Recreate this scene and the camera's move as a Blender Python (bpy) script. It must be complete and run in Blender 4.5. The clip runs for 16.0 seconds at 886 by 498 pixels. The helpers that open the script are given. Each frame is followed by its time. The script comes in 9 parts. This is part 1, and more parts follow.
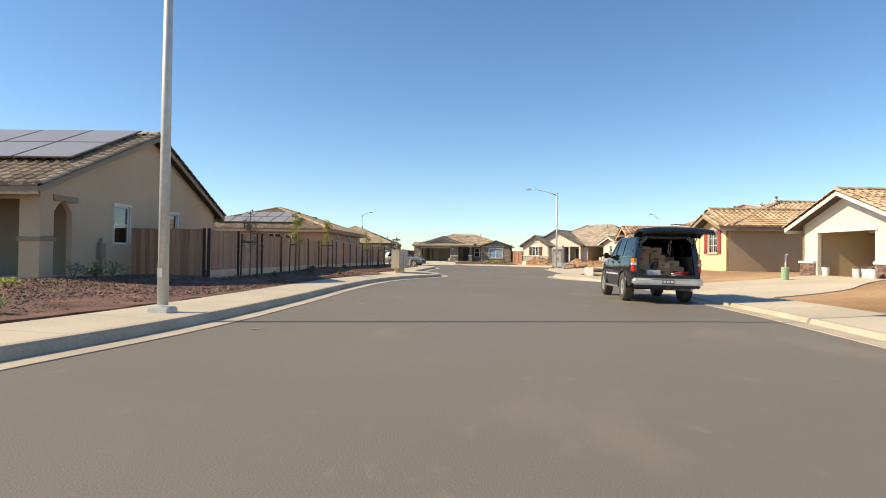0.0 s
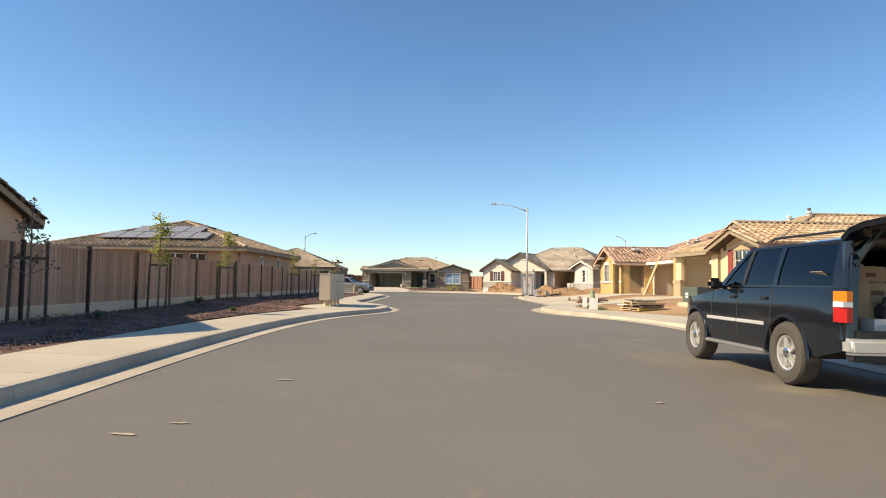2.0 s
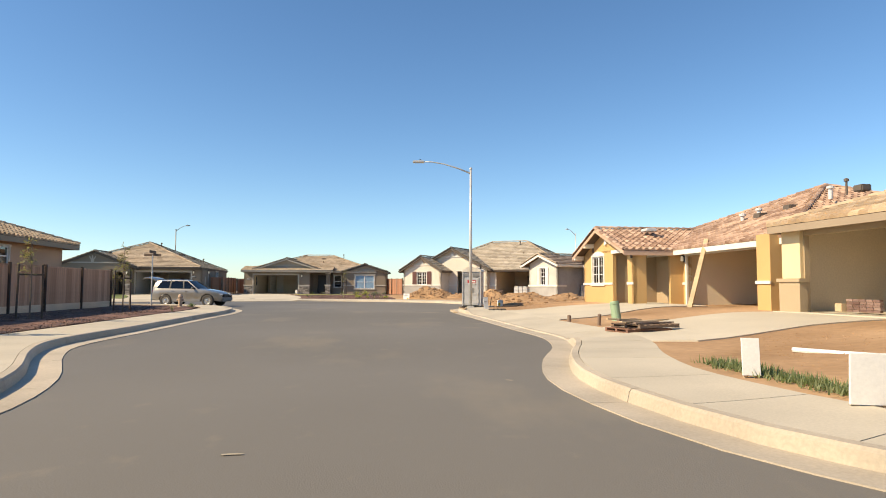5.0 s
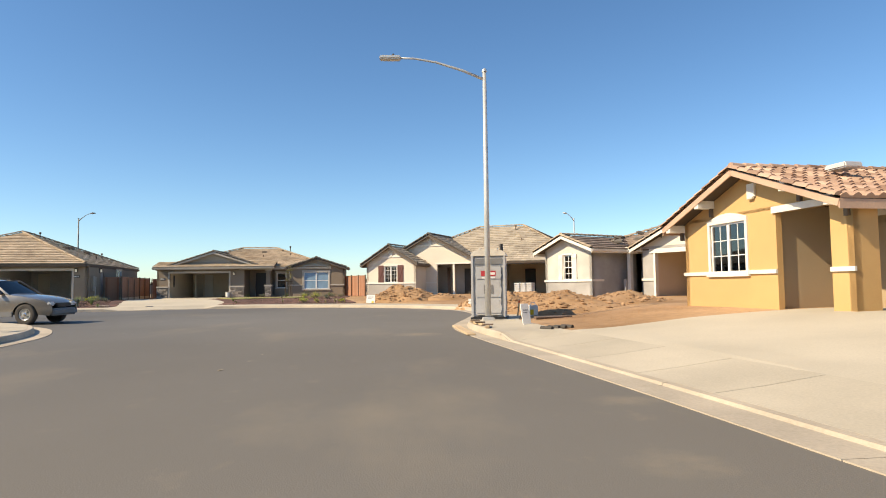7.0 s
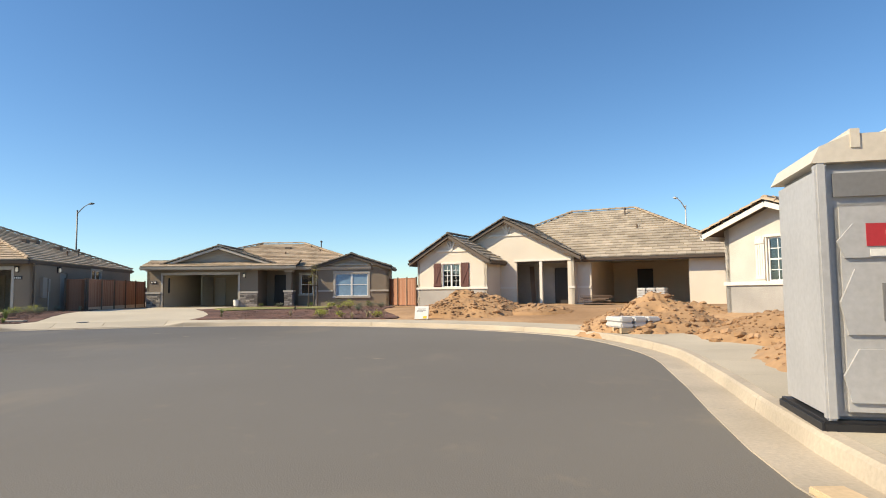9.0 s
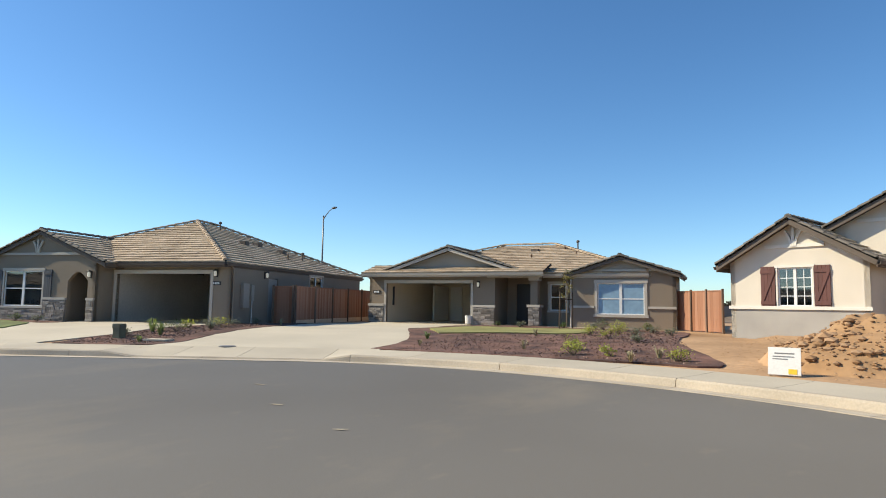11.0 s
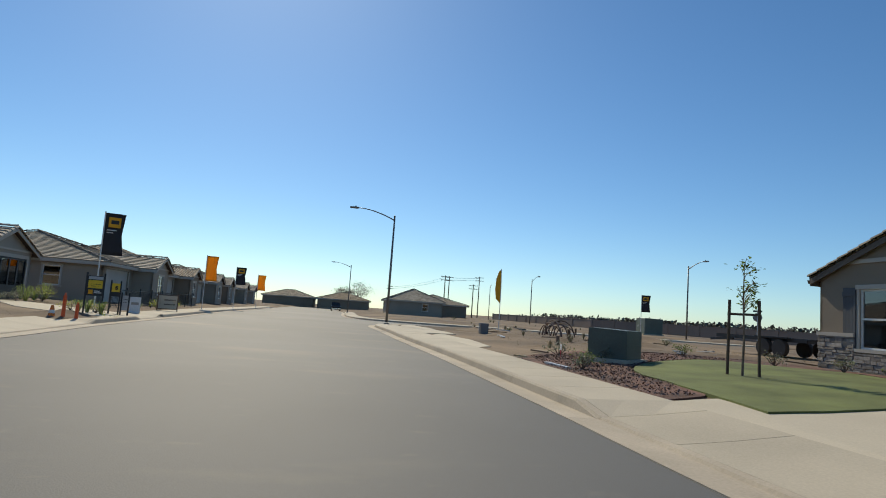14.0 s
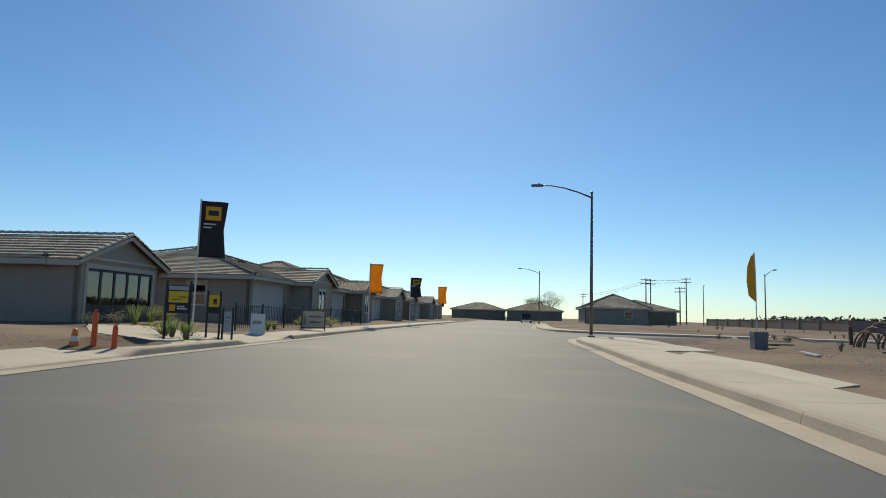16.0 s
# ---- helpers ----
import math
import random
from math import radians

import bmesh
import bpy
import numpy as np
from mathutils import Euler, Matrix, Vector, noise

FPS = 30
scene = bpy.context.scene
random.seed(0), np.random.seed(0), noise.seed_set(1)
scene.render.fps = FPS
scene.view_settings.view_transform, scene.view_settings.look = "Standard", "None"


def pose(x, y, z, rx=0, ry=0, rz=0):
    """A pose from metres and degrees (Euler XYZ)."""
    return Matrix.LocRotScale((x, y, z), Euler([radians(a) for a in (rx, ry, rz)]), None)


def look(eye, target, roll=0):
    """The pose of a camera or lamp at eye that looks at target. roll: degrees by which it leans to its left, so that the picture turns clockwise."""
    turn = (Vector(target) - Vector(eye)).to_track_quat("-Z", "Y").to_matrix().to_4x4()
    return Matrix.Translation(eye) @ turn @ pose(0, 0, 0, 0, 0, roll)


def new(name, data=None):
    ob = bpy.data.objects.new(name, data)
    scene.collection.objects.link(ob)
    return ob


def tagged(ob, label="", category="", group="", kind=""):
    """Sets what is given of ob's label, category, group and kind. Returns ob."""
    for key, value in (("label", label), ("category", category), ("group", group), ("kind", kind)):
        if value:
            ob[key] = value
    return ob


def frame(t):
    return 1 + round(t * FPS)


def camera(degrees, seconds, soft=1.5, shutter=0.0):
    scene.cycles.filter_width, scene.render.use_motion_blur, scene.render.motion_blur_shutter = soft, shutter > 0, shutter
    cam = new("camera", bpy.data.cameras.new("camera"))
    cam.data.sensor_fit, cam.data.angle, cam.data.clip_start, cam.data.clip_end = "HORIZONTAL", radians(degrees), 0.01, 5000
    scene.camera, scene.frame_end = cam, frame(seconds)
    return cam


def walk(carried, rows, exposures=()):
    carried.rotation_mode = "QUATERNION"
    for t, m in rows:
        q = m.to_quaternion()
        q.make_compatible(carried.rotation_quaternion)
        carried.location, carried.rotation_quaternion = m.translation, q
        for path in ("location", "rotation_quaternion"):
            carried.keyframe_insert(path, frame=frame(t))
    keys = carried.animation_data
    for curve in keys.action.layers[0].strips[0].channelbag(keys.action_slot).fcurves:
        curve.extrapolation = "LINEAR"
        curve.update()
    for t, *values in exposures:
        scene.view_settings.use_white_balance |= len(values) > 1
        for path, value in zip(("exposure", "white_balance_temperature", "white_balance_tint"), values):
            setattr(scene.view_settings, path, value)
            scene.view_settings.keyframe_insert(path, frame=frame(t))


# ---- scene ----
cam = camera(70.8, 16.0, 1.0)
PATH = [
    (0, (2.719, 0.594, 1.107), (2.392, 2.567, 1.132), 0.8),
    (0.5, (2.326, 2.611, 1.11), (2.023, 4.587, 1.144), 0.9),
    (1, (1.913, 4.8, 1.141), (1.645, 6.781, 1.211), 1.0),
    (1.5, (1.548, 7.287, 1.149), (1.325, 9.272, 1.24), 0.9),
    (2, (1.271, 9.996, 1.169), (1.095, 11.986, 1.277), 0.8),
    (2.5, (1.048, 12.87, 1.158), (0.926, 14.862, 1.276), 0.8),
    (3, (1.027, 15.932, 1.211), (0.956, 17.927, 1.332), 0.6),
    (3.5, (1.066, 19.151, 1.217), (1.043, 21.147, 1.339), 0.5),
    (4, (1.003, 22.526, 1.218), (1.021, 24.522, 1.343), 0.4),
    (4.2, (1.118, 24.044, 1.211), (1.147, 26.04, 1.338), 0.5),
    (6.3, (0.887, 39.513, 1.239), (1.04, 41.504, 1.351), -0.8),
    (6.5, (0.809, 41.056, 1.245), (0.978, 43.045, 1.359), -0.8),
    (7, (0.726, 44.846, 1.167), (0.912, 46.834, 1.285), -0.7),
    (7.5, (0.597, 48.375, 1.172), (0.77, 50.364, 1.291), -0.8),
    (8, (0.606, 52.123, 1.109), (0.724, 54.116, 1.237), -0.6),
    (8.2, (0.619, 53.592, 1.077), (0.717, 55.585, 1.209), -0.5),
    (10.3, (0.112, 66.293, 1.256), (-0.252, 68.252, 1.427), -0.2),
    (10.5, (-0.181, 67.31, 1.251), (-0.647, 69.247, 1.428), 0.1),
    (11, (-1.276, 69.783, 1.312), (-2.068, 71.611, 1.494), 0.9),
    (11.5, (-2.899, 71.899, 1.285), (-4.058, 73.518, 1.474), 2.0),
    (12, (-4.88, 73.478, 1.235), (-6.36, 74.809, 1.429), 3.3),
    (12.5, (-6.991, 74.622, 1.198), (-8.709, 75.627, 1.394), 4.1),
    (13, (-9.451, 75.702, 1.093), (-11.33, 76.358, 1.293), 4.8),
    (13.5, (-12.016, 76.003, 1.145), (-13.976, 76.349, 1.346), 4.7),
    (14, (-14.633, 76.088, 1.187), (-16.621, 76.162, 1.39), 4.1),
    (14.5, (-17.262, 75.982, 1.176), (-19.246, 75.833, 1.387), 3.0),
    (15, (-19.892, 75.692, 1.16), (-21.854, 75.372, 1.371), 2.5),
    (15.5, (-22.359, 75.47, 1.118), (-24.299, 75.029, 1.325), 1.9),
    (16, (-24.771, 75.097, 1.048), (-26.692, 74.58, 1.258), 1.7),
]
SKY_STRENGTH, SUN_STRENGTH = 0.116, 5.0
EXPOSURES = [(0, 0.53, 7050, 10), (4, 0.53, 7050, 10), (8.2, 0.44, 6750, 9), (10.3, 0.38, 6350, 7), (11, 0.36, 6200, 6), (11.5, 0.18, 6100, 5), (12.5, -0.24, 6100, 5), (13.3, -0.31, 6150, 5), (14.5, -0.37, 6200, 5), (16, -0.37, 6200, 4)]
walk(cam, [(t, look(*p)) for t, *p in PATH], EXPOSURES)

# ---- sky and sun: low afternoon sun in the west ----
SUN_EL, SUN_AZ = 38.0, 107.0          # elevation; azimuth to the left of +y
world = bpy.data.worlds.new("sky")
scene.world = world
world.use_nodes = True
wn, wl = world.node_tree.nodes, world.node_tree.links
sky = wn.new("ShaderNodeTexSky")
sky.sky_type, sky.sun_disc = "NISHITA", False
sky.sun_elevation, sky.sun_rotation = radians(SUN_EL), radians(-SUN_AZ)
sky.altitude, sky.air_density, sky.dust_density, sky.ozone_density = 0, 0.85, 0.22, 0.6
wn["Background"].inputs["Strength"].default_value = SKY_STRENGTH
tint = wn.new("ShaderNodeMix")
tint.data_type, tint.blend_type = "RGBA", "MULTIPLY"
tint.inputs[0].default_value, tint.inputs[7].default_value = 1.0, (0.82, 0.96, 1.08, 1)
wl.new(sky.outputs[0], tint.inputs[6])
hue = wn.new("ShaderNodeHueSaturation")
hue.inputs["Saturation"].default_value = 1.11
wl.new(tint.outputs[2], hue.inputs["Color"])
wl.new(hue.outputs[0], wn["Background"].inputs["Color"])
sun = new("sun", bpy.data.lights.new("sun", "SUN"))
sun.data.energy, sun.data.angle, sun.data.color = SUN_STRENGTH, radians(0.6), (1.0, 0.835, 0.6)
a, e = radians(SUN_AZ), radians(SUN_EL)
sun.matrix_world = look((0, 0, 60), Vector((0, 0, 60)) - Vector((-math.sin(a) * math.cos(e), math.cos(a) * math.cos(e), math.sin(e))))

# ---- materials ----
R = random.Random(7)


def mat(name, col, rough=0.8, vary=0.18, fine=30.0, coarse=0.8, bump=0.15, metal=0.0, island=0.0, obrand=0.0,
        col2=None, stretch=(1, 1, 1), spec=0.5, coat=0.0, bump_scale=None, world_space=False):
    """Base colour with fine grain, coarse stains and relief; island or obrand: variation from piece to piece."""
    m = bpy.data.materials.new(name)
    m.use_nodes = True
    nt = m.node_tree
    n, l = nt.nodes, nt.links
    bsdf = n["Principled BSDF"]
    bsdf.inputs["Roughness"].default_value = rough
    bsdf.inputs["Metallic"].default_value = metal
    bsdf.inputs["Specular IOR Level"].default_value = spec
    bsdf.inputs["Coat Weight"].default_value = coat
    bsdf.inputs["Coat Roughness"].default_value = 0.05
    if world_space:
        src = n.new("ShaderNodeNewGeometry").outputs["Position"]
    else:
        src = n.new("ShaderNodeTexCoord").outputs["Object"]
    mp = n.new("ShaderNodeMapping")
    mp.inputs["Scale"].default_value = stretch
    l.new(src, mp.inputs[0])

    def nz(scale, detail=4.0):
        t = n.new("ShaderNodeTexNoise")
        t.inputs["Scale"].default_value, t.inputs["Detail"].default_value = scale, detail
        l.new(mp.outputs[0], t.inputs["Vector"])
        return t.outputs["Fac"]

    def mix(fac, a, b, kind="MIX"):
        x = n.new("ShaderNodeMix")
        x.data_type, x.blend_type = "RGBA", kind
        for sock, v in ((x.inputs[0], fac), (x.inputs[6], a), (x.inputs[7], b)):
            if isinstance(v, (int, float)):
                sock.default_value = v
            elif isinstance(v, tuple):
                sock.default_value = (*v, 1.0)
            else:
                l.new(v, sock)
        return x.outputs[2]

    def ramp(v, lo, hi):
        x = n.new("ShaderNodeMapRange")
        x.inputs[1].default_value, x.inputs[2].default_value = lo, hi
        l.new(v, x.inputs[0])
        return x.outputs[0]

    big, small = nz(coarse, 5.0), nz(fine, 3.0)
    dark = tuple(c * (1 - vary) for c in col)
    light = tuple(min(1, c * (1 + vary)) for c in (col2 or col))
    c = mix(ramp(big, 0.3, 0.7), dark, light)
    c = mix(ramp(small, 0.25, 0.75), mix(0.5 * vary + 0.1, c, (0, 0, 0)), c)
    if island:
        g = n.new("ShaderNodeNewGeometry").outputs["Random Per Island"]
        c = mix(ramp(g, 0, 1), mix(island, c, (0, 0, 0)), mix(island * 0.35, c, (1, 0.9, 0.75)))
    if obrand:
        g = n.new("ShaderNodeObjectInfo").outputs["Random"]
        c = mix(ramp(g, 0, 1), mix(obrand, c, (0, 0, 0)), mix(obrand * 0.3, c, (1, 0.92, 0.8)))
    l.new(c, bsdf.inputs["Base Color"])
    if bump:
        b = n.new("ShaderNodeBump")
        b.inputs["Strength"].default_value, b.inputs["Distance"].default_value = bump, 0.02
        l.new(nz(bump_scale or fine * 1.5, 3.0) if bump_scale else small, b.inputs["Height"])
        l.new(b.outputs[0], bsdf.inputs["Normal"])
    return m


def glass_mat(name, tint, rough=0.02):
    m = bpy.data.materials.new(name)
    m.use_nodes = True
    n, l = m.node_tree.nodes, m.node_tree.links
    n.remove(n["Principled BSDF"])
    tr, gl, fr, mx = (n.new("ShaderNode" + k) for k in ("BsdfTransparent", "BsdfGlossy", "Fresnel", "MixShader"))
    tr.inputs[0].default_value = (*tint, 1)
    gl.inputs["Roughness"].default_value = rough
    fr.inputs[0].default_value = 1.6
    l.new(fr.outputs[0], mx.inputs[0]), l.new(tr.outputs[0], mx.inputs[1]), l.new(gl.outputs[0], mx.inputs[2])
    l.new(mx.outputs[0], n["Material Output"].inputs[0])
    return m


def leafy(m, col, amount=0.45):
    """Thin leaves let light through."""
    n, l = m.node_tree.nodes, m.node_tree.links
    tr, mx = n.new("ShaderNodeBsdfTranslucent"), n.new("ShaderNodeMixShader")
    tr.inputs[0].default_value = (*col, 1)
    mx.inputs[0].default_value = amount
    l.new(n["Principled BSDF"].outputs[0], mx.inputs[1]), l.new(tr.outputs[0], mx.inputs[2])
    l.new(mx.outputs[0], n["Material Output"].inputs[0])
    return m


def lamp_mat(name, col, strength):
    m = mat(name, col, 0.4, 0.0, bump=0)
    b = m.node_tree.nodes["Principled BSDF"]
    b.inputs["Emission Color"].default_value, b.inputs["Emission Strength"].default_value = (*col, 1), strength
    return m


M = dict(
    asphalt=mat("asphalt", (0.1, 0.101, 0.1), 0.75, 0.16, 70, 0.1, 0.15, col2=(0.114, 0.115, 0.113), world_space=True),
    dust=mat("dust", (0.42, 0.36, 0.26), 0.95, 0.2, 25, 1.2, 0.1, world_space=True),
    concrete=mat("concrete", (0.54, 0.48, 0.37), 0.85, 0.12, 40, 0.5, 0.12, world_space=True, obrand=0.07),
    kerb=mat("kerb_concrete", (0.5, 0.43, 0.33), 0.85, 0.18, 30, 0.7, 0.15, world_space=True, obrand=0.06),
    drive=mat("driveway_concrete", (0.56, 0.5, 0.385), 0.85, 0.1, 40, 0.35, 0.1, world_space=True),
    dirt=mat("dirt", (0.42, 0.24, 0.105), 0.95, 0.3, 6, 0.25, 0.6, col2=(0.45, 0.29, 0.16), world_space=True),
    loam=mat("bare_loam", (0.12, 0.08, 0.05), 0.95, 0.35, 8, 0.16, 0.8, col2=(0.22, 0.158, 0.096), world_space=True),
    mulch=mat("bark_mulch", (0.1, 0.052, 0.04), 0.95, 0.45, 34, 1.2, 0.9, col2=(0.18, 0.095, 0.07), world_space=True),
    chip=mat("bark_chip", (0.2, 0.1, 0.07), 0.95, 0.3, 30, 3, 0.3, island=0.5),
    lawn=mat("turf", (0.15, 0.18, 0.052), 0.9, 0.3, 40, 1.0, 0.5, world_space=True),
    lawn_dry=mat("dry_turf", (0.28, 0.27, 0.09), 0.9, 0.3, 40, 1.0, 0.5, world_space=True),
    clod=mat("earth_clods", (0.38, 0.22, 0.105), 0.95, 0.2, 8, 1, 0.5, island=0.22),
    tan_stucco=mat("tan_stucco", (0.6, 0.44, 0.295), 0.92, 0.07, 70, 0.5, 0.3),
    tan_trim=mat("tan_trim", (0.33, 0.26, 0.185), 0.9, 0.07, 70, 0.5, 0.2),
    salmon_stucco=mat("salmon_stucco", (0.55, 0.36, 0.235), 0.92, 0.07, 70, 0.5, 0.3),
    taupe_stucco=mat("taupe_stucco", (0.27, 0.22, 0.165), 0.92, 0.07, 70, 0.5, 0.3),
    brown_stucco=mat("brown_stucco", (0.36, 0.31, 0.25), 0.92, 0.07, 70, 0.5, 0.3),
    greige_trim=mat("greige_trim", (0.5, 0.46, 0.4), 0.8, 0.05, 50, 0.5, 0.1),
    gable_board=mat("gable_board", (0.36, 0.33, 0.28), 0.85, 0.05, 50, 0.5, 0.1),
    cream_stucco=mat("cream_stucco", (0.72, 0.66, 0.56), 0.92, 0.06, 70, 0.6, 0.3),
    grey_base=mat("grey_base_coat", (0.42, 0.4, 0.37), 0.92, 0.14, 50, 0.8, 0.3),
    grey_scratch=mat("grey_scratch_coat", (0.4, 0.39, 0.37), 0.93, 0.2, 30, 0.9, 0.3),
    pale_coat=mat("pale_finish_coat", (0.58, 0.555, 0.5), 0.92, 0.16, 30, 0.9, 0.3),
    yellow_stucco=mat("yellow_stucco", (0.6, 0.385, 0.165), 0.92, 0.07, 70, 0.5, 0.3),
    butter_stucco=mat("butter_stucco", (0.76, 0.6, 0.36), 0.92, 0.06, 70, 0.5, 0.3),
    # sand finish of trims and piers; also stands for shade on yellow stucco
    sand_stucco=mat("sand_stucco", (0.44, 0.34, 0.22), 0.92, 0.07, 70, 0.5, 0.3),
    white_trim=mat("white_trim", (0.76, 0.73, 0.66), 0.7, 0.05, 40, 0.8, 0.08),
    pvc=mat("white_vinyl", (0.8, 0.8, 0.78), 0.4, 0.03, 20, 1, 0.0),
    drywall=mat("drywall", (0.72, 0.63, 0.49), 0.9, 0.08, 20, 0.4, 0.1),
    drywall_tan=mat("tan_drywall", (0.52, 0.44, 0.3), 0.9, 0.08, 20, 0.4, 0.1),
    dark_inside=mat("dark_interior", (0.58, 0.54, 0.48), 0.9, 0.1, 10, 0.5, 0.0),
    door_dark=mat("dark_door_and_shade", (0.03, 0.025, 0.022), 0.5, 0.1, 20, 1, 0.05),
    slate_shutter=mat("slate_shutter", (0.085, 0.09, 0.1), 0.7, 0.1, 30, 1, 0.1, stretch=(4, 4, 0.6)),
    red_shutter=mat("red_shutter", (0.30, 0.055, 0.05), 0.7, 0.1, 30, 1, 0.1, stretch=(4, 4, 0.6)),
    maroon_shutter=mat("maroon_shutter", (0.135, 0.058, 0.05), 0.75, 0.15, 30, 1, 0.1, stretch=(4, 4, 0.6)),
    tile_tan=mat("tan_clay_tile", (0.43, 0.3, 0.18), 0.85, 0.15, 25, 0.7, 0.2, island=0.3, col2=(0.52, 0.38, 0.24)),
    tile_red=mat("red_clay_tile", (0.42, 0.23, 0.15), 0.85, 0.2, 25, 0.7, 0.2, island=0.45, col2=(0.52, 0.33, 0.22)),
    tile_flat=mat("flat_concrete_tile", (0.5, 0.385, 0.26), 0.85, 0.15, 25, 0.7, 0.2, island=0.22, col2=(0.56, 0.44, 0.31)),
    tile_grey=mat("grey_brown_tile", (0.44, 0.37, 0.28), 0.85, 0.15, 25, 0.7, 0.2, island=0.25, col2=(0.5, 0.425, 0.33)),
    cap_dark=mat("dark_cap_tile", (0.105, 0.09, 0.075), 0.8, 0.15, 25, 1, 0.2, island=0.3),
    cap_tan=mat("tan_cap_tile", (0.4, 0.3, 0.2), 0.8, 0.15, 25, 1, 0.2, island=0.3),
    felt=mat("roof_felt", (0.07, 0.055, 0.045), 0.9, 0.1, 20, 1, 0.1),
    fascia=mat("dark_fascia", (0.12, 0.095, 0.075), 0.7, 0.1, 30, 1, 0.1),
    stone=mat("ledge_stone", (0.3, 0.26, 0.22), 0.9, 0.25, 30, 2, 0.5, obrand=0.55, col2=(0.36, 0.33, 0.3)),
    mortar=mat("mortar", (0.25, 0.23, 0.21), 0.95, 0.1, 40, 2, 0.3),
    brick=mat("dark_brick", (0.2, 0.1, 0.075), 0.9, 0.2, 30, 2, 0.3, obrand=0.4),
    fence=mat("cedar_fence", (0.58, 0.31, 0.18), 0.85, 0.3, 18, 1.6, 0.2, stretch=(6, 6, 0.5), obrand=0.26),
    fence_red=mat("redwood_fence", (0.4, 0.175, 0.09), 0.85, 0.2, 18, 0.9, 0.2, stretch=(6, 6, 0.5), obrand=0.25),
    kick=mat("pale_kickboard", (0.72, 0.54, 0.37), 0.85, 0.15, 18, 0.9, 0.2, stretch=(0.6, 0.6, 5)),
    post_dark=mat("dark_fence_post", (0.07, 0.042, 0.03), 0.85, 0.2, 18, 1, 0.2),
    lumber=mat("raw_lumber", (0.62, 0.46, 0.27), 0.8, 0.2, 20, 1.2, 0.15, obrand=0.2),
    lumber_red=mat("red_brown_lumber", (0.24, 0.1, 0.055), 0.85, 0.25, 20, 1.2, 0.2, obrand=0.3),
    lumber_dark=mat("weathered_lumber", (0.17, 0.1, 0.06), 0.85, 0.25, 20, 1.2, 0.2, obrand=0.3),
    lumber_yellow=mat("yellow_painted_wood", (0.72, 0.5, 0.04), 0.7, 0.15, 20, 1.2, 0.1),
    galv=mat("galvanised_steel", (0.6, 0.6, 0.58), 0.5, 0.12, 12, 1.0, 0.05, metal=0.3),
    pole_dark=mat("backlit_steel", (0.2, 0.19, 0.18), 0.5, 0.1, 12, 1.0, 0.05, metal=0.6),
    mailbox=mat("beige_powder_coat", (0.6, 0.5, 0.36), 0.5, 0.05, 30, 1, 0.05),
    green_box=mat("green_enamel", (0.1, 0.125, 0.1), 0.5, 0.15, 20, 1.2, 0.05),
    green_tube=mat("pale_green_plastic", (0.3, 0.42, 0.27), 0.6, 0.1, 20, 1, 0.05),
    grey_plastic=mat("grey_polyethylene", (0.46, 0.46, 0.46), 0.5, 0.1, 20, 1, 0.05),
    beige_plastic=mat("cream_translucent_plastic", (0.66, 0.6, 0.5), 0.5, 0.05, 20, 1, 0.05),
    red=mat("red_label", (0.45, 0.03, 0.04), 0.6, 0.05, bump=0), orange=mat("orange_plastic", (0.7, 0.12, 0.03), 0.6, 0.1, bump=0),
    yellow=mat("yellow_label", (0.8, 0.55, 0.03), 0.6, 0.05, bump=0), white=mat("white_board", (0.78, 0.77, 0.73), 0.7, 0.05, bump=0),
    amber=mat("amber_fabric", (0.85, 0.40, 0.02), 0.8, 0.05, bump=0), navy=mat("charcoal_fabric", (0.05, 0.053, 0.066), 0.8, 0.05, bump=0),
    black=mat("black_plastic", (0.02, 0.02, 0.022), 0.5, 0.1, bump=0), rubber=mat("tyre_rubber", (0.07, 0.062, 0.053), 0.8, 0.1, 40, 2, 0.2),
    chrome=mat("chrome", (0.7, 0.7, 0.7), 0.15, 0.05, bump=0, metal=1.0), alloy=mat("alloy", (0.66, 0.65, 0.62), 0.3, 0.05, bump=0, metal=0.6),
    paint_dark=mat("dark_green_car_paint", (0.008, 0.011, 0.016), 0.1, 0.05, bump=0, spec=0.6),
    paint_silver=mat("silver_car_paint", (0.25, 0.23, 0.2), 0.35, 0.05, bump=0, metal=0.5, coat=1.0),
    cladding=mat("grey_cladding", (0.2, 0.2, 0.2), 0.6, 0.05, bump=0),
    upholstery=mat("grey_upholstery", (0.13, 0.127, 0.12), 0.9, 0.1, 40, 2, 0.1), cardboard=mat("cardboard", (0.42, 0.28, 0.16), 0.85, 0.1, 20, 3, 0.05, obrand=0.2),
    tail_red=mat("tail_lamp_red", (0.45, 0.02, 0.02), 0.2, 0.05, bump=0), tail_amber=mat("tail_lamp_amber", (0.75, 0.2, 0.02), 0.2, 0.05, bump=0),
    lens=mat("clear_lens", (0.7, 0.72, 0.73), 0.15, 0.03, bump=0),
    # dusty cells; the sky's glare on them is put into the pale base colour
    solar_dusty=mat("dusty_glare_solar_cells", (0.3, 0.285, 0.265), 0.3, 0.05, 20, 0.6, 0, spec=0.7), solar_frame=mat("solar_frame", (0.15, 0.15, 0.15), 0.4, 0.05, bump=0, metal=0.6),
    bark=mat("bark", (0.2, 0.15, 0.11), 0.9, 0.3, 30, 3, 0.5), stake=mat("tree_stake", (0.1, 0.07, 0.05), 0.9, 0.2, 30, 3, 0.2),
    # distance haze is put into the far and the dark leaf colours
    leaf_far=mat("far_leaf_haze", (0.1, 0.095, 0.06), 0.8, 0.2, 2, 1, 0, island=0.4),
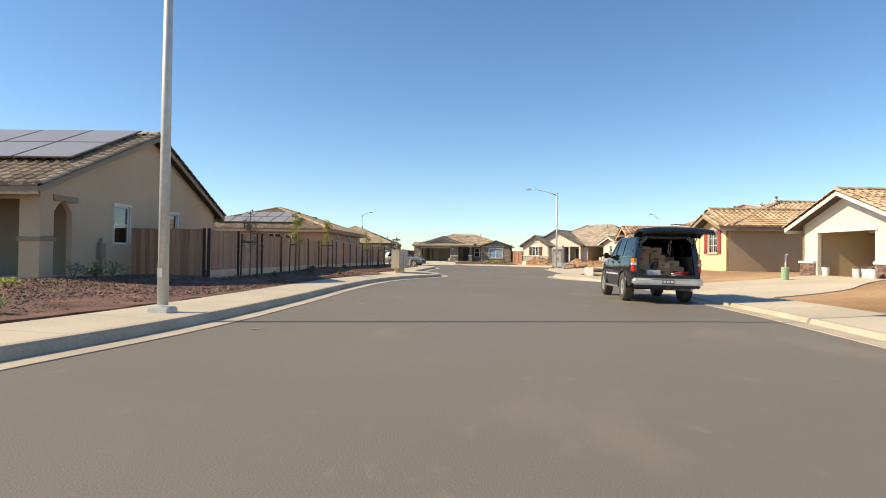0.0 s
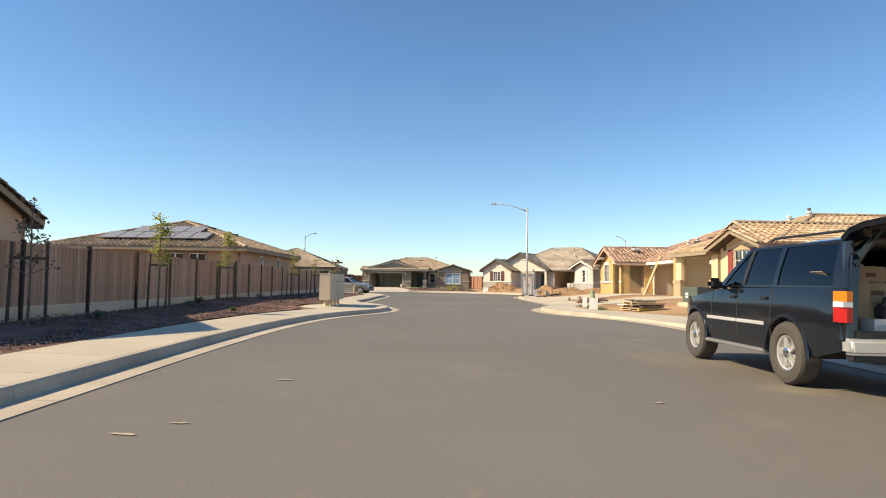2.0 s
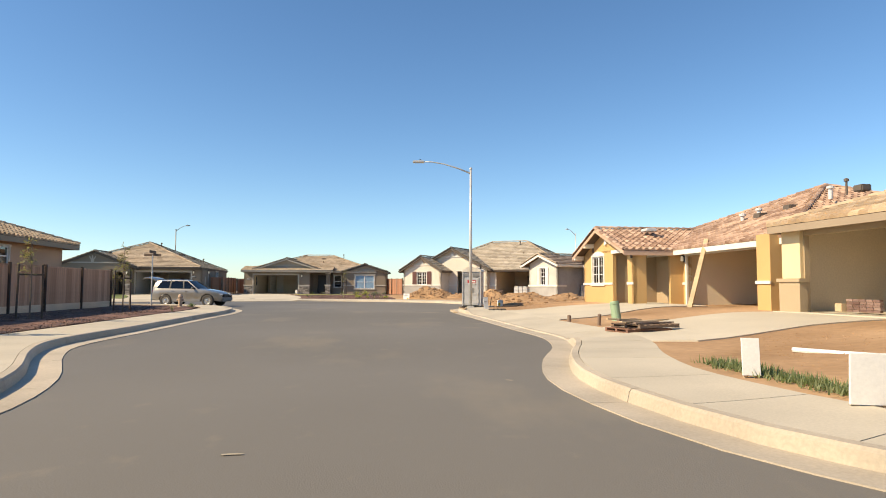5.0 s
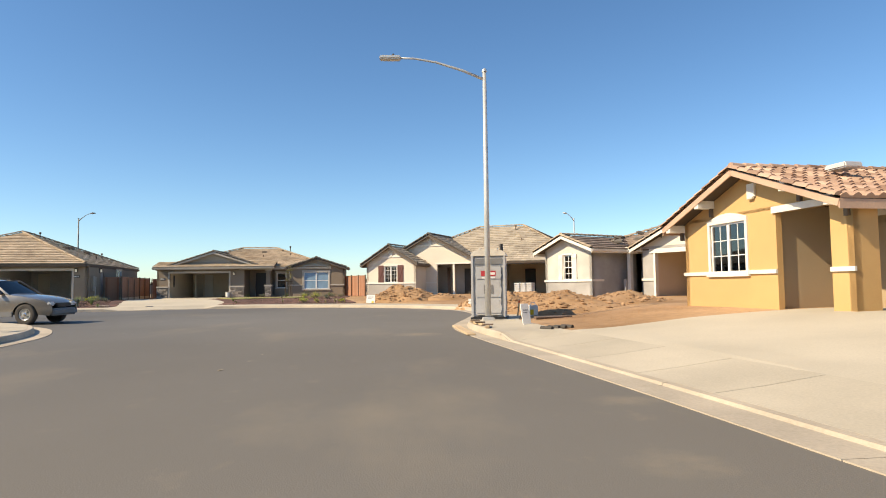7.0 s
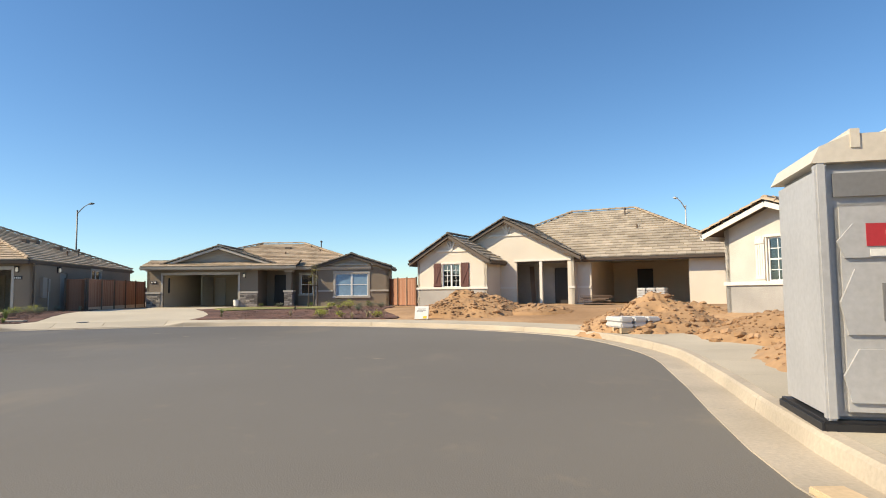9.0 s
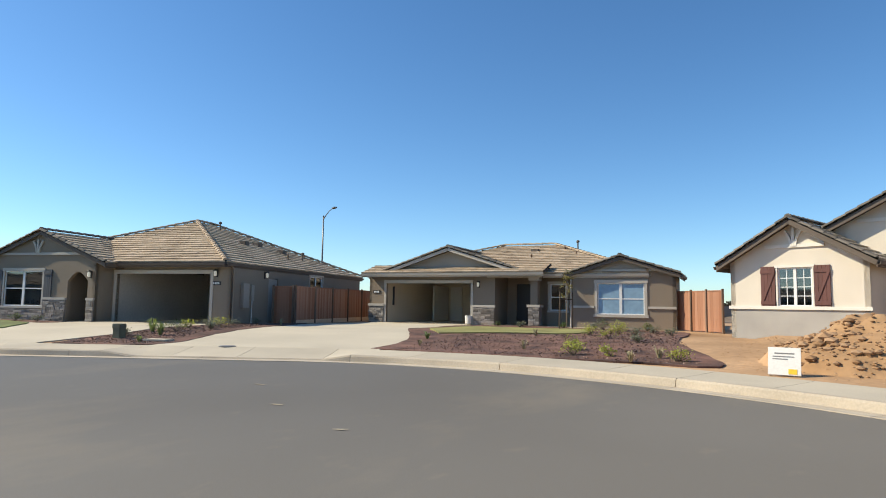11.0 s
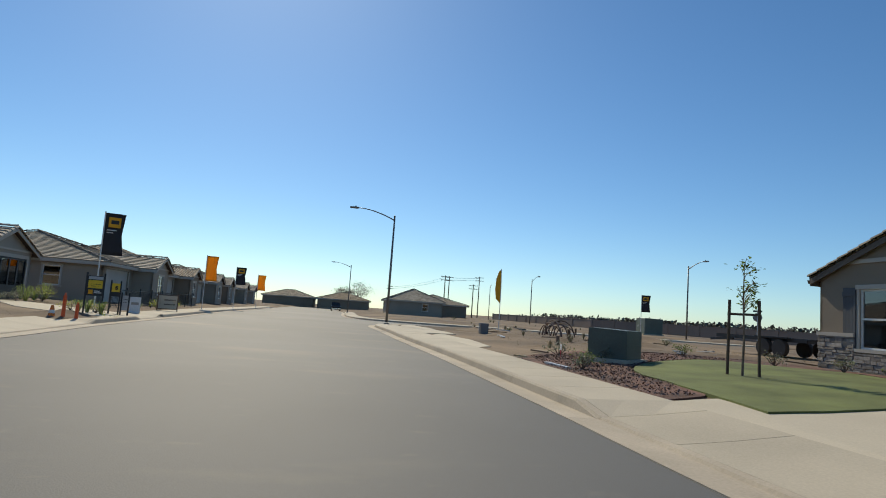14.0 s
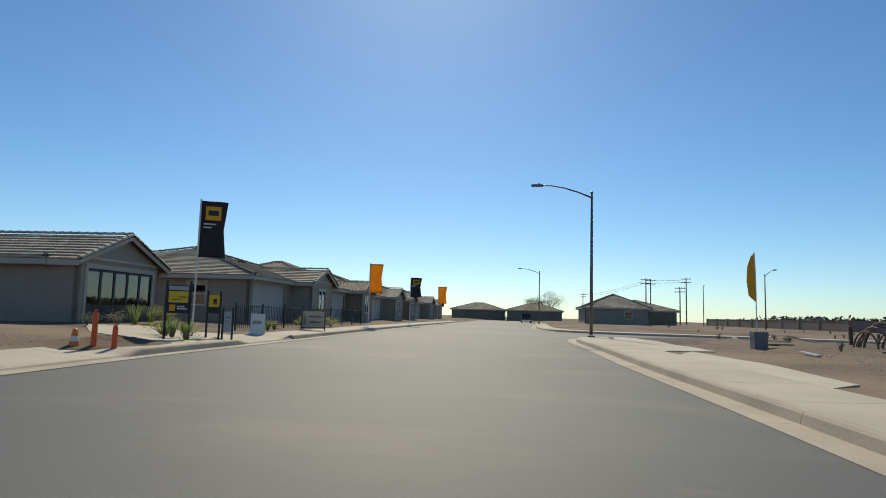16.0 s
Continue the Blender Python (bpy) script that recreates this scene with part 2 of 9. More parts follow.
    leaf_young=mat("young_leaf", (0.27, 0.29, 0.07), 0.6, 0.2, 20, 2, 0, island=0.4),
    leaf=mat("leaf", (0.10, 0.15, 0.04), 0.6, 0.2, 20, 2, 0, island=0.45), leaf_dry=mat("dry_leaf", (0.23, 0.22, 0.08), 0.7, 0.2, 20, 2, 0, island=0.45),
    leaf_dark=mat("dark_leaf_haze", (0.14, 0.145, 0.085), 0.7, 0.2, 20, 2, 0, island=0.5), sage=mat("sage_leaf", (0.17, 0.2, 0.14), 0.7, 0.2, 20, 2, 0, island=0.4),
    grass_blade=mat("grass_blade", (0.2, 0.27, 0.09), 0.7, 0.2, 20, 2, 0, island=0.5), straw=mat("straw_blade", (0.38, 0.33, 0.17), 0.8, 0.2, 20, 2, 0, island=0.4),
    wall_brown=mat("brown_block_wall", (0.27, 0.21, 0.17), 0.9, 0.12, 12, 0.2, 0.2, world_space=True),
    wire=mat("overhead_wire", (0.03, 0.03, 0.03), 0.7, 0.0, bump=0), utility=mat("utility_pole_wood", (0.09, 0.07, 0.055), 0.9, 0.2, 20, 2, 0.2),
    hose=mat("corrugated_hose", (0.2, 0.13, 0.11), 0.7, 0.2, 20, 2, 0.1), iron=mat("black_iron", (0.02, 0.02, 0.02), 0.5, 0.1, bump=0),
    plastic_wrap=mat("white_wrap", (0.66, 0.65, 0.63), 0.35, 0.1, 15, 2, 0.2), hydrant=mat("sandy_plastic", (0.5, 0.36, 0.25), 0.7, 0.1, 20, 2, 0.1),
    glass=glass_mat("window_glass", (0.28, 0.3, 0.3)), car_glass=glass_mat("tinted_car_glass", (0.07, 0.08, 0.08)),
    glow=lamp_mat("lantern_glass", (0.85, 0.78, 0.62), 0.17),
)
M.update(tile_tan_single=mat("tan_clay_tile_single", (0.52, 0.35, 0.2), 0.85, 0.15, 25, 0.7, 0.2, obrand=0.3, col2=(0.62, 0.44, 0.27), world_space=True),
         tile_red_single=mat("red_clay_tile_single", (0.42, 0.23, 0.15), 0.85, 0.2, 25, 0.7, 0.2, obrand=0.4, col2=(0.52, 0.33, 0.22), world_space=True),
         tile_flat_single=mat("flat_concrete_tile_single", (0.5, 0.385, 0.26), 0.85, 0.15, 25, 0.7, 0.2, obrand=0.22, col2=(0.56, 0.44, 0.31), world_space=True),
         tile_grey_single=mat("grey_brown_tile_single", (0.44, 0.37, 0.28), 0.85, 0.15, 25, 0.7, 0.2, obrand=0.25, col2=(0.5, 0.425, 0.33), world_space=True),
         lime=mat("lime_leaf", (0.42, 0.46, 0.07), 0.7, 0.2, 20, 2, 0, island=0.4), film=mat("pale_blue_sheet", (0.26, 0.4, 0.54), 0.25, 0.1, 6, 1, 0.05))
for key, col in (("leaf_young", (0.4, 0.42, 0.08)), ("leaf", (0.16, 0.24, 0.05)), ("leaf_dry", (0.34, 0.32, 0.1)), ("sage", (0.2, 0.24, 0.15)), ("lime", (0.5, 0.55, 0.08)), ("grass_blade", (0.28, 0.36, 0.1))):
    leafy(M[key], col)
M["tile_brown"] = mat("brown_concrete_tile", (0.29, 0.21, 0.16), 0.85, 0.2, 25, 0.7, 0.2, island=0.35, col2=(0.36, 0.27, 0.21))
M["glass"].node_tree.nodes["Fresnel"].inputs[0].default_value = 2.3




def weather_asphalt(m):
    """Pale dust trodden and blown over the asphalt in ragged streaks."""
    n, l = m.node_tree.nodes, m.node_tree.links
    bsdf = n["Principled BSDF"]
    old = bsdf.inputs["Base Color"].links[0].from_socket
    pos = n.new("ShaderNodeNewGeometry").outputs["Position"]
    facs = []
    for scale, lo, hi, stretch in ((0.22, 0.55, 0.75, (1.6, 0.7, 1)), (2.5, 0.6, 0.72, (1, 0.6, 1))):
        mp, t, r = n.new("ShaderNodeMapping"), n.new("ShaderNodeTexNoise"), n.new("ShaderNodeMapRange")
        mp.inputs["Scale"].default_value = stretch
        t.inputs["Scale"].default_value, t.inputs["Detail"].default_value, t.inputs["Roughness"].default_value = scale, 9.0, 0.62
        r.inputs[1].default_value, r.inputs[2].default_value = lo, hi
        l.new(pos, mp.inputs[0]), l.new(mp.outputs[0], t.inputs["Vector"]), l.new(t.outputs["Fac"], r.inputs[0])
        facs.append(r.outputs[0])
    mul = n.new("ShaderNodeMath")
    mul.operation = "MAXIMUM"
    a1, a2 = n.new("ShaderNodeMath"), n.new("ShaderNodeMath")
    a1.operation = a2.operation = "MULTIPLY"
    a1.inputs[1].default_value, a2.inputs[1].default_value = 0.2, 0.1
    l.new(facs[0], a1.inputs[0]), l.new(facs[1], a2.inputs[0])
    l.new(a1.outputs[0], mul.inputs[0]), l.new(a2.outputs[0], mul.inputs[1])
    # a thin film of building-site dust over the first street; its fade past the bend paints in the changed light there
    sep, film, add = n.new("ShaderNodeSeparateXYZ"), n.new("ShaderNodeMapRange"), n.new("ShaderNodeMath")
    film.inputs[1].default_value, film.inputs[2].default_value, film.inputs[3].default_value, film.inputs[4].default_value = -16.0, -2.0, 0.0, 0.18
    add.operation = "ADD"
    l.new(pos, sep.inputs[0]), l.new(sep.outputs[0], film.inputs[0]), l.new(film.outputs[0], add.inputs[0]), l.new(mul.outputs[0], add.inputs[1])
    top = add.outputs[0]
    for sx, sy, rad, amt in ((1.5, 60.1, 1.5, 0.7), (2.6, 48.8, 1.2, 0.5), (3.1, 51.0, 1.3, 0.5), (4.7, 17.5, 1.3, 0.6), (3.0, 22.2, 1.6, 0.4), (3.3, 64.5, 1.6, 0.6), (4.3, 23.8, 1.4, 0.5), (2.4, 79.0, 2.2, 0.6), (-1.4, 15.5, 0.9, 0.4), (3.6, 56.0, 1.2, 0.4)):
        dist, r, w, q, mx = n.new("ShaderNodeVectorMath"), n.new("ShaderNodeMapRange"), n.new("ShaderNodeTexNoise"), n.new("ShaderNodeMath"), n.new("ShaderNodeMath")
        dist.operation, q.operation, mx.operation = "DISTANCE", "MULTIPLY", "MAXIMUM"
        dist.inputs[1].default_value = (sx, sy, 0)
        r.inputs[1].default_value, r.inputs[2].default_value, r.inputs[3].default_value, r.inputs[4].default_value = rad * 0.1, rad, amt * 1.15, -0.3
        w.inputs["Scale"].default_value, w.inputs["Detail"].default_value, w.inputs["Roughness"].default_value = 2.6, 9.0, 0.7
        l.new(pos, dist.inputs[0]), l.new(pos, w.inputs["Vector"]), l.new(dist.outputs["Value"], r.inputs[0])
        l.new(r.outputs[0], q.inputs[0]), l.new(w.outputs["Fac"], q.inputs[1]), l.new(q.outputs[0], mx.inputs[0]), l.new(top, mx.inputs[1])
        top = mx.outputs[0]
    x = n.new("ShaderNodeMix")
    x.data_type = "RGBA"
    l.new(top, x.inputs[0]), l.new(old, x.inputs[6])
    x.inputs[7].default_value = (0.43, 0.345, 0.215, 1)
    l.new(x.outputs[2], bsdf.inputs["Base Color"])


weather_asphalt(M["asphalt"])

# ---- mesh helpers ----
def part(name, bm, material, parent=None, label="", smooth=False, kind="", recalc=True):
    """Links a bmesh (or a finished mesh) as one object under its parent."""
    if isinstance(bm, bpy.types.Mesh):
        me = bm
    else:
        me = bpy.data.meshes.new(name)
        if recalc:
            bmesh.ops.recalc_face_normals(bm, faces=bm.faces[:])
        bm.to_mesh(me)
        bm.free()
    if not me.materials:
        for m in material if isinstance(material, (list, tuple)) else [material]:
            me.materials.append(M[m] if isinstance(m, str) else m)
    if smooth:
        me.polygons.foreach_set("use_smooth", [True] * len(me.polygons))
    ob = new(name, me)
    ob.parent = parent
    return tagged(ob, label, kind=kind)


def thing(name, m, label, category, group="", kind=""):
    ob = new(name)
    ob.empty_display_size = 0.2
    ob.matrix_world = m
    return tagged(ob, label, category, group, kind)


def B():
    return bmesh.new()


def box(bm, x0, x1, y0, y1, z0, z1, m=None, bevel=0.0):
    r = bmesh.ops.create_cube(bm, size=1.0)
    vs = r["verts"]
    for v in vs:
        v.co = Vector(((x0 + x1) / 2 + v.co.x * (x1 - x0), (y0 + y1) / 2 + v.co.y * (y1 - y0), (z0 + z1) / 2 + v.co.z * (z1 - z0)))
    if bevel:
        es = list({e for v in vs for e in v.link_edges})
        r = bmesh.ops.bevel(bm, geom=es, offset=bevel, segments=2, affect="EDGES", clamp_overlap=True)
        vs = list({v for f in r["faces"] for v in f.verts} | {v for v in vs if v.is_valid})
    if m is not None:
        for v in vs:
            v.co = m @ v.co
    return bm


def bar(bm, a, b, w, h=None, up=(0, 0, 1)):
    """A square bar from a to b."""
    a, b = Vector(a), Vector(b)
    d = (b - a)
    L = d.length
    d.normalize()
    u = Vector(up)
    if abs(d.dot(u)) > 0.98:
        u = Vector((1, 0, 0))
    s = d.cross(u).normalized()
    u = s.cross(d)
    m = Matrix((s, d, u)).transposed().to_4x4()
    m.translation = a
    return box(bm, -w / 2, w / 2, 0, L, -(h or w) / 2, (h or w) / 2, m)


def tube(bm, pts, radii, seg=8, caps=True):
    """A round tube through the points."""
    pts = [Vector(p) for p in pts]
    if not isinstance(radii, (list, tuple)):
        radii = [radii] * len(pts)
    rings = []
    ref = None
    for i, p in enumerate(pts):
        d = (pts[min(i + 1, len(pts) - 1)] - pts[max(i - 1, 0)]).normalized()
        if ref is None or abs(d.dot(ref)) > 0.95:
            ref = Vector((1, 0, 0)) if abs(d.x) < 0.8 else Vector((0, 1, 0))
        s = d.cross(ref).normalized()
        u = s.cross(d)
        ref = u if abs(d.dot(u)) < 0.5 else ref
        rings.append([bm.verts.new(p + radii[i] * (s * math.cos(k * 2 * math.pi / seg) + u * math.sin(k * 2 * math.pi / seg))) for k in range(seg)])
    for r0, r1 in zip(rings, rings[1:]):
        for k in range(seg):
            bm.faces.new((r0[k], r0[(k + 1) % seg], r1[(k + 1) % seg], r1[k]))
    if caps:
        bm.faces.new(rings[0][::-1])
        bm.faces.new(rings[-1])
    return bm


def lathe(bm, prof, seg=16, m=None):
    """Turns a profile of (radius, z) round the z axis."""
    rings = []
    for r, z in prof:
        rings.append([bm.verts.new((m or Matrix()) @ Vector((r * math.cos(k * 2 * math.pi / seg), r * math.sin(k * 2 * math.pi / seg), z))) for k in range(seg)])
    for r0, r1 in zip(rings, rings[1:]):
        for k in range(seg):
            bm.faces.new((r0[k], r0[(k + 1) % seg], r1[(k + 1) % seg], r1[k]))
    bm.faces.new(rings[0][::-1])
    bm.faces.new(rings[-1])
    return bm


def prism(bm, outline, axis, a, b, m=None):
    """Extrudes a closed outline along an axis: 'x' takes (y, z), 'y' takes (x, z), 'z' takes (x, y)."""
    def at(p, w):
        v = {"x": (w, p[0], p[1]), "y": (p[0], w, p[1]), "z": (p[0], p[1], w)}[axis]
        return bm.verts.new((m or Matrix()) @ Vector(v))
    f, g = [at(p, a) for p in outline], [at(p, b) for p in outline]
    k = len(outline)
    bm.faces.new(f[::-1]), bm.faces.new(g)
    for i in range(k):
        bm.faces.new((f[i], f[(i + 1) % k], g[(i + 1) % k], g[i]))
    return bm


def bevel_all(bm, w, segs=2, angle=0.5):
    es = [e for e in bm.edges if len(e.link_faces) == 2 and e.calc_face_angle(0) > angle]
    bmesh.ops.bevel(bm, geom=es, offset=w, segments=segs, affect="EDGES", clamp_overlap=True)
    return bm


def catmull(pts, step=0.75):
    """A smooth line through the points, in steps of about the given length."""
    pts = [Vector(p) for p in pts]
    out = []
    for i in range(len(pts) - 1):
        p0, p1, p2, p3 = pts[max(i - 1, 0)], pts[i], pts[i + 1], pts[min(i + 2, len(pts) - 1)]
        d0, d1, d2 = max((p1 - p0).length, 1e-3) ** 0.5, (p2 - p1).length ** 0.5, max((p3 - p2).length, 1e-3) ** 0.5
        m1 = (p2 - p1) + d1 * ((p1 - p0) / d0 - (p2 - p0) / (d0 + d1)) if i else p2 - p1
        m2 = (p2 - p1) + d1 * ((p3 - p2) / d2 - (p3 - p1) / (d1 + d2)) if i < len(pts) - 2 else p2 - p1
        k = max(1, round((p2 - p1).length / step))
        for j in range(k):
            t = j / k
            out.append((2 * t**3 - 3 * t**2 + 1) * p1 + (t**3 - 2 * t**2 + t) * m1 + (-2 * t**3 + 3 * t**2) * p2 + (t**3 - t**2) * m2)
    out.append(pts[-1])
    return out

# ---- the street: kerb lines, ground, walks ----
KERB_W = [(-1.6, -70), (-2.2, -20), (-2.65, 4), (-2.6, 9), (-3.05, 14), (-3.85, 20.3), (-4.25, 25), (-4.2, 29), (-3.75, 31.4), (-3.32, 33.0),
          (-3.12, 34.5), (-3.3, 36.2), (-3.95, 38.1), (-5.4, 40.8), (-6.1, 42.6), (-6.55, 47.3), (-7.15, 53.5), (-7.6, 58.5), (-8.5, 62.2), (-10.6, 65.6), (-14.5, 67.9),
          (-20, 68.3), (-28.3, 67.05), (-35.5, 65.6), (-45.5, 64), (-64, 60.8), (-120, 52.5), (-190, 42)]
KERB_E = [(8.6, -70), (7.9, -10), (7.45, 10.3), (7.3, 14.3), (7.05, 17), (6.8, 23), (6.5, 28), (5.85, 30.9), (4.75, 33.1), (3.75, 34.8), (3.3, 36.6), (3.2, 38.2),
          (3.55, 40.3), (4.2, 42.6), (4.45, 45), (4.15, 48), (3.9, 51), (3.52, 55), (3.13, 59), (3.0, 61), (3.05, 62.6), (3.4, 64.3), (4.1, 67.2), (4.7, 70.5), (4.2, 75.2),
          (1.95, 78.5), (-1.25, 80.9), (-5.4, 82.35), (-9.0, 82.3), (-11.6, 81.4), (-14.6, 80.25), (-17.5, 79.2), (-23.3, 78.35), (-32.3, 77.05),
          (-39.5, 75.85), (-46.3, 74.85), (-55.5, 73.55), (-58.2, 73.9), (-60.2, 76), (-61, 80), (-63.5, 130)]
KERB_N = [(-73.5, 130), (-71.5, 80), (-71.8, 74.6), (-75, 71), (-120, 64.2), (-190, 53.6)]
line_w, line_e, line_n = catmull(KERB_W), catmull(KERB_E), catmull(KERB_N)
ROAD = np.array([tuple(p) for p in line_w + line_n[::-1] + line_e[::-1]])


def inside(poly, px, py):
    poly = np.asarray(poly, float)
    hit = np.zeros(px.shape, bool)
    for (x0, y0), (x1, y1) in zip(poly, np.roll(poly, -1, 0)):
        if y0 != y1:
            c = ((y0 > py) != (y1 > py)) & (px < (x1 - x0) * (py - y0) / (y1 - y0) + x0)
            hit ^= c
    return hit


SEG_A, SEG_B = ROAD, np.roll(ROAD, -1, 0)


def road_distance(px, py):
    """Metres from the carriageway; negative on it."""
    best = np.full(px.shape, 1e9)
    for (ax, ay), (bx, by) in zip(SEG_A, SEG_B):
        dx, dy = bx - ax, by - ay
        t = np.clip(((px - ax) * dx + (py - ay) * dy) / (dx * dx + dy * dy + 1e-9), 0, 1)
        best = np.minimum(best, (px - ax - t * dx) ** 2 + (py - ay - t * dy) ** 2)
    d = np.sqrt(best)
    return np.where(inside(ROAD, px, py), -d, d)


def smooth(x):
    x = np.clip(x, 0, 1)
    return x * x * (3 - 2 * x)


DROPS = [(-23.2, -17.6, 76, 81), (-14.5, -9.4, 79, 84), (-31, -28.6, 62, 72), (-36, -31, 62, 67.5), (-45.5, -41.5, 60, 66), (5, 20, 17, 27.5), (2.4, 20, 43.5, 58)]      # lowered kerbs at drives


def lie(px, py):
    """Height of the ground: under the road, level with the walk, then rising to the house pads."""
    px, py = np.asarray(px, float), np.asarray(py, float)
    d = road_distance(px, py)
    rise = np.where(px > 0, 0.36, 0.22) * smooth((d - 1.4) / 6)
    wave = 0.02 * np.sin(px * 1.1 + 0.6 * py) * np.sin(py * 0.9 - 0.4 * px) * smooth((d - 1.5) / 2)
    low = np.where((px > 1.5) & (py < 33), 0.1, 0.135)
    for a_, b_, c_, e_ in DROPS:
        low = np.where((px > a_) & (px < b_) & (py > c_) & (py < e_), 0.03, low)
    return np.where(d < 0.7, -0.25, np.where(d < 1.3, low, 0.155 + rise + wave))


def lie1(x, y):
    return float(lie(np.array([x]), np.array([y]))[0])


def sheet_axis(lo, hi, step, far):
    a = list(np.arange(lo, hi + 1e-6, step))
    s, v = step, hi
    out = []
    while v < far:
        s *= 1.5
        v += s
        out.append(v)
    s, v = step, lo
    pre = []
    while v > -far:
        s *= 1.5
        v -= s
        pre.append(v)
    return np.array(pre[::-1] + a + out)


gx, gy = sheet_axis(-75, 32, 0.6, 3500), sheet_axis(-4, 112, 0.6, 3500)
GX, GY = np.meshgrid(gx, gy)
GZ = lie(GX.ravel(), GY.ravel())
nx, ny = len(gx), len(gy)
idx = np.arange(nx * ny).reshape(ny, nx)
quads = np.stack([idx[:-1, :-1], idx[:-1, 1:], idx[1:, 1:], idx[1:, :-1]], -1).reshape(-1, 4)
me = bpy.data.meshes.new("ground")
me.from_pydata(np.stack([GX.ravel(), GY.ravel(), GZ], 1).tolist(), [], quads.tolist())
cx, cy = GX.ravel()[quads].mean(1), GY.ravel()[quads].mean(1)
loamy = (cx < -20) | (cy > 120) | ((cx < -2) & (cy < 66))
me.polygons.foreach_set("material_index", loamy.astype(int))
me.materials.append(M["dirt"]), me.materials.append(M["loam"])
me.polygons.foreach_set("use_smooth", [True] * len(me.polygons))
tagged(new("ground", me), "bare brown graded earth of the building lots", "ground", kind="structure")

# the carriageway, slightly crowned by a thin top sheet
bm = B()
bm.faces.new([bm.verts.new((*p, 0.0)) for p in ROAD])
bmesh.ops.triangulate(bm, faces=bm.faces[:])
part("road", bm, "asphalt", None, "worn grey asphalt street with pale dust", kind="structure")["category"] = "road"


def normals(line):
    out = []
    for i in range(len(line)):
        d = (line[min(i + 1, len(line) - 1)] - line[max(i - 1, 0)]).normalized()
        out.append(Vector((d.y, -d.x)))
    return out


def strip(bm, line, prof, closed_ends=True, ns=None):
    """Lofts a profile of (offset, height) along a line; offsets to the right of it."""
    ns = ns or normals(line)
    rows = [[bm.verts.new((*(p + n * o), z)) for o, z in prof(p)] for p, n in zip(line, ns)]
    for a_, b_ in zip(rows, rows[1:]):
        for i in range(len(a_) - 1):
            bm.faces.new((a_[i], a_[i + 1], b_[i + 1], b_[i]))
    if closed_ends:
        bm.faces.new(rows[0][::-1]), bm.faces.new(rows[-1])
    return bm


def pieces(line, length):
    """Cuts a line into runs of about that length."""
    run, out = [line[0]], []
    L = 0
    for p, q in zip(line, line[1:]):
        run.append(q)
        L += (q - p).length
        if L >= length:
            out.append(run)
            run, L = [q], 0
    if len(run) > 1:
        out.append(run)
    return out


def shorten(run, gap):
    run = [p.copy() for p in run]
    run[0] += (run[1] - run[0]).normalized() * gap
    run[-1] += (run[-2] - run[-1]).normalized() * gap
    return run


def kerb_height(p):
    x, y = p
    if any(a_ < x < b_ and c_ < y < e_ for a_, b_, c_, e_ in DROPS):
        return 0.035
    return 0.09 if x > 1.5 and y < 33 else 0.145


def walkway(name, line, side, width, lo, gutter=0.42):
    """Gutter, kerb and paved walk along a kerb line; side 1: the ground lies to the right of the line."""
    line = [p for p in line if lo(p)]
    walk_ob = tagged(new("pavement"), "pale concrete pavement with tooled joints", "pavement", kind="structure")
    kerb_ob = tagged(new("kerb"), "pale concrete kerb and gutter beside the asphalt", "kerb", kind="structure")
    across = {tuple(p): n for p, n in zip(line, normals(line))}
    for run in pieces(line, 3.0):
        ns = [across[tuple(p)] for p in run]
        run = shorten(run, 0.006)
        bm = B()
        strip(bm, run, lambda p: [(side * o, z) for o, z in ((-gutter, -0.1), (-gutter, 0.012), (0.0, 0.004), (0.025, kerb_height(p) - 0.03), (0.05, kerb_height(p)), (0.155, kerb_height(p) + 0.004), (0.155, -0.1))], ns=ns)
        part("kerb_stone", bm, "kerb", kerb_ob)
    for run in pieces(line, 1.5):
        ns = [across[tuple(p)] for p in run]
        run = shorten(run, 0.007)
        bm = B()
        strip(bm, run, lambda p: [(side * o, z) for o, z in ((0.165, -0.1), (0.165, kerb_height(p) + 0.002), (0.75, 0.6 * kerb_height(p) + 0.068), (width, 0.178), (width, -0.1))], ns=ns)
        part("slab", bm, "concrete", walk_ob)


def patch(name, poly, off, material, label, category, cell=1.2, skirt=0.12, kind="structure", jag=0.0, parent=None):
    """A sheet with thickness that follows the ground inside an outline."""
    bm = B()
    rnd = random.Random(len(poly) + int(poly[0][0] * 10))
    if jag:
        poly = [tuple(v) for v in catmull([Vector(p) for p in (*poly, poly[0])], 0.5)[:-1]]
        poly = [(x + rnd.uniform(-jag, jag), y + rnd.uniform(-jag, jag)) for x, y in poly]
    bm.faces.new([bm.verts.new((x, y, 0)) for x, y in poly])
    xs, ys = [p[0] for p in poly], [p[1] for p in poly]
    for axis, lo, hi in ((0, min(xs), max(xs)), (1, min(ys), max(ys))):
        v = math.ceil(lo / cell) * cell
        while v < hi:
            co, no = [0, 0, 0], [0, 0, 0]
            co[axis], no[axis] = v, 1
            bmesh.ops.bisect_plane(bm, geom=bm.verts[:] + bm.edges[:] + bm.faces[:], plane_co=co, plane_no=no)
            v += cell
    r = bmesh.ops.extrude_face_region(bm, geom=bm.faces[:])
    up = [v for v in r["geom"] if isinstance(v, bmesh.types.BMVert)]
    hs = lie(np.array([v.co.x for v in up]), np.array([v.co.y for v in up]))
    ds = road_distance(np.array([v.co.x for v in up]), np.array([v.co.y for v in up]))
    for v, h, d in zip(up, hs, ds):
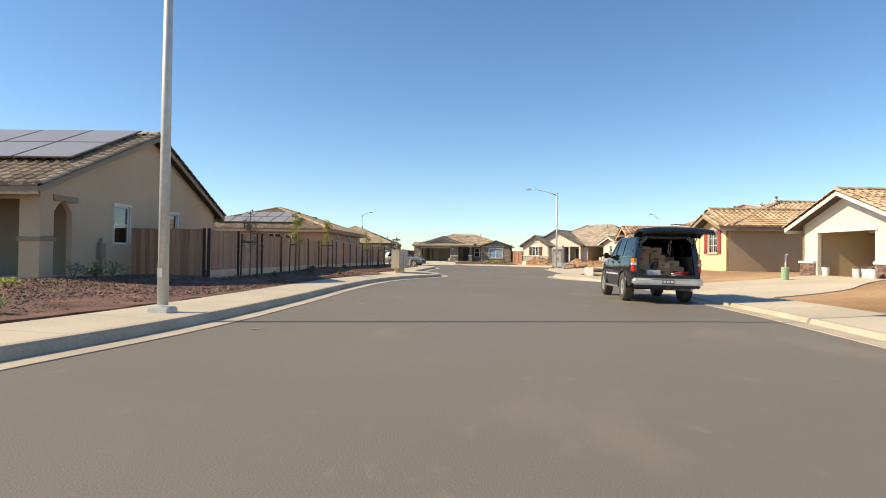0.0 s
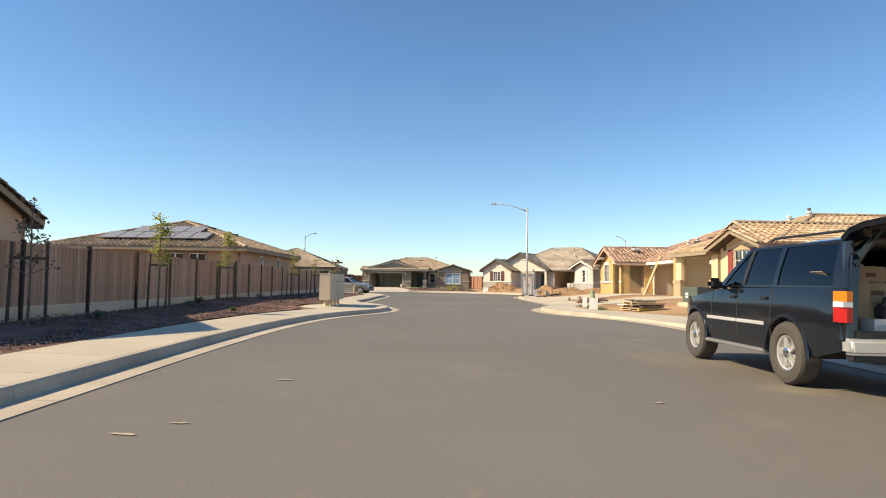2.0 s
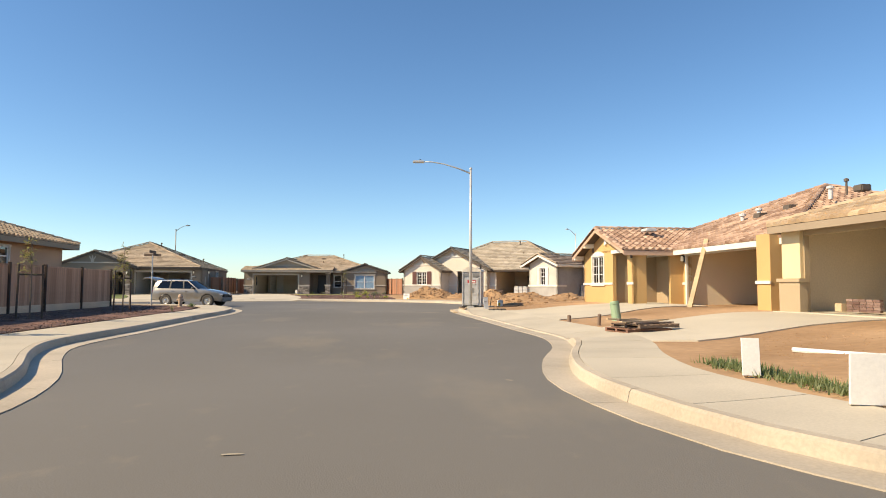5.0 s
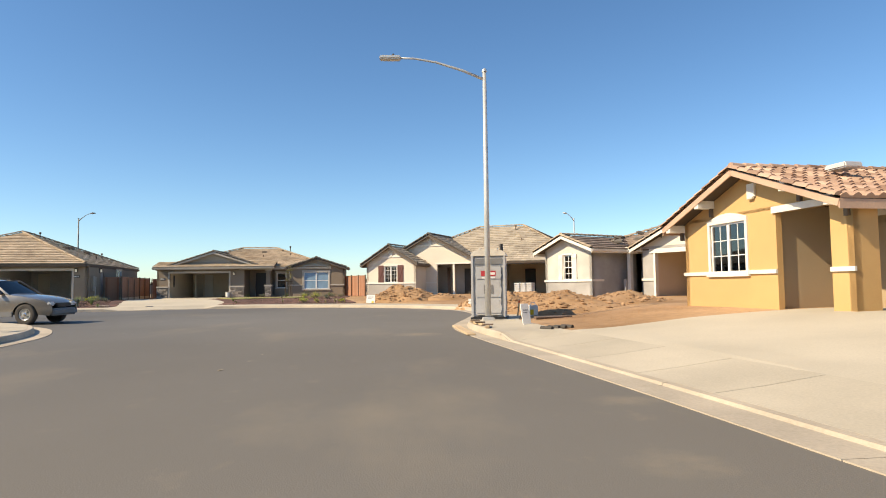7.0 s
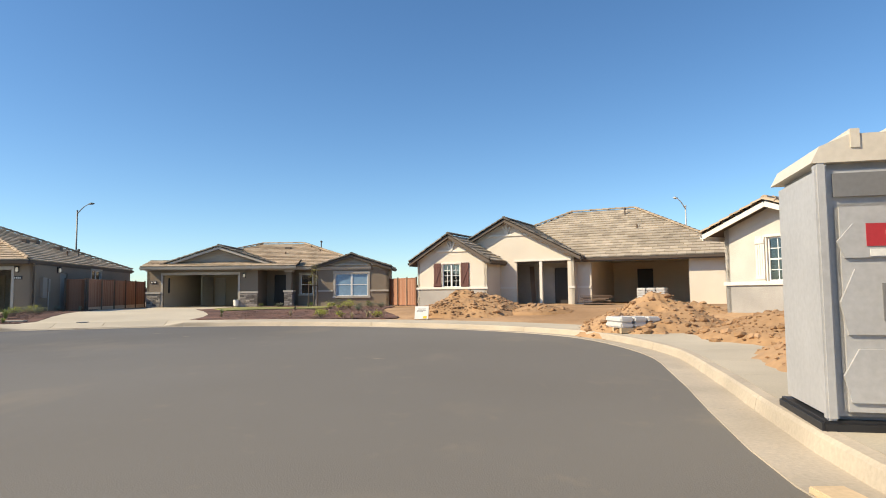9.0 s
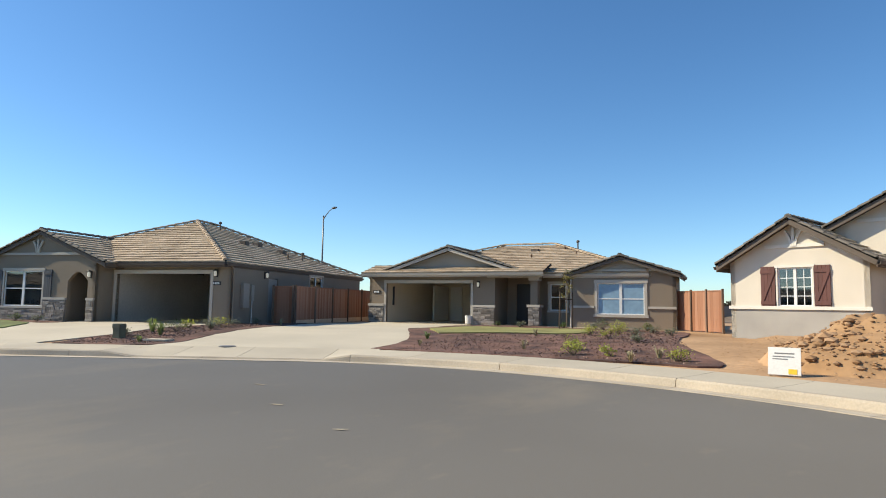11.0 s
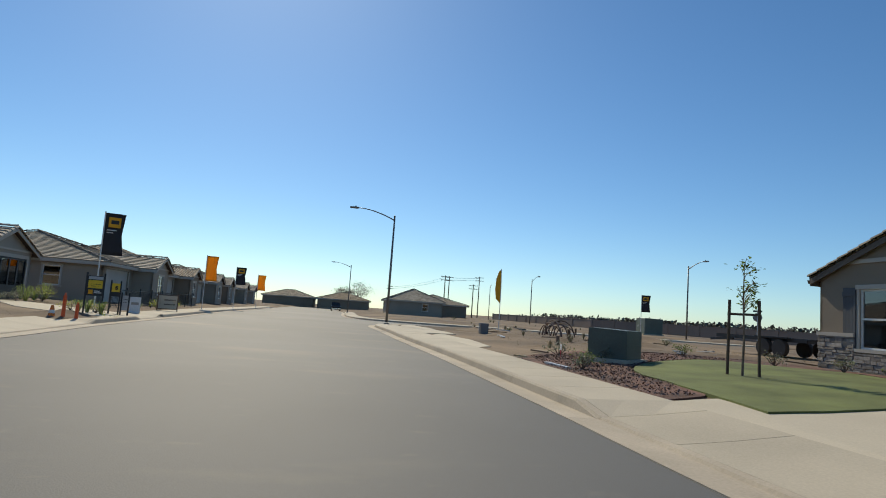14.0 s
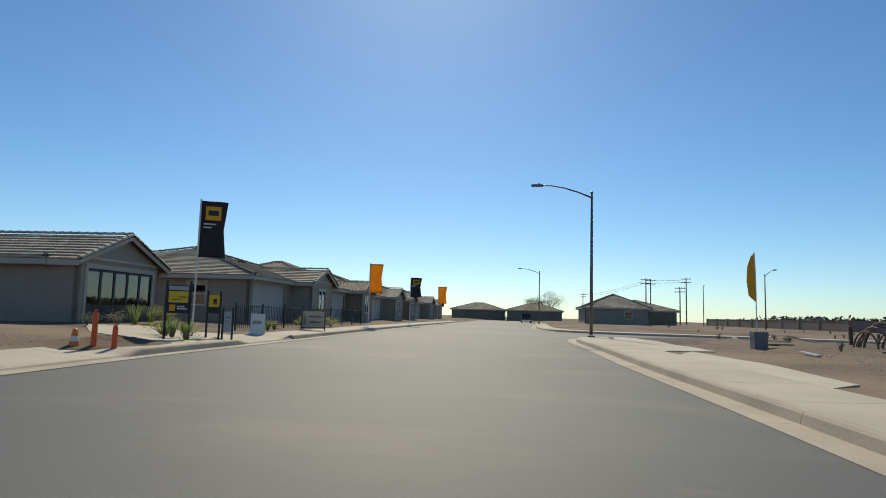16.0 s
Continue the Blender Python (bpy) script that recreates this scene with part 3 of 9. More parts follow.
        v.co.z = h + off if d > 1.5 else float(np.interp(d, (0.165, 0.75, 1.5), (0.037, 0.089, 0.178))) - 0.014
    low = [v for v in bm.verts if v not in set(up)]
    for v in low:
        v.co.z = -0.15
    bm.normal_update()
    ob = part(name, bm, material, parent, label, kind=kind)
    ob["category"] = category
    return ob


walkway("west", [p for p in line_w], -1, 1.5, lambda p: p.x > -120 and p.y > -12)
walkway("east", [p for p in line_e], 1, 1.5, lambda p: p.y > 3)
walkway("north", [p for p in line_n], 1, 1.5, lambda p: p.x > -125 and p.y < 110)

# ---- house kit: local x along the front, y to the back, z up from the pad ----
def frame_of(p0, p1, z=0.0):
    """Wall frame: x along the wall, y inwards, z up."""
    d = (Vector(p1) - Vector(p0)).normalized()
    m = Matrix(((d.x, -d.y, 0, p0[0]), (d.y, d.x, 0, p0[1]), (0, 0, 1, z), (0, 0, 0, 1)))
    return m


def wall(house, p0, p1, z0, z1, material, holes=(), th=0.16, name="wall", label=""):
    """A wall with thickness; holes (s0, s1, z0, z1) go right through."""
    L = (Vector(p1) - Vector(p0)).length
    F = frame_of(p0, p1)
    ss = sorted({0.0, L, *[v for h in holes for v in h[:2]]})
    zs = sorted({z0, z1, *[v for h in holes for v in h[2:]]})
    solid = lambda i, j: 0 <= i < len(ss) - 1 and 0 <= j < len(zs) - 1 and not any(
        h[0] < (ss[i] + ss[i + 1]) / 2 < h[1] and h[2] < (zs[j] + zs[j + 1]) / 2 < h[3] for h in holes)
    bm = B()
    q = lambda *pts: bm.faces.new([bm.verts.new(F @ Vector(p)) for p in pts])
    for i in range(len(ss) - 1):
        for j in range(len(zs) - 1):
            if not solid(i, j):
                continue
            a_, b_, c_, d_ = ss[i], ss[i + 1], zs[j], zs[j + 1]
            q((a_, 0, c_), (b_, 0, c_), (b_, 0, d_), (a_, 0, d_))
            q((a_, th, d_), (b_, th, d_), (b_, th, c_), (a_, th, c_))
            if not solid(i - 1, j):
                q((a_, 0, c_), (a_, 0, d_), (a_, th, d_), (a_, th, c_))
            if not solid(i + 1, j):
                q((b_, 0, d_), (b_, 0, c_), (b_, th, c_), (b_, th, d_))
            if not solid(i, j - 1):
                q((b_, 0, c_), (a_, 0, c_), (a_, th, c_), (b_, th, c_))
            if not solid(i, j + 1):
                q((a_, 0, d_), (b_, 0, d_), (b_, th, d_), (a_, th, d_))
    return part(name, bm, material, house, label, recalc=False)


def gable(house, p0, p1, z, rise, material, apex=0.5, th=0.16, label=""):
    L = (Vector(p1) - Vector(p0)).length
    bm = B()
    prism(bm, [(0, z), (L, z), (L * apex, z + rise)], "y", 0, th, frame_of(p0, p1))
    return part("gable_wall", bm, material, house, label)


def window(house, F, s0, s1, z0, z1, trim="white_trim", style="double", grid=(0, 0), tw=0.09, sill=True, head=0.0, shutters=None, arch=False, crown=0.03):
    """A vinyl window with trim round it, two lights, bars and a sill; F: the wall's frame."""
    bm = B()
    fr = 0.05
    box(bm, s0, s0 + fr, 0.02, 0.09, z0, z1, F), box(bm, s1 - fr, s1, 0.02, 0.09, z0, z1, F)
    box(bm, s0 + fr, s1 - fr, 0.02, 0.09, z0, z0 + fr, F), box(bm, s0 + fr, s1 - fr, 0.02, 0.09, z1 - fr, z1, F)
    mid = (s0 + s1) / 2
    lights = [(s0 + fr, s1 - fr, z0 + fr, z1 - fr)]
    if style in ("double", "slider"):
        w = 0.045 if style == "slider" else 0.06
        box(bm, mid - w, mid + w, 0.015, 0.085, z0 + fr, z1 - fr, F)
        lights = [(s0 + fr, mid - w, z0 + fr, z1 - fr), (mid + w, s1 - fr, z0 + fr, z1 - fr)]
    if style in ("double", "hung"):
        zm = (z0 + z1) / 2
        for a_, b_, *_ in lights:
            box(bm, a_, b_, 0.025, 0.08, zm - 0.025, zm + 0.025, F)
        lights = [(a_, b_, c_, d_) for a_, b_, *_ in lights for c_, d_ in ((z0 + fr, zm - 0.025), (zm + 0.025, z1 - fr))]
    win = part("window", bm, "pvc", house)
    for a_, b_, c_, d_ in lights:
        part("pane", box(B(), a_ - 0.005, b_ + 0.005, 0.05, 0.056, c_ - 0.005, d_ + 0.005, F), "glass", win)
        if grid != (0, 0):
            bm = B()
            for i in range(1, grid[0]):
                x = a_ + (b_ - a_) * i / grid[0]
                box(bm, x - 0.012, x + 0.012, 0.04, 0.06, c_, d_, F)
            for j in range(1, grid[1]):
                z = c_ + (d_ - c_) * j / grid[1]
                box(bm, a_, b_, 0.038, 0.062, z - 0.012, z + 0.012, F)
            part("glazing_bar", bm, "pvc", win)
    if trim:
        bm = B()
        box(bm, s0 - tw, s0, -0.035, 0.02, z0, z1, F), box(bm, s1, s1 + tw, -0.035, 0.02, z0, z1, F)
        if arch:
            out, inn = [], []
            for k in range(9):
                t = k / 8
                x = s0 - tw + (s1 - s0 + 2 * tw) * t
                out.append((x, z1 + tw + 0.16 * math.sin(math.pi * t)))
            prism(bm, [(s0 - tw, z1)] + out[0:] + [(s1 + tw, z1)], "y", -0.04, 0.02, F)
        else:
            box(bm, s0 - tw - crown, s1 + tw + crown, -0.05, 0.02, z1, z1 + tw + 0.03, F)
        part("trim", bm, trim, win)
        if sill:
            part("sill", box(B(), s0 - tw - 0.05, s1 + tw + 0.05, -0.075, 0.02, z0 - tw, z0, F), trim, win)
    if shutters:
        w = shutters[1]
        for a_ in (s0 - tw - w - 0.02, s1 + tw + 0.02):
            bm = B()
            for k in range(4):
                box(bm, a_ + k * w / 4 + 0.004, a_ + (k + 1) * w / 4 - 0.004, -0.05, 0.0, z0 - 0.03, z1 + 0.05, F)
            for zz in (z0 + 0.12, z1 - 0.12):
                box(bm, a_, a_ + w, -0.075, -0.05, zz - 0.06, zz + 0.06, F)
            if len(shutters) > 2:
                bar(bm, F @ Vector((a_ + 0.05, -0.06, z0 + 0.18)), F @ Vector((a_ + w - 0.05, -0.06, z1 - 0.18)), 0.09, 0.03, up=F.to_3x3() @ Vector((0, -1, 0)))
            part("shutter", bm, shutters[0], house)
    return win


def s_profile(t):
    return 0.072 * math.sin(math.pi * min(t / 0.72, 1.0)) - (0.012 * math.sin(math.pi * (t - 0.72) / 0.28) if t > 0.72 else 0)


SINGLE_TILE, ROOF_PIECES = {}, []


def single_tile(style, w, row, js, tile):
    """The mesh that all single tiles of a kind share."""
    if (style, tile) not in SINGLE_TILE:
        prof = [(j * w, s_profile(j) if style == "s" else 0.0) for j in js]
        v = [q for x, z in prof for q in ((x, 0, 0.0), (x, 0, z + BUTT[style]), (x, row + 0.02, z + 0.014))]
        f = [q for c in range(0, 3 * len(js) - 3, 3) for q in ((c, c + 3, c + 4, c + 1), (c + 1, c + 4, c + 5, c + 2))]
        me = bpy.data.meshes.new("roof_tile")
        me.from_pydata(v, [], f)
        me.materials.append(M[tile + "_single"])
        SINGLE_TILE[style, tile] = me
    return SINGLE_TILE[style, tile]


BUTT = {"s": 0.05, "flat": 0.066}


def tiles(pts, style, seed=0, single=0, spots=None):
    """Roof tiles over a sloping convex outline whose first edge is the eave."""
    pts = [Vector(p) for p in pts]
    u = (pts[1] - pts[0]).normalized()
    n = u.cross(pts[-1] - pts[0]).normalized()
    if n.z < 0:
        n = -n
    v = n.cross(u)
    if v.z < 0:
        v = -v
    uv = [((p - pts[0]).dot(u), (p - pts[0]).dot(v)) for p in pts]
    vmax = max(q[1] for q in uv)

    def span(h):
        h = min(max(h, 1e-4), vmax - 1e-4)
        xs = []
        for (a0, b0), (a1, b1) in zip(uv, uv[1:] + uv[:1]):
            if (b0 - h) * (b1 - h) <= 0 and b0 != b1:
                xs.append(a0 + (a1 - a0) * (h - b0) / (b1 - b0))
        return (min(xs), max(xs)) if len(xs) > 1 else (0, 0)

    w, row = (0.30, 0.37) if style == "s" else (0.42, 0.36)
    rnd = random.Random(seed)
    verts, faces = [], []
    k = 0
    h = -0.03
    while h < vmax - 0.05:
        h1 = min(h + row + 0.02, vmax)
        (a0, b0), (a1, b1) = span(max(h, 0)), span(h1)
        lo, hi = min(a0, a1), max(b0, b1)
        off = (k % 2) * w / 2 if style != "s" else 0
        i0 = math.floor((lo - off) / w)
        for i in range(i0, math.ceil((hi - off) / w) + 1):
            ua, ub = i * w + off, (i + 1) * w + off
            if ub <= lo or ua >= hi:
                continue
            js = (0, 0.14, 0.36, 0.58, 0.72, 1.0) if style == "s" else (0.008, 0.992)
            dz = rnd.uniform(-0.005, 0.007)
            if len(spots or ()) < single and h1 < vmax - 0.01 and ua > max(a0, a1) and ub < min(b0, b1):
                m = Matrix((u, v, n)).transposed().to_4x4()
                m.translation = pts[0] + u * ua + v * h + n * dz
                spots.append((m, w, row, js))
                continue
            base = len(verts)
            ok = False
            cols = []
            for j in js:
                x = ua + j * w
                zb = s_profile(j) if style == "s" else 0.0
                xb, xt = min(max(x, a0), b0), min(max(x, a1), b1)
                cols.append((xb, xt, zb))
            if cols[-1][0] - cols[0][0] < 0.02 and cols[-1][1] - cols[0][1] < 0.02:
                continue
            for xb, xt, zb in cols:
                for x, hh, z in ((xb, h, 0.0), (xb, h, zb + BUTT[style] + dz), (xt, h1, zb + 0.014)):
                    p = pts[0] + u * x + v * hh + n * z
                    verts.append(tuple(p))
            for j in range(len(js) - 1):
                c = base + 3 * j
                faces.append((c, c + 3, c + 4, c + 1))
                faces.append((c + 1, c + 4, c + 5, c + 2))
        h += row
        k += 1
    me = bpy.data.meshes.new("tiles")
    me.from_pydata(verts, [], faces)
    return me


def caps(pts, r=0.11, step=0.38, flat=False):
    """Rounded cap tiles laid along a ridge, hip or rake."""
    a_, b_ = Vector(pts[0]), Vector(pts[1])
    d = b_ - a_
    L = d.length
    d.normalize()
    s = d.cross(Vector((0, 0, 1))).normalized()
    up = s.cross(d)
    verts, faces = [], []
    k = max(1, round(L / step))
    for i in range(k):
        p0, p1 = a_ + d * (L * i / k), a_ + d * (L * (i + 1) / k + 0.03)
        base = len(verts)
        seg = 5
        for p, rr, lift in ((p0, r * 1.08, 0.02), (p1, r * 0.95, 0.0)):
            for j in range(seg + 1):
                t = math.pi * j / seg
                verts.append(tuple(p + s * rr * math.cos(t) + up * (rr * 0.8 * math.sin(t) + lift)))
        m = seg + 1
        for j in range(seg):
            faces.append((base + j, base + j + 1, base + m + j + 1, base + m + j))
        faces.append(tuple(base + j for j in range(m)))
        faces.append(tuple(base + 2 * m - 1 - j for j in range(m)))
    me = bpy.data.meshes.new("caps")
    me.from_pydata(verts, [], faces)
    return me


def slope(house, pts, style, tile, seed=0, single=0):
    """One roof slope: deck with thickness, and its courses of tile."""
    bm = B()
    vs = [Vector(p) for p in pts]
    n = (vs[1] - vs[0]).cross(vs[-1] - vs[0]).normalized()
    if n.z < 0:
        n = -n
    t = [bm.verts.new(p) for p in vs]
    lo = [bm.verts.new(p - n * 0.09) for p in vs]
    bm.faces.new(t), bm.faces.new(lo[::-1])
    for i in range(len(vs)):
        j = (i + 1) % len(vs)
        bm.faces.new((t[i], lo[i], lo[j], t[j]))
    deck = part("roof", bm, "felt", house)
    spots = []
    part("roof_tiles", tiles(pts, style, seed, single, spots), tile, deck, kind="stuff")
    for m, w, row, js in spots:
        ROOF_PIECES.append((single_tile(style, w, row, js, tile), deck, m))
    return deck


def eave_board(house, a_, b_, material, h=0.2, gutter=True):
    bm = B()
    bar(bm, Vector(a_) - Vector((0, 0, h / 2 + 0.02)), Vector(b_) - Vector((0, 0, h / 2 + 0.02)), 0.03, h)
    part("fascia", bm, material, house)
    if gutter:
        d = (Vector(b_) - Vector(a_)).normalized()
        s = d.cross(Vector((0, 0, 1)))
        bm = B()
        m = Matrix((d, s, Vector((0, 0, 1)))).transposed().to_4x4()
        m.translation = Vector(a_)
        L = (Vector(b_) - Vector(a_)).length
        prism(bm, [(0.015, -0.16), (0.09, -0.15), (0.12, -0.04), (0.1, -0.04), (0.075, -0.13), (0.02, -0.14)], "x", 0, L, m)
        part("gutter", bm, material, house)


def gable_roof(house, x0, x1, y0, y1, ze, k, style, tile, cap, board, axis="y", seed=0, back_gable=False, rake=True, gutter=True, single=(0, 0)):
    """A pitched roof with its ridge along axis; the extents include the overhang. k: rise over run."""
    ze -= 0.07
    if axis == "y":
        xm = (x0 + x1) / 2
        zr = ze + k * (xm - x0)
        L = [(x0, y1, ze), (x0, y0, ze), (xm, y0, zr), (xm, y1, zr)]
        Rr = [(x1, y0, ze), (x1, y1, ze), (xm, y1, zr), (xm, y0, zr)]
        ridge = ((xm, y0, zr), (xm, y1, zr))
        rakes = [((x0, y0, ze), (xm, y0, zr)), ((x1, y0, ze), (xm, y0, zr))]
        if back_gable:
            rakes += [((x0, y1, ze), (xm, y1, zr)), ((x1, y1, ze), (xm, y1, zr))]
        eaves = [((x0, y1, ze), (x0, y0, ze)), ((x1, y0, ze), (x1, y1, ze))]
    else:
        ym = (y0 + y1) / 2
        zr = ze + k * (ym - y0)
        L = [(x0, y0, ze), (x1, y0, ze), (x1, ym, zr), (x0, ym, zr)]
        Rr = [(x1, y1, ze), (x0, y1, ze), (x0, ym, zr), (x1, ym, zr)]
        ridge = ((x0, ym, zr), (x1, ym, zr))
        rakes = [((x1, y0, ze), (x1, ym, zr)), ((x1, y1, ze), (x1, ym, zr))]
        if back_gable:
            rakes += [((x0, y0, ze), (x0, ym, zr)), ((x0, y1, ze), (x0, ym, zr))]
        eaves = [((x0, y0, ze), (x1, y0, ze)), ((x1, y1, ze), (x0, y1, ze))]
    slope(house, L, style, tile, seed, single[0]), slope(house, Rr, style, tile, seed + 1, single[1])
    lift = Vector((0, 0, 0.05))
    part("ridge_cap", caps([Vector(p) + lift for p in ridge]), cap, house, kind="stuff")
    for a_, b_ in rakes:
        if rake:
            part("rake_cap", caps([Vector(a_) + lift * 0.6, Vector(b_) + lift * 0.6], 0.1), cap, house, kind="stuff")
        bm = B()
        bar(bm, Vector(a_) - Vector((0, 0, 0.1)), Vector(b_) - Vector((0, 0, 0.1)), 0.035, 0.15)
        part("bargeboard", bm, board, house)
    for a_, b_ in eaves:
        eave_board(house, a_, b_, board, gutter=gutter)
    return zr


def hip_roof(house, x0, x1, y0, y1, ze, k, style, tile, cap, board, seed=0, gutter=True, single=(0, 0, 0, 0)):
    ze -= 0.07
    w, d = x1 - x0, y1 - y0
    a_, b_, c_, e_ = (x0, y0, ze), (x1, y0, ze), (x1, y1, ze), (x0, y1, ze)
    if w >= d:
        h = d / 2
        r0, r1 = (x0 + h, y0 + h, ze + k * h), (x1 - h, y0 + h, ze + k * h)
        planes = [[a_, b_, r1, r0], [b_, c_, r1], [c_, e_, r0, r1], [e_, a_, r0]]
        hips = [(a_, r0), (e_, r0), (b_, r1), (c_, r1)]
    else:
        h = w / 2
        r0, r1 = (x0 + h, y0 + h, ze + k * h), (x0 + h, y1 - h, ze + k * h)
        planes = [[a_, b_, r0], [b_, c_, r1, r0], [c_, e_, r1], [e_, a_, r0, r1]]
        hips = [(a_, r0), (b_, r0), (c_, r1), (e_, r1)]
    for i, p in enumerate(planes):
        slope(house, p, style, tile, seed + i, single[i])
    lift = Vector((0, 0, 0.06))
    for p, q in hips + [(r0, r1)]:
        part("hip_cap", caps([Vector(p) + lift, Vector(q) + lift]), cap, house, kind="stuff")
    for p, q in ((a_, b_), (b_, c_), (c_, e_), (e_, a_)):
        eave_board(house, p, q, board, gutter=gutter)
    return ze + k * h


def floor_slab(house, x0, x1, y0, y1, material="drive", z=0.0, name="floor_slab"):
    return part(name, box(B(), x0, x1, y0, y1, -0.5, z), material, house)


def room(house, x0, x1, y0, y1, h, material, ceiling=True):
    """Inner lining of an open garage: back and side boards and a ceiling."""
    for a_ in ((x0 - 0.05, x0, y0, y1), (x1, x1 + 0.05, y0, y1), (x0 - 0.05, x1 + 0.05, y1, y1 + 0.05)):
        part("lining", box(B(), *a_, 0, h), material, house)
    if ceiling:
        part("garage_ceiling", box(B(), x0 - 0.05, x1 + 0.05, y0, y1 + 0.05, h, h + 0.05), material, house)


def garage_trim(house, F, s0, s1, z1, material, w=0.13, z0=0.0):
    bm = B()
    box(bm, s0 - w, s0, -0.04, 0.17, z0, z1, F), box(bm, s1, s1 + w, -0.04, 0.17, z0, z1, F)
    box(bm, s0 - w, s1 + w, -0.045, 0.17, z1, z1 + w + 0.04, F)
    return part("garage_surround", bm, material, house)


def band(house, F, s0, s1, z, material, h=0.11, out=0.06):
    return part("trim_band", box(B(), s0, s1, -out, 0.0, z, z + h, F), material, house)


def brackets(house, F, sc, z, material, fan=True):
    """Fan-shaped timber ornament under a gable's peak, on a cross board."""
    bm = B()
    P = lambda s, zz: F @ Vector((s, -0.05, zz))
    up = F.to_3x3() @ Vector((0, -1, 0))
    bar(bm, P(sc, z), P(sc, z + 0.62), 0.09, 0.06, up)
    for sg in (-1, 1):
        pts = [(sc + sg * 0.05, z + 0.02), (sc + sg * 0.12, z + 0.3), (sc + sg * 0.27, z + 0.55)]
        for a_, b_ in zip(pts, pts[1:]):
            bar(bm, P(*a_), P(*b_), 0.08, 0.06, up)
    return part("gable_bracket", bm, material, house)


def lantern(house, F, s, z):
    base = part("wall_lantern", bevel_all(box(B(), s - 0.06, s + 0.06, -0.04, 0, z - 0.02, z + 0.3, F), 0.008), "black", house, "black wall lantern with a pale frosted shade")
    bm = B()
    lathe(bm, [(0.04, 0.02), (0.065, 0.05), (0.06, 0.2), (0.04, 0.24)], 10, F @ Matrix.Translation((s, -0.13, z)))
    part("shade", bm, "glow", base)
    bm = B()
    lathe(bm, [(0.1, 0), (0.1, 0.02), (0.03, 0.08)], 10, F @ Matrix.Translation((s, -0.13, z + 0.24)))
    part("cap", bm, "black", base)


def number_plate(house, F, s, z, w=0.42, h=0.16):
    p = part("house_plaque", box(B(), s - w / 2, s + w / 2, -0.03, 0, z - h / 2, z + h / 2, F), "black", house, "small dark plaque with pale bars")
    bm = B()
    for k in range(4):
        box(bm, s - w / 2 + 0.05 + k * 0.085, s - w / 2 + 0.105 + k * 0.085, -0.036, -0.03, z - 0.045, z + 0.045, F)
    part("plaque_bars", bm, "white", p)


def stones(house, F, s0, s1, z0, z1, seed=3):
    """Ledge stones of uneven length laid in courses, each a piece of its own."""
    part("mortar_bed", box(B(), s0, s1, -0.035, 0.0, z0, z1, F), "mortar", house)
    rnd = random.Random(seed)
    variants = []
    for k in range(5):
        bm = B()
        box(bm, -0.5, 0.5, -0.5, 0.5, -0.5, 0.5)
        for v in bm.verts:
            v.co += Vector((rnd.uniform(-.05, .05), rnd.uniform(-.08, .08), rnd.uniform(-.09, .09)))
        me = bpy.data.meshes.new("stone")
        bm.to_mesh(me)
        bm.free()
        variants.append(me)
    z = z0
    bed = house.children[-1]
    while z < z1 - 0.03:
        h = min(rnd.choice((0.07, 0.1, 0.13)), z1 - z)
        s = s0
        while s < s1 - 0.03:
            w = min(rnd.uniform(0.14, 0.42), s1 - s)
            ob = part("stone", rnd.choice(variants), "stone", bed)
            ob.matrix_local = F @ Matrix.Translation((s + w / 2, -0.05 + rnd.uniform(-0.012, 0.012), z + h / 2)) @ Matrix.Diagonal((w - 0.012, 0.05, h - 0.012, 1))
            s += w
        z += h


def vents(house, spots, material="felt"):
    """Roof pipes and low vents: (x, y, z, kind)."""
    for x, y, z, kind in spots:
        bm = B()
        if kind == "pipe":
            lathe(bm, [(0.04, -0.2), (0.04, 0.35)], 8, Matrix.Translation((x, y, z)))
            lathe(bm, [(0.09, 0.33), (0.09, 0.42), (0.03, 0.46)], 8, Matrix.Translation((x, y, z)))
            part("vent_pipe", bm, "fascia", house)
        elif kind == "stub":
            lathe(bm, [(0.05, -0.2), (0.05, 0.22)], 8, Matrix.Translation((x, y, z)))
            part("vent_pipe", bm, "lumber_dark", house)
        elif kind == "white":
            lathe(bm, [(0.08, -0.2), (0.08, 0.2), (0.14, 0.22), (0.14, 0.3), (0.05, 0.34)], 10, Matrix.Translation((x, y, z)))
            part("vent_cowl", bm, "plastic_wrap", house)
        else:
            box(bm, x - 0.22, x + 0.22, y - 0.2, y + 0.2, z - 0.1, z + 0.14)
            bevel_all(bm, 0.03)
            part("roof_vent", bm, "fascia", house)


def place(x, y, yaw, z):
    return pose(x, y, z, 0, 0, yaw)

# ---- house with the taupe hip roof at the bend ----
WH, DEEP = 2.62, 0.45   # wall height; eave overhang


def house_corner():
    h = thing("house", place(-30.5, 87.98, 7.5, 0.40), "taupe stucco house with stone veneer, tiled hip roof, open garage", "house")
    T, tr = "taupe_stucco", "greige_trim"
    x0, xg, x1 = -1.75, 4.75, 10.85
    floor_slab(h, x0, x1, 0.05, 14.5)
    # gabled wing with window and arched porch
    F = frame_of((x0, 0), (xg, 0))
    s = lambda x: x - x0
    wall(h, (x0, 0), (xg, 0), -0.4, WH, T, [(s(-0.35), s(1.85), 0.62, 2.2), (s(3.25), s(4.35), 0.0, 2.15)])
    window(h, F, s(-0.35), s(1.85), 0.62, 2.2, tr, "double", shutters=("slate_shutter", 0.42))
    bm = B()
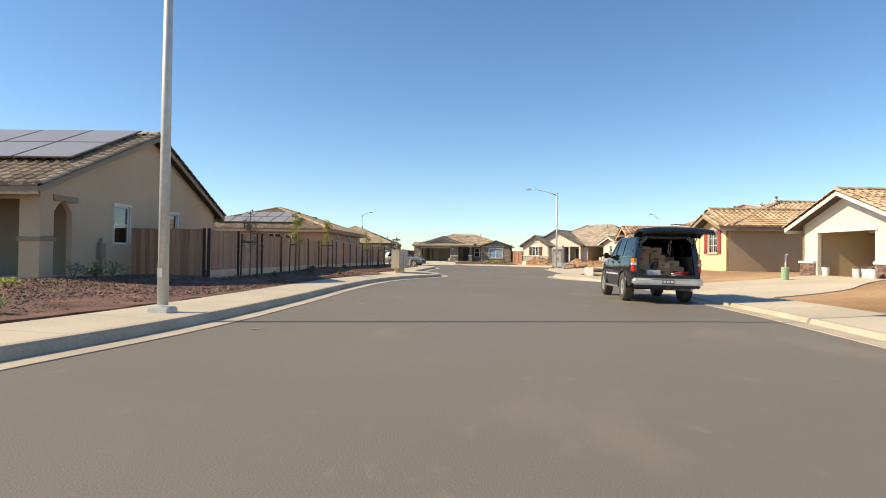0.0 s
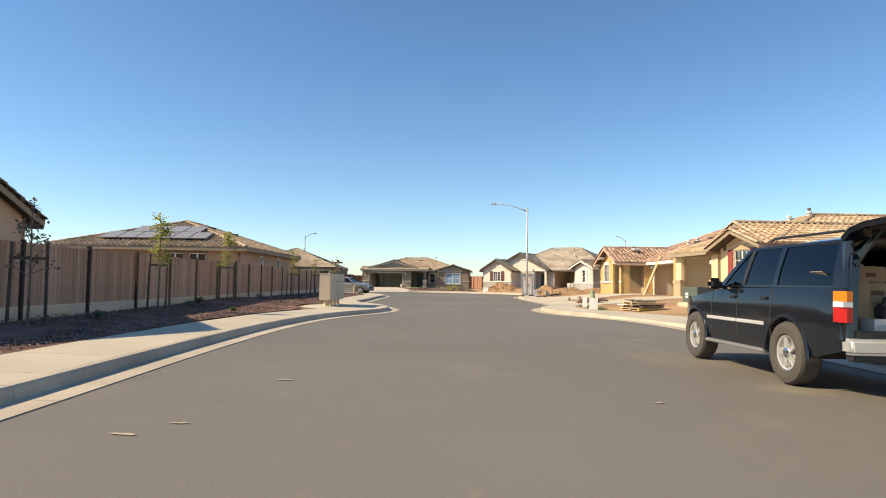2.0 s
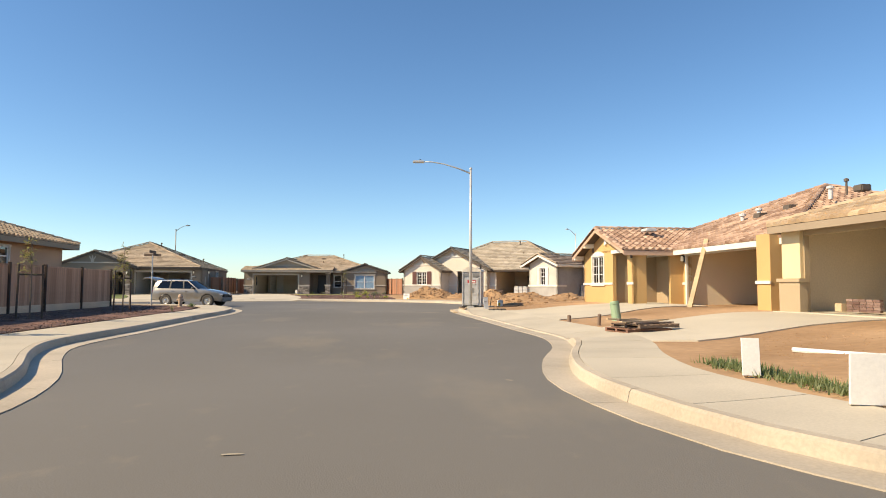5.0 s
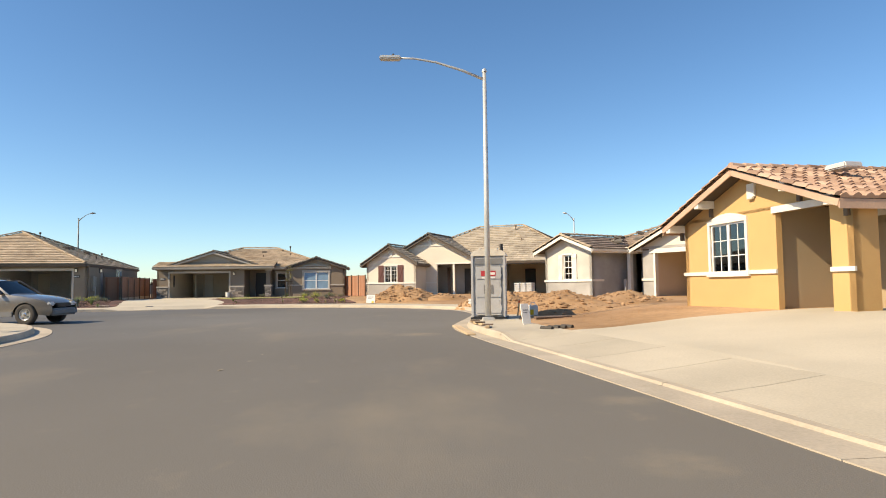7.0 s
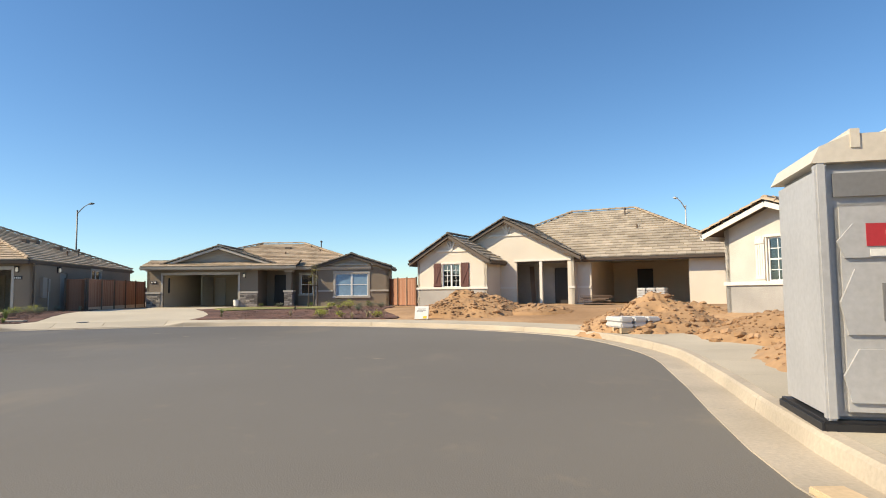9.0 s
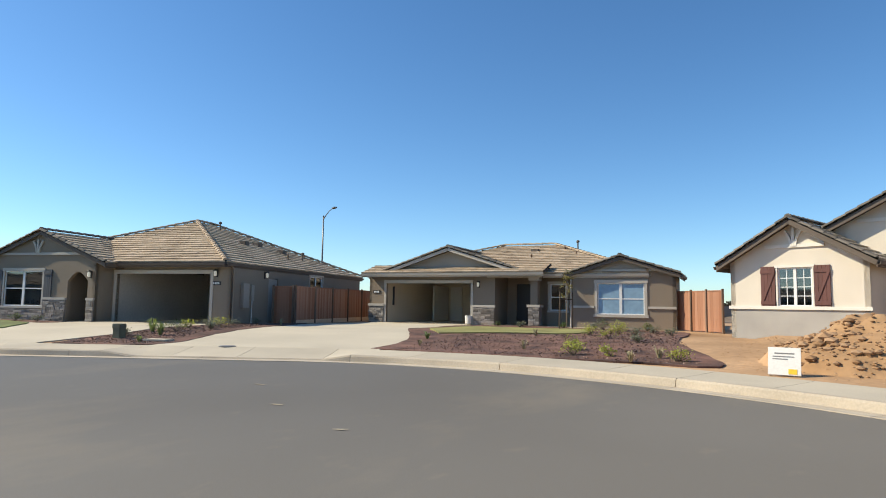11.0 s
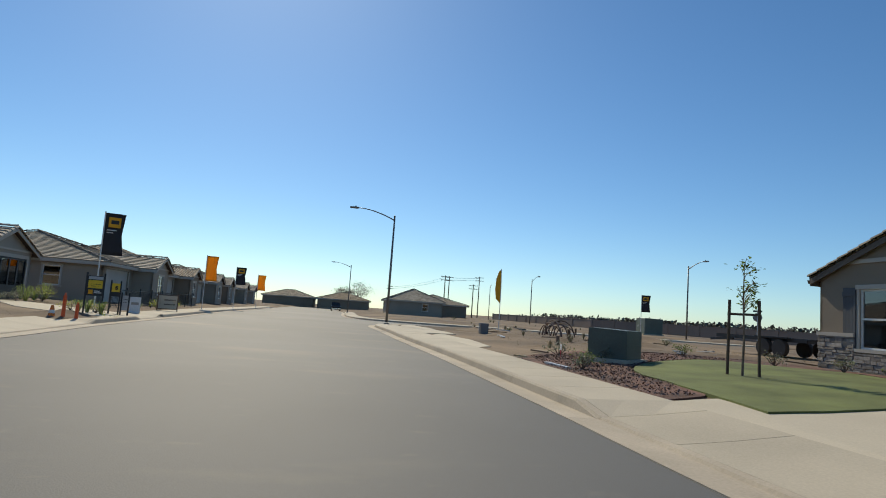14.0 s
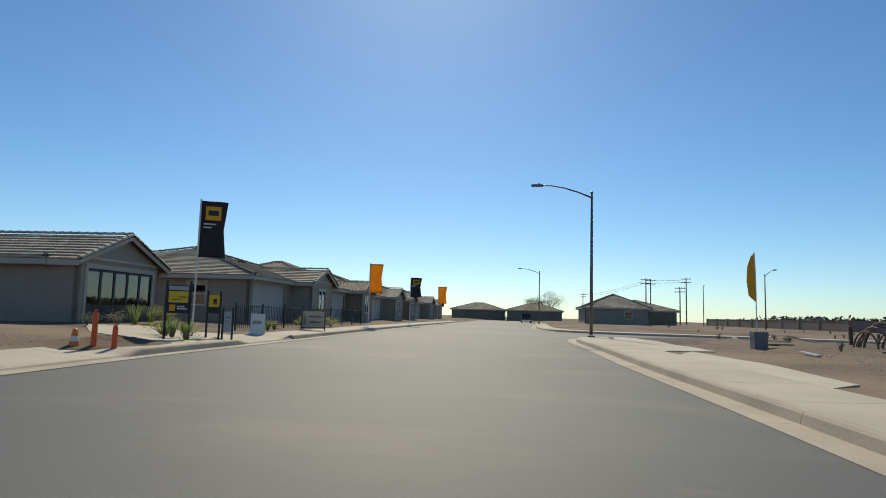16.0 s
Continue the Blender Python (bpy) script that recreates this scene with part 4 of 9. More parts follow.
    arc = [(s(3.25) + 1.1 * t, 1.75 + 0.4 * math.sin(math.pi * t)) for t in [k / 10 for k in range(11)]]
    prism(bm, [(s(3.25), 2.16), *arc, (s(4.35), 2.16)][::-1], "y", 0.0, 0.16, F)
    part("porch_arch", bm, T, h)
    gable(h, (x0, 0), (xg, 0), WH, 1.32, T, apex=0.53)
    band(h, F, 0.9, xg - x0 - 0.9, WH + 0.28, tr)
    brackets(h, F, (xg - x0) / 2, WH + 0.36, tr)
    for a_, b_, z in ((0, s(-0.5), 0.92), (s(2.0), s(3.22), 0.92), (s(4.38), xg - x0, 0.92)):
        stones(h, F, a_, b_, -0.1, z, int(a_ * 10) + 3)
        band(h, F, a_ - 0.02, b_ + 0.02, z, tr, 0.1, 0.1)
    stones(h, F, s(-0.5), s(2.0), -0.1, 0.5, 9)
    lantern(h, F, s(4.5), 1.9)
    # porch recess
    part("porch_wall", box(B(), 3.1, 4.5, 1.5, 1.6, 0, WH), T, h)
    part("porch_wall", box(B(), 3.0, 3.1, 0.16, 1.6, 0, WH), T, h)
    part("porch_wall", box(B(), 4.5, 4.6, 0.16, 1.6, 0, WH), T, h)
    part("front_door", bevel_all(box(B(), 3.35, 4.3, 1.44, 1.5, 0.02, 2.1), 0.01), "door_dark", h, "dark panelled front door")
    # garage front, a step behind the wing
    yg = 0.95
    G = frame_of((xg, yg), (x1, yg))
    g0, g1 = 4.98 - xg, 9.86 - xg
    wall(h, (xg, yg), (x1, yg), -0.4, WH, T, [(g0, g1, 0, 2.12)])
    wall(h, (xg, 0), (xg, yg), -0.4, WH, T)
    garage_trim(h, G, g0, g1, 2.12, tr)
    room(h, 4.9, 9.95, yg + 0.16, yg + 6.6, 2.55, "dark_inside")
    part("inner_door", box(B(), 5.4, 6.2, yg + 6.5, yg + 6.58, 0, 2.05), "drywall", h)
    lantern(h, G, 10.15 - xg, 2.0)
    number_plate(h, G, 10.15 - xg, 1.72)
    # sides and back
    S = frame_of((x1, yg), (x1, 14.4))
    wall(h, (x1, yg), (x1, 14.4), -0.4, WH, T, [(2.9, 3.75, 0.05, 2.05), (6.9, 8.3, 1.75, 2.35)])
    part("side_door", bevel_all(box(B(), 2.92, 3.73, 0.05, 0.1, 0.05, 2.03, S), 0.01), "gable_board", h, "plain grey side door")
    window(h, S, 6.9, 8.3, 1.75, 2.35, tr, "slider", sill=False)
    lantern(h, S, 2.55, 2.05)
    bm = B()
    box(bm, 0.7, 1.15, -0.16, 0, 0.7, 1.75, S), box(bm, 1.4, 1.62, -0.1, 0, 1.0, 1.7, S)
    part("meter_box", bevel_all(bm, 0.01), "gable_board", h, "taupe painted utility meter cabinet")
    bm = tube(B(), [S @ Vector((1.5, -0.06, 1.0)), S @ Vector((1.5, -0.06, -0.1))], 0.025, 6)
    part("conduit", bm, "galv", h)
    bm = tube(B(), [(x1 + 0.06, yg - 0.2, WH - 0.1), (x1 + 0.06, yg + 0.1, WH - 0.3), (x1 + 0.06, yg + 0.1, -0.2)], 0.035, 6)
    part("downpipe", bm, T, h)
    wall(h, (x1, 14.4), (x0, 14.4), -0.4, WH, T)
    wall(h, (x0, 14.4), (x0, 0), -0.4, WH, T, [(4, 5.6, 0.9, 2.1)])
    window(h, frame_of((x0, 14.4), (x0, 0)), 4, 5.6, 0.9, 2.1, tr, "slider")
    hip_roof(h, -2.03, x1, yg - DEEP, 14.8, WH + 0.05, 0.412, "flat", "tile_flat", "cap_tan", "fascia", 11, single=(120, 150, 0, 0))
    gable_roof(h, x0 - 0.22, xg + 0.58, -0.15, 6.5, WH + 0.0, 0.395, "flat", "tile_flat", "cap_dark", "fascia", seed=21, single=(0, 30))
    zr = lambda x: WH + 0.412 * (x1 - x) + 0.03
    vents(h, [(5.4, 7.6, zr(5.4), "pipe"), (7.6, 6.6, zr(7.6), "low"), (8.2, 9.4, zr(8.2), "low"), (9.2, 8.4, zr(9.2), "stub"), (9.1, 10.2, zr(9.1), "pipe"), (7.4, 8.2, zr(7.4), "low")])
    return h


def house_centre():
    h = thing("house", place(-14.85, 99.2, -1.5, 0.42), "taupe stucco house with stone piers and two tiled gables", "house")
    T, tr = "taupe_stucco", "greige_trim"
    floor_slab(h, -3.5, 10.5, 0.05, 11.3)
    floor_slab(h, 10.5, 12.1, 0.3, 2.2)
    # garage block
    F = frame_of((-3.5, 0), (3.7, 0))
    s = lambda x: x + 3.5
    wall(h, (-3.5, 0), (3.7, 0), -0.4, WH, T, [(s(-2.45), s(2.42), 0, 2.05)])
    garage_trim(h, F, s(-2.45), s(2.42), 2.05, tr)
    room(h, -2.6, 2.6, 0.16, 6.4, 2.5, "drywall")
    part("inner_door", box(B(), -1.5, -0.75, 6.28, 6.38, 0, 2.05), "white_trim", h)
    part("panel_box", box(B(), 1.5, 2.1, 6.3, 6.38, 1.2, 1.6), "black", h)
    part("open_door", box(B(), -1.72, -1.62, 4.2, 6.2, 0.02, 2.05), "white_trim", h)
    part("garage_track", box(B(), -2.3, -2.2, 0.4, 0.45, 0.9, 1.9), "black", h)
    for a_, b_ in ((-3.5, -2.6), (2.57, 3.7)):
        stones(h, F, s(a_), s(b_), -0.15, 0.85, int(a_ * 7) + 40)
        band(h, F, s(a_) - 0.04, s(b_) + 0.04, 0.85, tr, 0.12, 0.1)
    lantern(h, F, s(2.85), 1.85)
    number_plate(h, F, s(-3.05), 1.6)
    # porch
    wall(h, (3.7, 1.9), (5.9, 1.9), -0.4, WH, T, [(0.5, 1.5, 0, 2.08)])
    part("front_door", bevel_all(box(B(), 4.2, 5.2, 1.98, 2.04, 0.02, 2.08), 0.01), "door_dark", h, "dark panelled front door")
    wall(h, (3.7, 0.16), (3.7, 1.9), -0.4, WH, T)
    post = part("porch_post", box(B(), 5.5, 5.85, 0.05, 0.4, 0.9, 2.3), T, h)
    stones(h, frame_of((5.42, 0.0), (5.95, 0.0)), 0, 0.53, -0.1, 0.9, 77)
    part("porch_pier", box(B(), 5.43, 5.94, 0.02, 0.5, -0.3, 0.9), "mortar", h)
    part("pier_cap", box(B(), 5.36, 6.0, -0.1, 0.56, 0.9, 1.02), tr, h)
    part("pier_cap", box(B(), 5.42, 5.93, -0.03, 0.48, 2.18, 2.32), tr, h)
    part("porch_beam", box(B(), 3.3, 6.1, -0.02, 0.35, 2.32, 2.58), T, h)
    band(h, frame_of((3.3, -0.02), (6.1, -0.02)), 0, 2.8, 2.32, tr, 0.14, 0.05)
    # middle wall with small window
    wall(h, (5.9, 1.0), (7.35, 1.0), -0.4, WH, T, [(0.32, 1.12, 0.75, 2.05)])
    wall(h, (5.9, 1.9), (5.9, 1.0), -0.4, WH, T)
    window(h, frame_of((5.9, 1.0), (7.35, 1.0)), 0.32, 1.12, 0.75, 2.05, tr, "hung")
    # gabled wing
    W = frame_of((7.35, 0.25), (12.1, 0.25))
    wall(h, (7.35, 0.25), (12.1, 0.25), -0.4, WH, T, [(1.3, 3.4, 0.62, 2.06)])
    window(h, W, 1.3, 3.4, 0.62, 2.06, tr, "double", tw=0.12)
    # opaque pale blue sheet set just before the panes
    part("window_film", box(B(), 1.34, 3.36, 0.043, 0.047, 0.66, 2.02, W), "film", h, "pale blue sheet over the panes")
    gable(h, (7.35, 0.25), (12.1, 0.25), WH, 0.72, "gable_board")
    band(h, W, 0.1, 4.65, WH - 0.02, tr, 0.09)
    for a_, b_ in ((0, 1.15), (3.55, 4.75)):
        band(h, W, a_, b_, 0.9, tr)
    wall(h, (7.35, 1.0), (7.35, 0.25), -0.4, WH, T)
    bm = tube(B(), [W @ Vector((0.08, -0.06, WH - 0.1)), W @ Vector((0.08, -0.06, -0.2))], 0.035, 6)
    part("downpipe", bm, tr, h)
    wall(h, (12.1, 0.25), (12.1, 2.2), -0.4, WH, T)
    wall(h, (12.1, 2.2), (10.6, 2.2), -0.4, WH, T)
    wall(h, (10.6, 2.2), (10.6, 11.4), -0.4, WH, T)
    wall(h, (10.6, 11.4), (-3.5, 11.4), -0.4, WH, T)
    wall(h, (-3.5, 11.4), (-3.5, 0), -0.4, WH, T)
    # roofs: low skirt before the garage gable, main hip, wing gable
    gable_roof(h, -2.6, 4.9, -0.1, 6, WH + 0.14, 0.318, "flat", "tile_flat", "cap_dark", "greige_trim", seed=31, gutter=False)
    gable(h, (-2.2, 0.3), (4.5, 0.3), WH + 0.1, 1.02, "gable_board")
    slope(h, [(-3.7, -0.55, WH - 0.04), (6.3, -0.55, WH - 0.04), (6.3, 0.9, WH + 0.42), (-3.7, 0.9, WH + 0.42)], "flat", "tile_flat", 35)
    eave_board(h, (-3.7, -0.55, WH - 0.04), (6.3, -0.55, WH - 0.04), "greige_trim")
    hip_roof(h, -3.7, 10.95, 0.2, 11.8, WH - 0.02, 0.335, "flat", "tile_flat", "cap_tan", "greige_trim", 37, single=(220, 0, 0, 0))
    gable_roof(h, 7.15, 12.3, -0.05, 2.6, WH - 0.10, 0.318, "flat", "tile_flat", "cap_dark", "fascia", seed=41)
    vents(h, [(4.4, 4.6, 3.98, "low"), (6.6, 5.4, 4.2, "pipe"), (4.6, 3.2, 3.5, "stub"), (6.9, 3.7, 3.66, "stub"), (6.0, 4.9, 4.05, "stub")])
    return h


def house_cream():
    h = thing("house", place(0.6, 93.2, -27, 0.42), "unfinished cream stucco house with maroon shutters and empty garage", "house")
    T, tr = "cream_stucco", "white_trim"
    floor_slab(h, -0.5, 14.2, 0.05, 13.9)
    # first gabled wing
    F = frame_of((-1.45, 0), (2.75, 0))
    wall(h, (-1.45, 0), (2.75, 0), -0.4, 0.95, "grey_base")
    wall(h, (-1.45, 0), (2.75, 0), 0.95, WH, T, [(1.57, 2.62, 1.05, 2.32)])
    window(h, F, 1.57, 2.62, 1.05, 2.32, tr, "slider", grid=(2, 4), tw=0.05, sill=False, shutters=("maroon_shutter", 0.46, 1))
    gable(h, (-1.45, 0), (2.75, 0), WH, 1.2, T)
    band(h, F, -0.05, 4.25, 0.95, tr)
    band(h, F, 1.2, 3.0, WH + 0.35, tr)
    brackets(h, F, 2.1, WH + 0.38, tr)
    wall(h, (2.75, 0), (2.75, 3.1), -0.4, WH, T)
    wall(h, (-1.45, 4.9), (-1.45, 0), -0.4, WH, T)
    wall(h, (-0.6, 4.9), (-1.45, 4.9), -0.4, WH, T)
    wall(h, (-0.6, 14.0), (-0.6, 4.9), -0.4, WH, T)
    # second, higher gable with the porch
    y2 = 1.95
    P2 = frame_of((2.75, y2), (6.9, y2))
    wall(h, (2.75, y2), (6.9, y2), -0.4, 2.78, T, [(0.95, 3.8, -0.4, 2.42)])
    gable(h, (-0.6, y2), (6.9, y2), 2.78, 1.95, T)
    band(h, frame_of((-0.6, y2), (6.9, y2)), 2.5, 5.0, 3.85, tr)
    brackets(h, frame_of((-0.6, y2), (6.9, y2)), 3.75, 3.92, tr)
    part("porch_header", box(B(), 3.55, 6.75, y2 - 0.05, y2 + 0.2, 2.42, 2.54), tr, h)
    part("porch_post", box(B(), 5.0, 5.15, y2 - 0.02, y2 + 0.14, 0, 2.42), tr, h)
    part("porch_back", box(B(), 2.9, 6.8, y2 + 1.9, y2 + 2.05, 0, 2.8), "grey_base", h)
    # solid dark panel paints the shade inside an open doorway
    part("porch_doorway", box(B(), 5.3, 6.2, y2 + 1.84, y2 + 1.9, 0, 2.1), "door_dark", h, "dark panel painted for the shade in an open doorway")
    part("leaning_board", bar(B(), (4.5, y2 + 0.5, 0.05), (4.0, y2 + 1.7, 2.2), 0.25, 0.04), "lumber_dark", h)
    for a_, b_ in ((0, 0.95), (3.82, 4.2)):
        band(h, P2, a_, b_, 0.95, tr)
    wall(h, (6.9, y2), (6.9, 3.3), -0.4, 2.78, T)
    # garage, set back
    y3 = 2.6
    G = frame_of((6.9, y3), (14.3, y3))
    wall(h, (6.9, y3), (14.3, y3), -0.4, WH, T, [(0.75, 5.6, -0.4, 2.34)])
    part("garage_header", box(B(), 7.45, 12.7, y3 - 0.05, y3 + 0.1, 2.34, 2.5), tr, h)
    band(h, G, 0, 0.72, 0.95, tr)
    room(h, 7.55, 12.6, y3 + 0.16, y3 + 6.2, 2.5, "drywall")
    # dark panel on the back wall, painted shade of an inner doorway
    part("dark_doorway", box(B(), 9.0, 9.9, y3 + 6.1, y3 + 6.19, 0, 2.1), "door_dark", h)
    wall(h, (14.3, y3), (14.3, 14.0), -0.4, WH, T)
    wall(h, (14.3, 14.0), (-0.6, 14.0), -0.4, WH, T)
    gable_roof(h, -1.75, 3.05, -0.4, 5, WH - 0.1, 0.60, "flat", "tile_grey", "cap_dark", "fascia", seed=51, single=(0, 80))
    gable_roof(h, -1.06, 7.36, y2 - 0.45, 10, 2.66, 0.52, "flat", "tile_grey", "cap_dark", "fascia", seed=55, single=(0, 100))
    hip_roof(h, -1.0, 15.2, y3 - 0.5, 14.4, WH - 0.02, 0.52, "flat", "tile_grey", "cap_tan", "fascia", 61, single=(110, 0, 0, 0))
    vents(h, [(9.6, 5.4, 4.25, "stub"), (8.6, 7.4, 5.28, "pipe")])
    return h


def house_grey():
    h = thing("house", place(10.2, 77.1, -63, 0.45), "unfinished house in grey scratch coat with an open garage", "house")
    T, tr = "pale_coat", "white_trim"
    floor_slab(h, -1.4, 10.1, 0.05, 14.7)
    F = frame_of((-1.5, 0), (1.95, 0))
    wall(h, (-1.5, 0), (1.95, 0), -0.4, 0.85, "grey_scratch")
    wall(h, (-1.5, 0), (1.95, 0), 0.85, 2.6, T, [(1.45, 2.05, 0.95, 2.25)])
    window(h, F, 1.45, 2.05, 0.95, 2.25, tr, "hung", grid=(2, 2), tw=0.05, sill=False, shutters=("white_trim", 0.3))
    gable(h, (-1.5, 0), (1.95, 0), 2.6, 0.72, "pale_coat")
    band(h, F, -0.05, 3.5, 0.85, tr)
    wall(h, (1.95, 0), (1.95, 3.3), -0.4, 2.6, "grey_scratch")
    wall(h, (-1.5, 14.8), (-1.5, 0), -0.4, 2.6, "grey_scratch")
    band(h, frame_of((1.95, 0), (1.95, 3.3)), 0, 0.8, 0.85, tr)
    # entry between the wings
    y2 = 2.2
    part("entry_back", box(B(), 1.95, 3.3, y2 + 1.5, y2 + 1.6, 0, 2.6), "grey_scratch", h)
    # the entry's inner shade, painted as a dark panel on its back wall
    part("entry_opening", box(B(), 2.4, 3.2, y2 + 1.44, y2 + 1.5, 0, 2.2), "door_dark", h)
    part("entry_post", box(B(), 2.35, 2.55, y2 - 0.05, y2 + 0.15, 0, 2.3), tr, h)
    part("entry_post", box(B(), 2.2, 2.35, y2 - 0.2, y2 + 0.1, 0, 0.95), "grey_scratch", h)
    part("entry_beam", box(B(), 1.95, 3.3, y2 - 0.1, y2 + 0.15, 2.3, 2.6), tr, h)
    # garage gable
    G = frame_of((3.3, y2), (8.55, y2))
    wall(h, (3.3, y2), (8.55, y2), -0.4, 2.55, "grey_scratch", [(0.75, 4.75, -0.4, 2.2)])
    gable(h, (3.3, y2), (8.55, y2), 2.55, 1.05, "cream_stucco")
    wall(h, (8.55, y2), (8.55, 3.4), -0.4, 2.55, "grey_scratch")
    wall(h, (8.55, 3.4), (10.2, 3.4), -0.4, 2.55, "grey_scratch")
    part("garage_header", box(B(), 3.75, 8.35, y2 - 0.06, y2 + 0.1, 2.2, 2.42), tr, h)
    part("garage_jamb", box(B(), 3.98, 4.1, y2 - 0.05, y2 + 0.18, -0.2, 2.2), tr, h)
    band(h, G, -0.05, 0.68, 0.85, tr)
    room(h, 3.9, 8.2, y2 + 0.16, y2 + 5.6, 2.45, "drywall")
    # inner doorway given as a dark panel: only its shade is painted
    part("dark_doorway", box(B(), 5.6, 6.4, y2 + 5.5, y2 + 5.59, 0, 2.1), "door_dark", h)
    wall(h, (10.2, 3.4), (10.2, 14.8), -0.4, 2.55, "grey_scratch")
    wall(h, (10.2, 14.8), (-1.5, 14.8), -0.4, 2.55, "grey_scratch")
    gable_roof(h, -1.95, 2.4, -0.45, 7, 2.56, 0.36, "flat", "tile_brown", "cap_tan", "white_trim", seed=71)
    gable_roof(h, 2.9, 8.95, y2 - 0.5, 7, 2.52, 0.43, "flat", "tile_brown", "cap_tan", "white_trim", seed=75)
    hip_roof(h, -1.9, 10.7, 2.3, 15.2, 2.54, 0.38, "flat", "tile_brown", "cap_tan", "fascia", 77)
    # loose stacks of tile waiting on the roof
    rnd = random.Random(4)
    for k in range(9):
        x, y = rnd.uniform(0.5, 5), rnd.uniform(2.2, 4.6)
        rnd.random()
        bm = bevel_all(box(B(), -0.21, 0.22, -0.16, 0.16, 0, 0.115), 0.012)
        ob = part("spare_tile", bm, "cap_dark", h)
        ob.matrix_local = Matrix.Translation((x, y, 2.62 + 0.36 * (y - 1.6))) @ Euler((0.34, 0, rnd.uniform(0, 3))).to_matrix().to_4x4()
    return h


def house_yellow():
    h = thing("house", place(9.9, 61.5, -85, 0.42), "unfinished yellow stucco house with clay barrel tiles and open garage", "house")
    T, tr = "yellow_stucco", "white_trim"
    floor_slab(h, -1.55, 15, 0.05, 16)
    F = frame_of((-1.4, 0), (4.75, 0))
    s = lambda x: x + 1.4
    wall(h, (-1.4, 0), (4.75, 0), -0.4, 2.58, T, [(s(-0.12), s(1.38), 1.0, 2.35), (s(2.5), s(4.15), 0.0, 2.4)])
    window(h, F, s(-0.12), s(1.38), 1.0, 2.35, tr, "slider", grid=(2, 3), tw=0.1, arch=True)
    gable(h, (-1.4, 0), (4.75, 0), 2.5, 1.08, T)
    band(h, F, -0.04, s(2.5), 0.95, tr, 0.1, 0.05)
    band(h, F, s(4.15), s(4.75) + 0.04, 0.95, tr, 0.1, 0.05)
    part("porch_lintel", box(B(), 2.42, 4.25, -0.06, 0.1, 2.4, 2.56), tr, h)
    bm = box(B(), s(1.55), s(1.85), -0.06, 0, 2.9, 3.25, F)
    box(bm, s(1.6), s(1.8), -0.1, -0.02, 2.85, 2.9, F)
    part("gable_vent", bevel_all(bm, 0.01), tr, h)
    for x in (-1.5, 0.0, 3.35, 4.65):
        z = 2.62 + 0.37 * (3.05 - abs(x - 1.68))
        part("rafter_tail", box(B(), x - 0.1, x + 0.1, -0.5, 0.1, z - 0.32, z - 0.1), tr, h)
        part("corbel", box(B(), x - 0.05, x + 0.05, -0.08, 0.02, z - 0.55, z - 0.32), "fascia", h)
    # porch recess through the corner
    wall(h, (4.75, 0), (4.75, 2.3), -0.4, 2.58, T, [(0.6, 1.7, 0, 2.4)])
    part("porch_lintel", box(B(), 4.72, 4.83, 0.5, 1.8, 2.4, 2.56), tr, h)
    # recess lined in a darker brown: its shade is put into the colour
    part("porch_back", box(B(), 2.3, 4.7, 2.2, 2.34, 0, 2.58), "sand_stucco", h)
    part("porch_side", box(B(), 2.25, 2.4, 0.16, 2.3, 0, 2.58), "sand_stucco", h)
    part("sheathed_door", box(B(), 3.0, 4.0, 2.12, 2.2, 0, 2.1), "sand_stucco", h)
    lantern(h, frame_of((4.75, 2.3), (5.6, 2.3)), 0.15, 1.95)
    # garage
    G = frame_of((4.75, 2.3), (11.3, 2.3))
    wall(h, (4.75, 2.3), (11.3, 2.3), -0.4, 2.58, T, [(0.42, 5.55, 0, 2.2)])
    part("garage_header", box(B(), 5.05, 10.45, 2.2, 2.4, 2.2, 2.34), tr, h)
    for x in (5.05, 10.3):
        part("garage_jamb", box(B(), x, x + 0.12, 2.22, 2.46, 0, 2.2), tr, h)
    room(h, 5.0, 10.4, 2.46, 5.6, 2.5, "drywall")
    bm = box(B(), 5.05, 10.35, 5.56, 5.59, 1.15, 1.2)
    box(bm, 7.9, 7.96, 5.56, 5.59, 0, 2.45)
    part("tape_joint", bm, "white_trim", h)
    band(h, G, 0.0, 0.3, 0.95, tr, 0.1, 0.05)
    band(h, G, 5.75, 6.6, 0.95, tr, 0.1, 0.05)
    part("temporary_brace", bar(B(), (8.9, 0.3, 0.05), (7.2, 2.0, 2.75), 0.16, 0.1), "lumber", h, "pale timber brace leaning on the eave")
    part("corner_pier", box(B(), 11.3, 12.0, 1.4, 2.4, -0.3, 2.58), T, h)
    band(h, frame_of((11.3, 1.4), (12.0, 1.4)), -0.03, 0.73, 0.95, tr, 0.1, 0.05)
    # side wall browner than the front: shade painted in by its colour
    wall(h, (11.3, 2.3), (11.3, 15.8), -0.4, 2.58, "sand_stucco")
    wall(h, (11.3, 15.8), (-1.4, 15.8), -0.4, 2.58, T)
    wall(h, (-1.4, 15.8), (-1.4, 0), -0.4, 2.58, T)
    gable_roof(h, -1.8, 4.95, -0.5, 8.5, 2.5, 0.36, "s", "tile_red", "tile_red", "tile_red", seed=81, gutter=False, single=(0, 150))
    hip_roof(h, -1.85, 12.3, 1.75, 16.2, 2.52, 0.41, "s", "tile_red", "tile_red", "white_trim", 85, gutter=False, single=(150, 0, 0, 0))
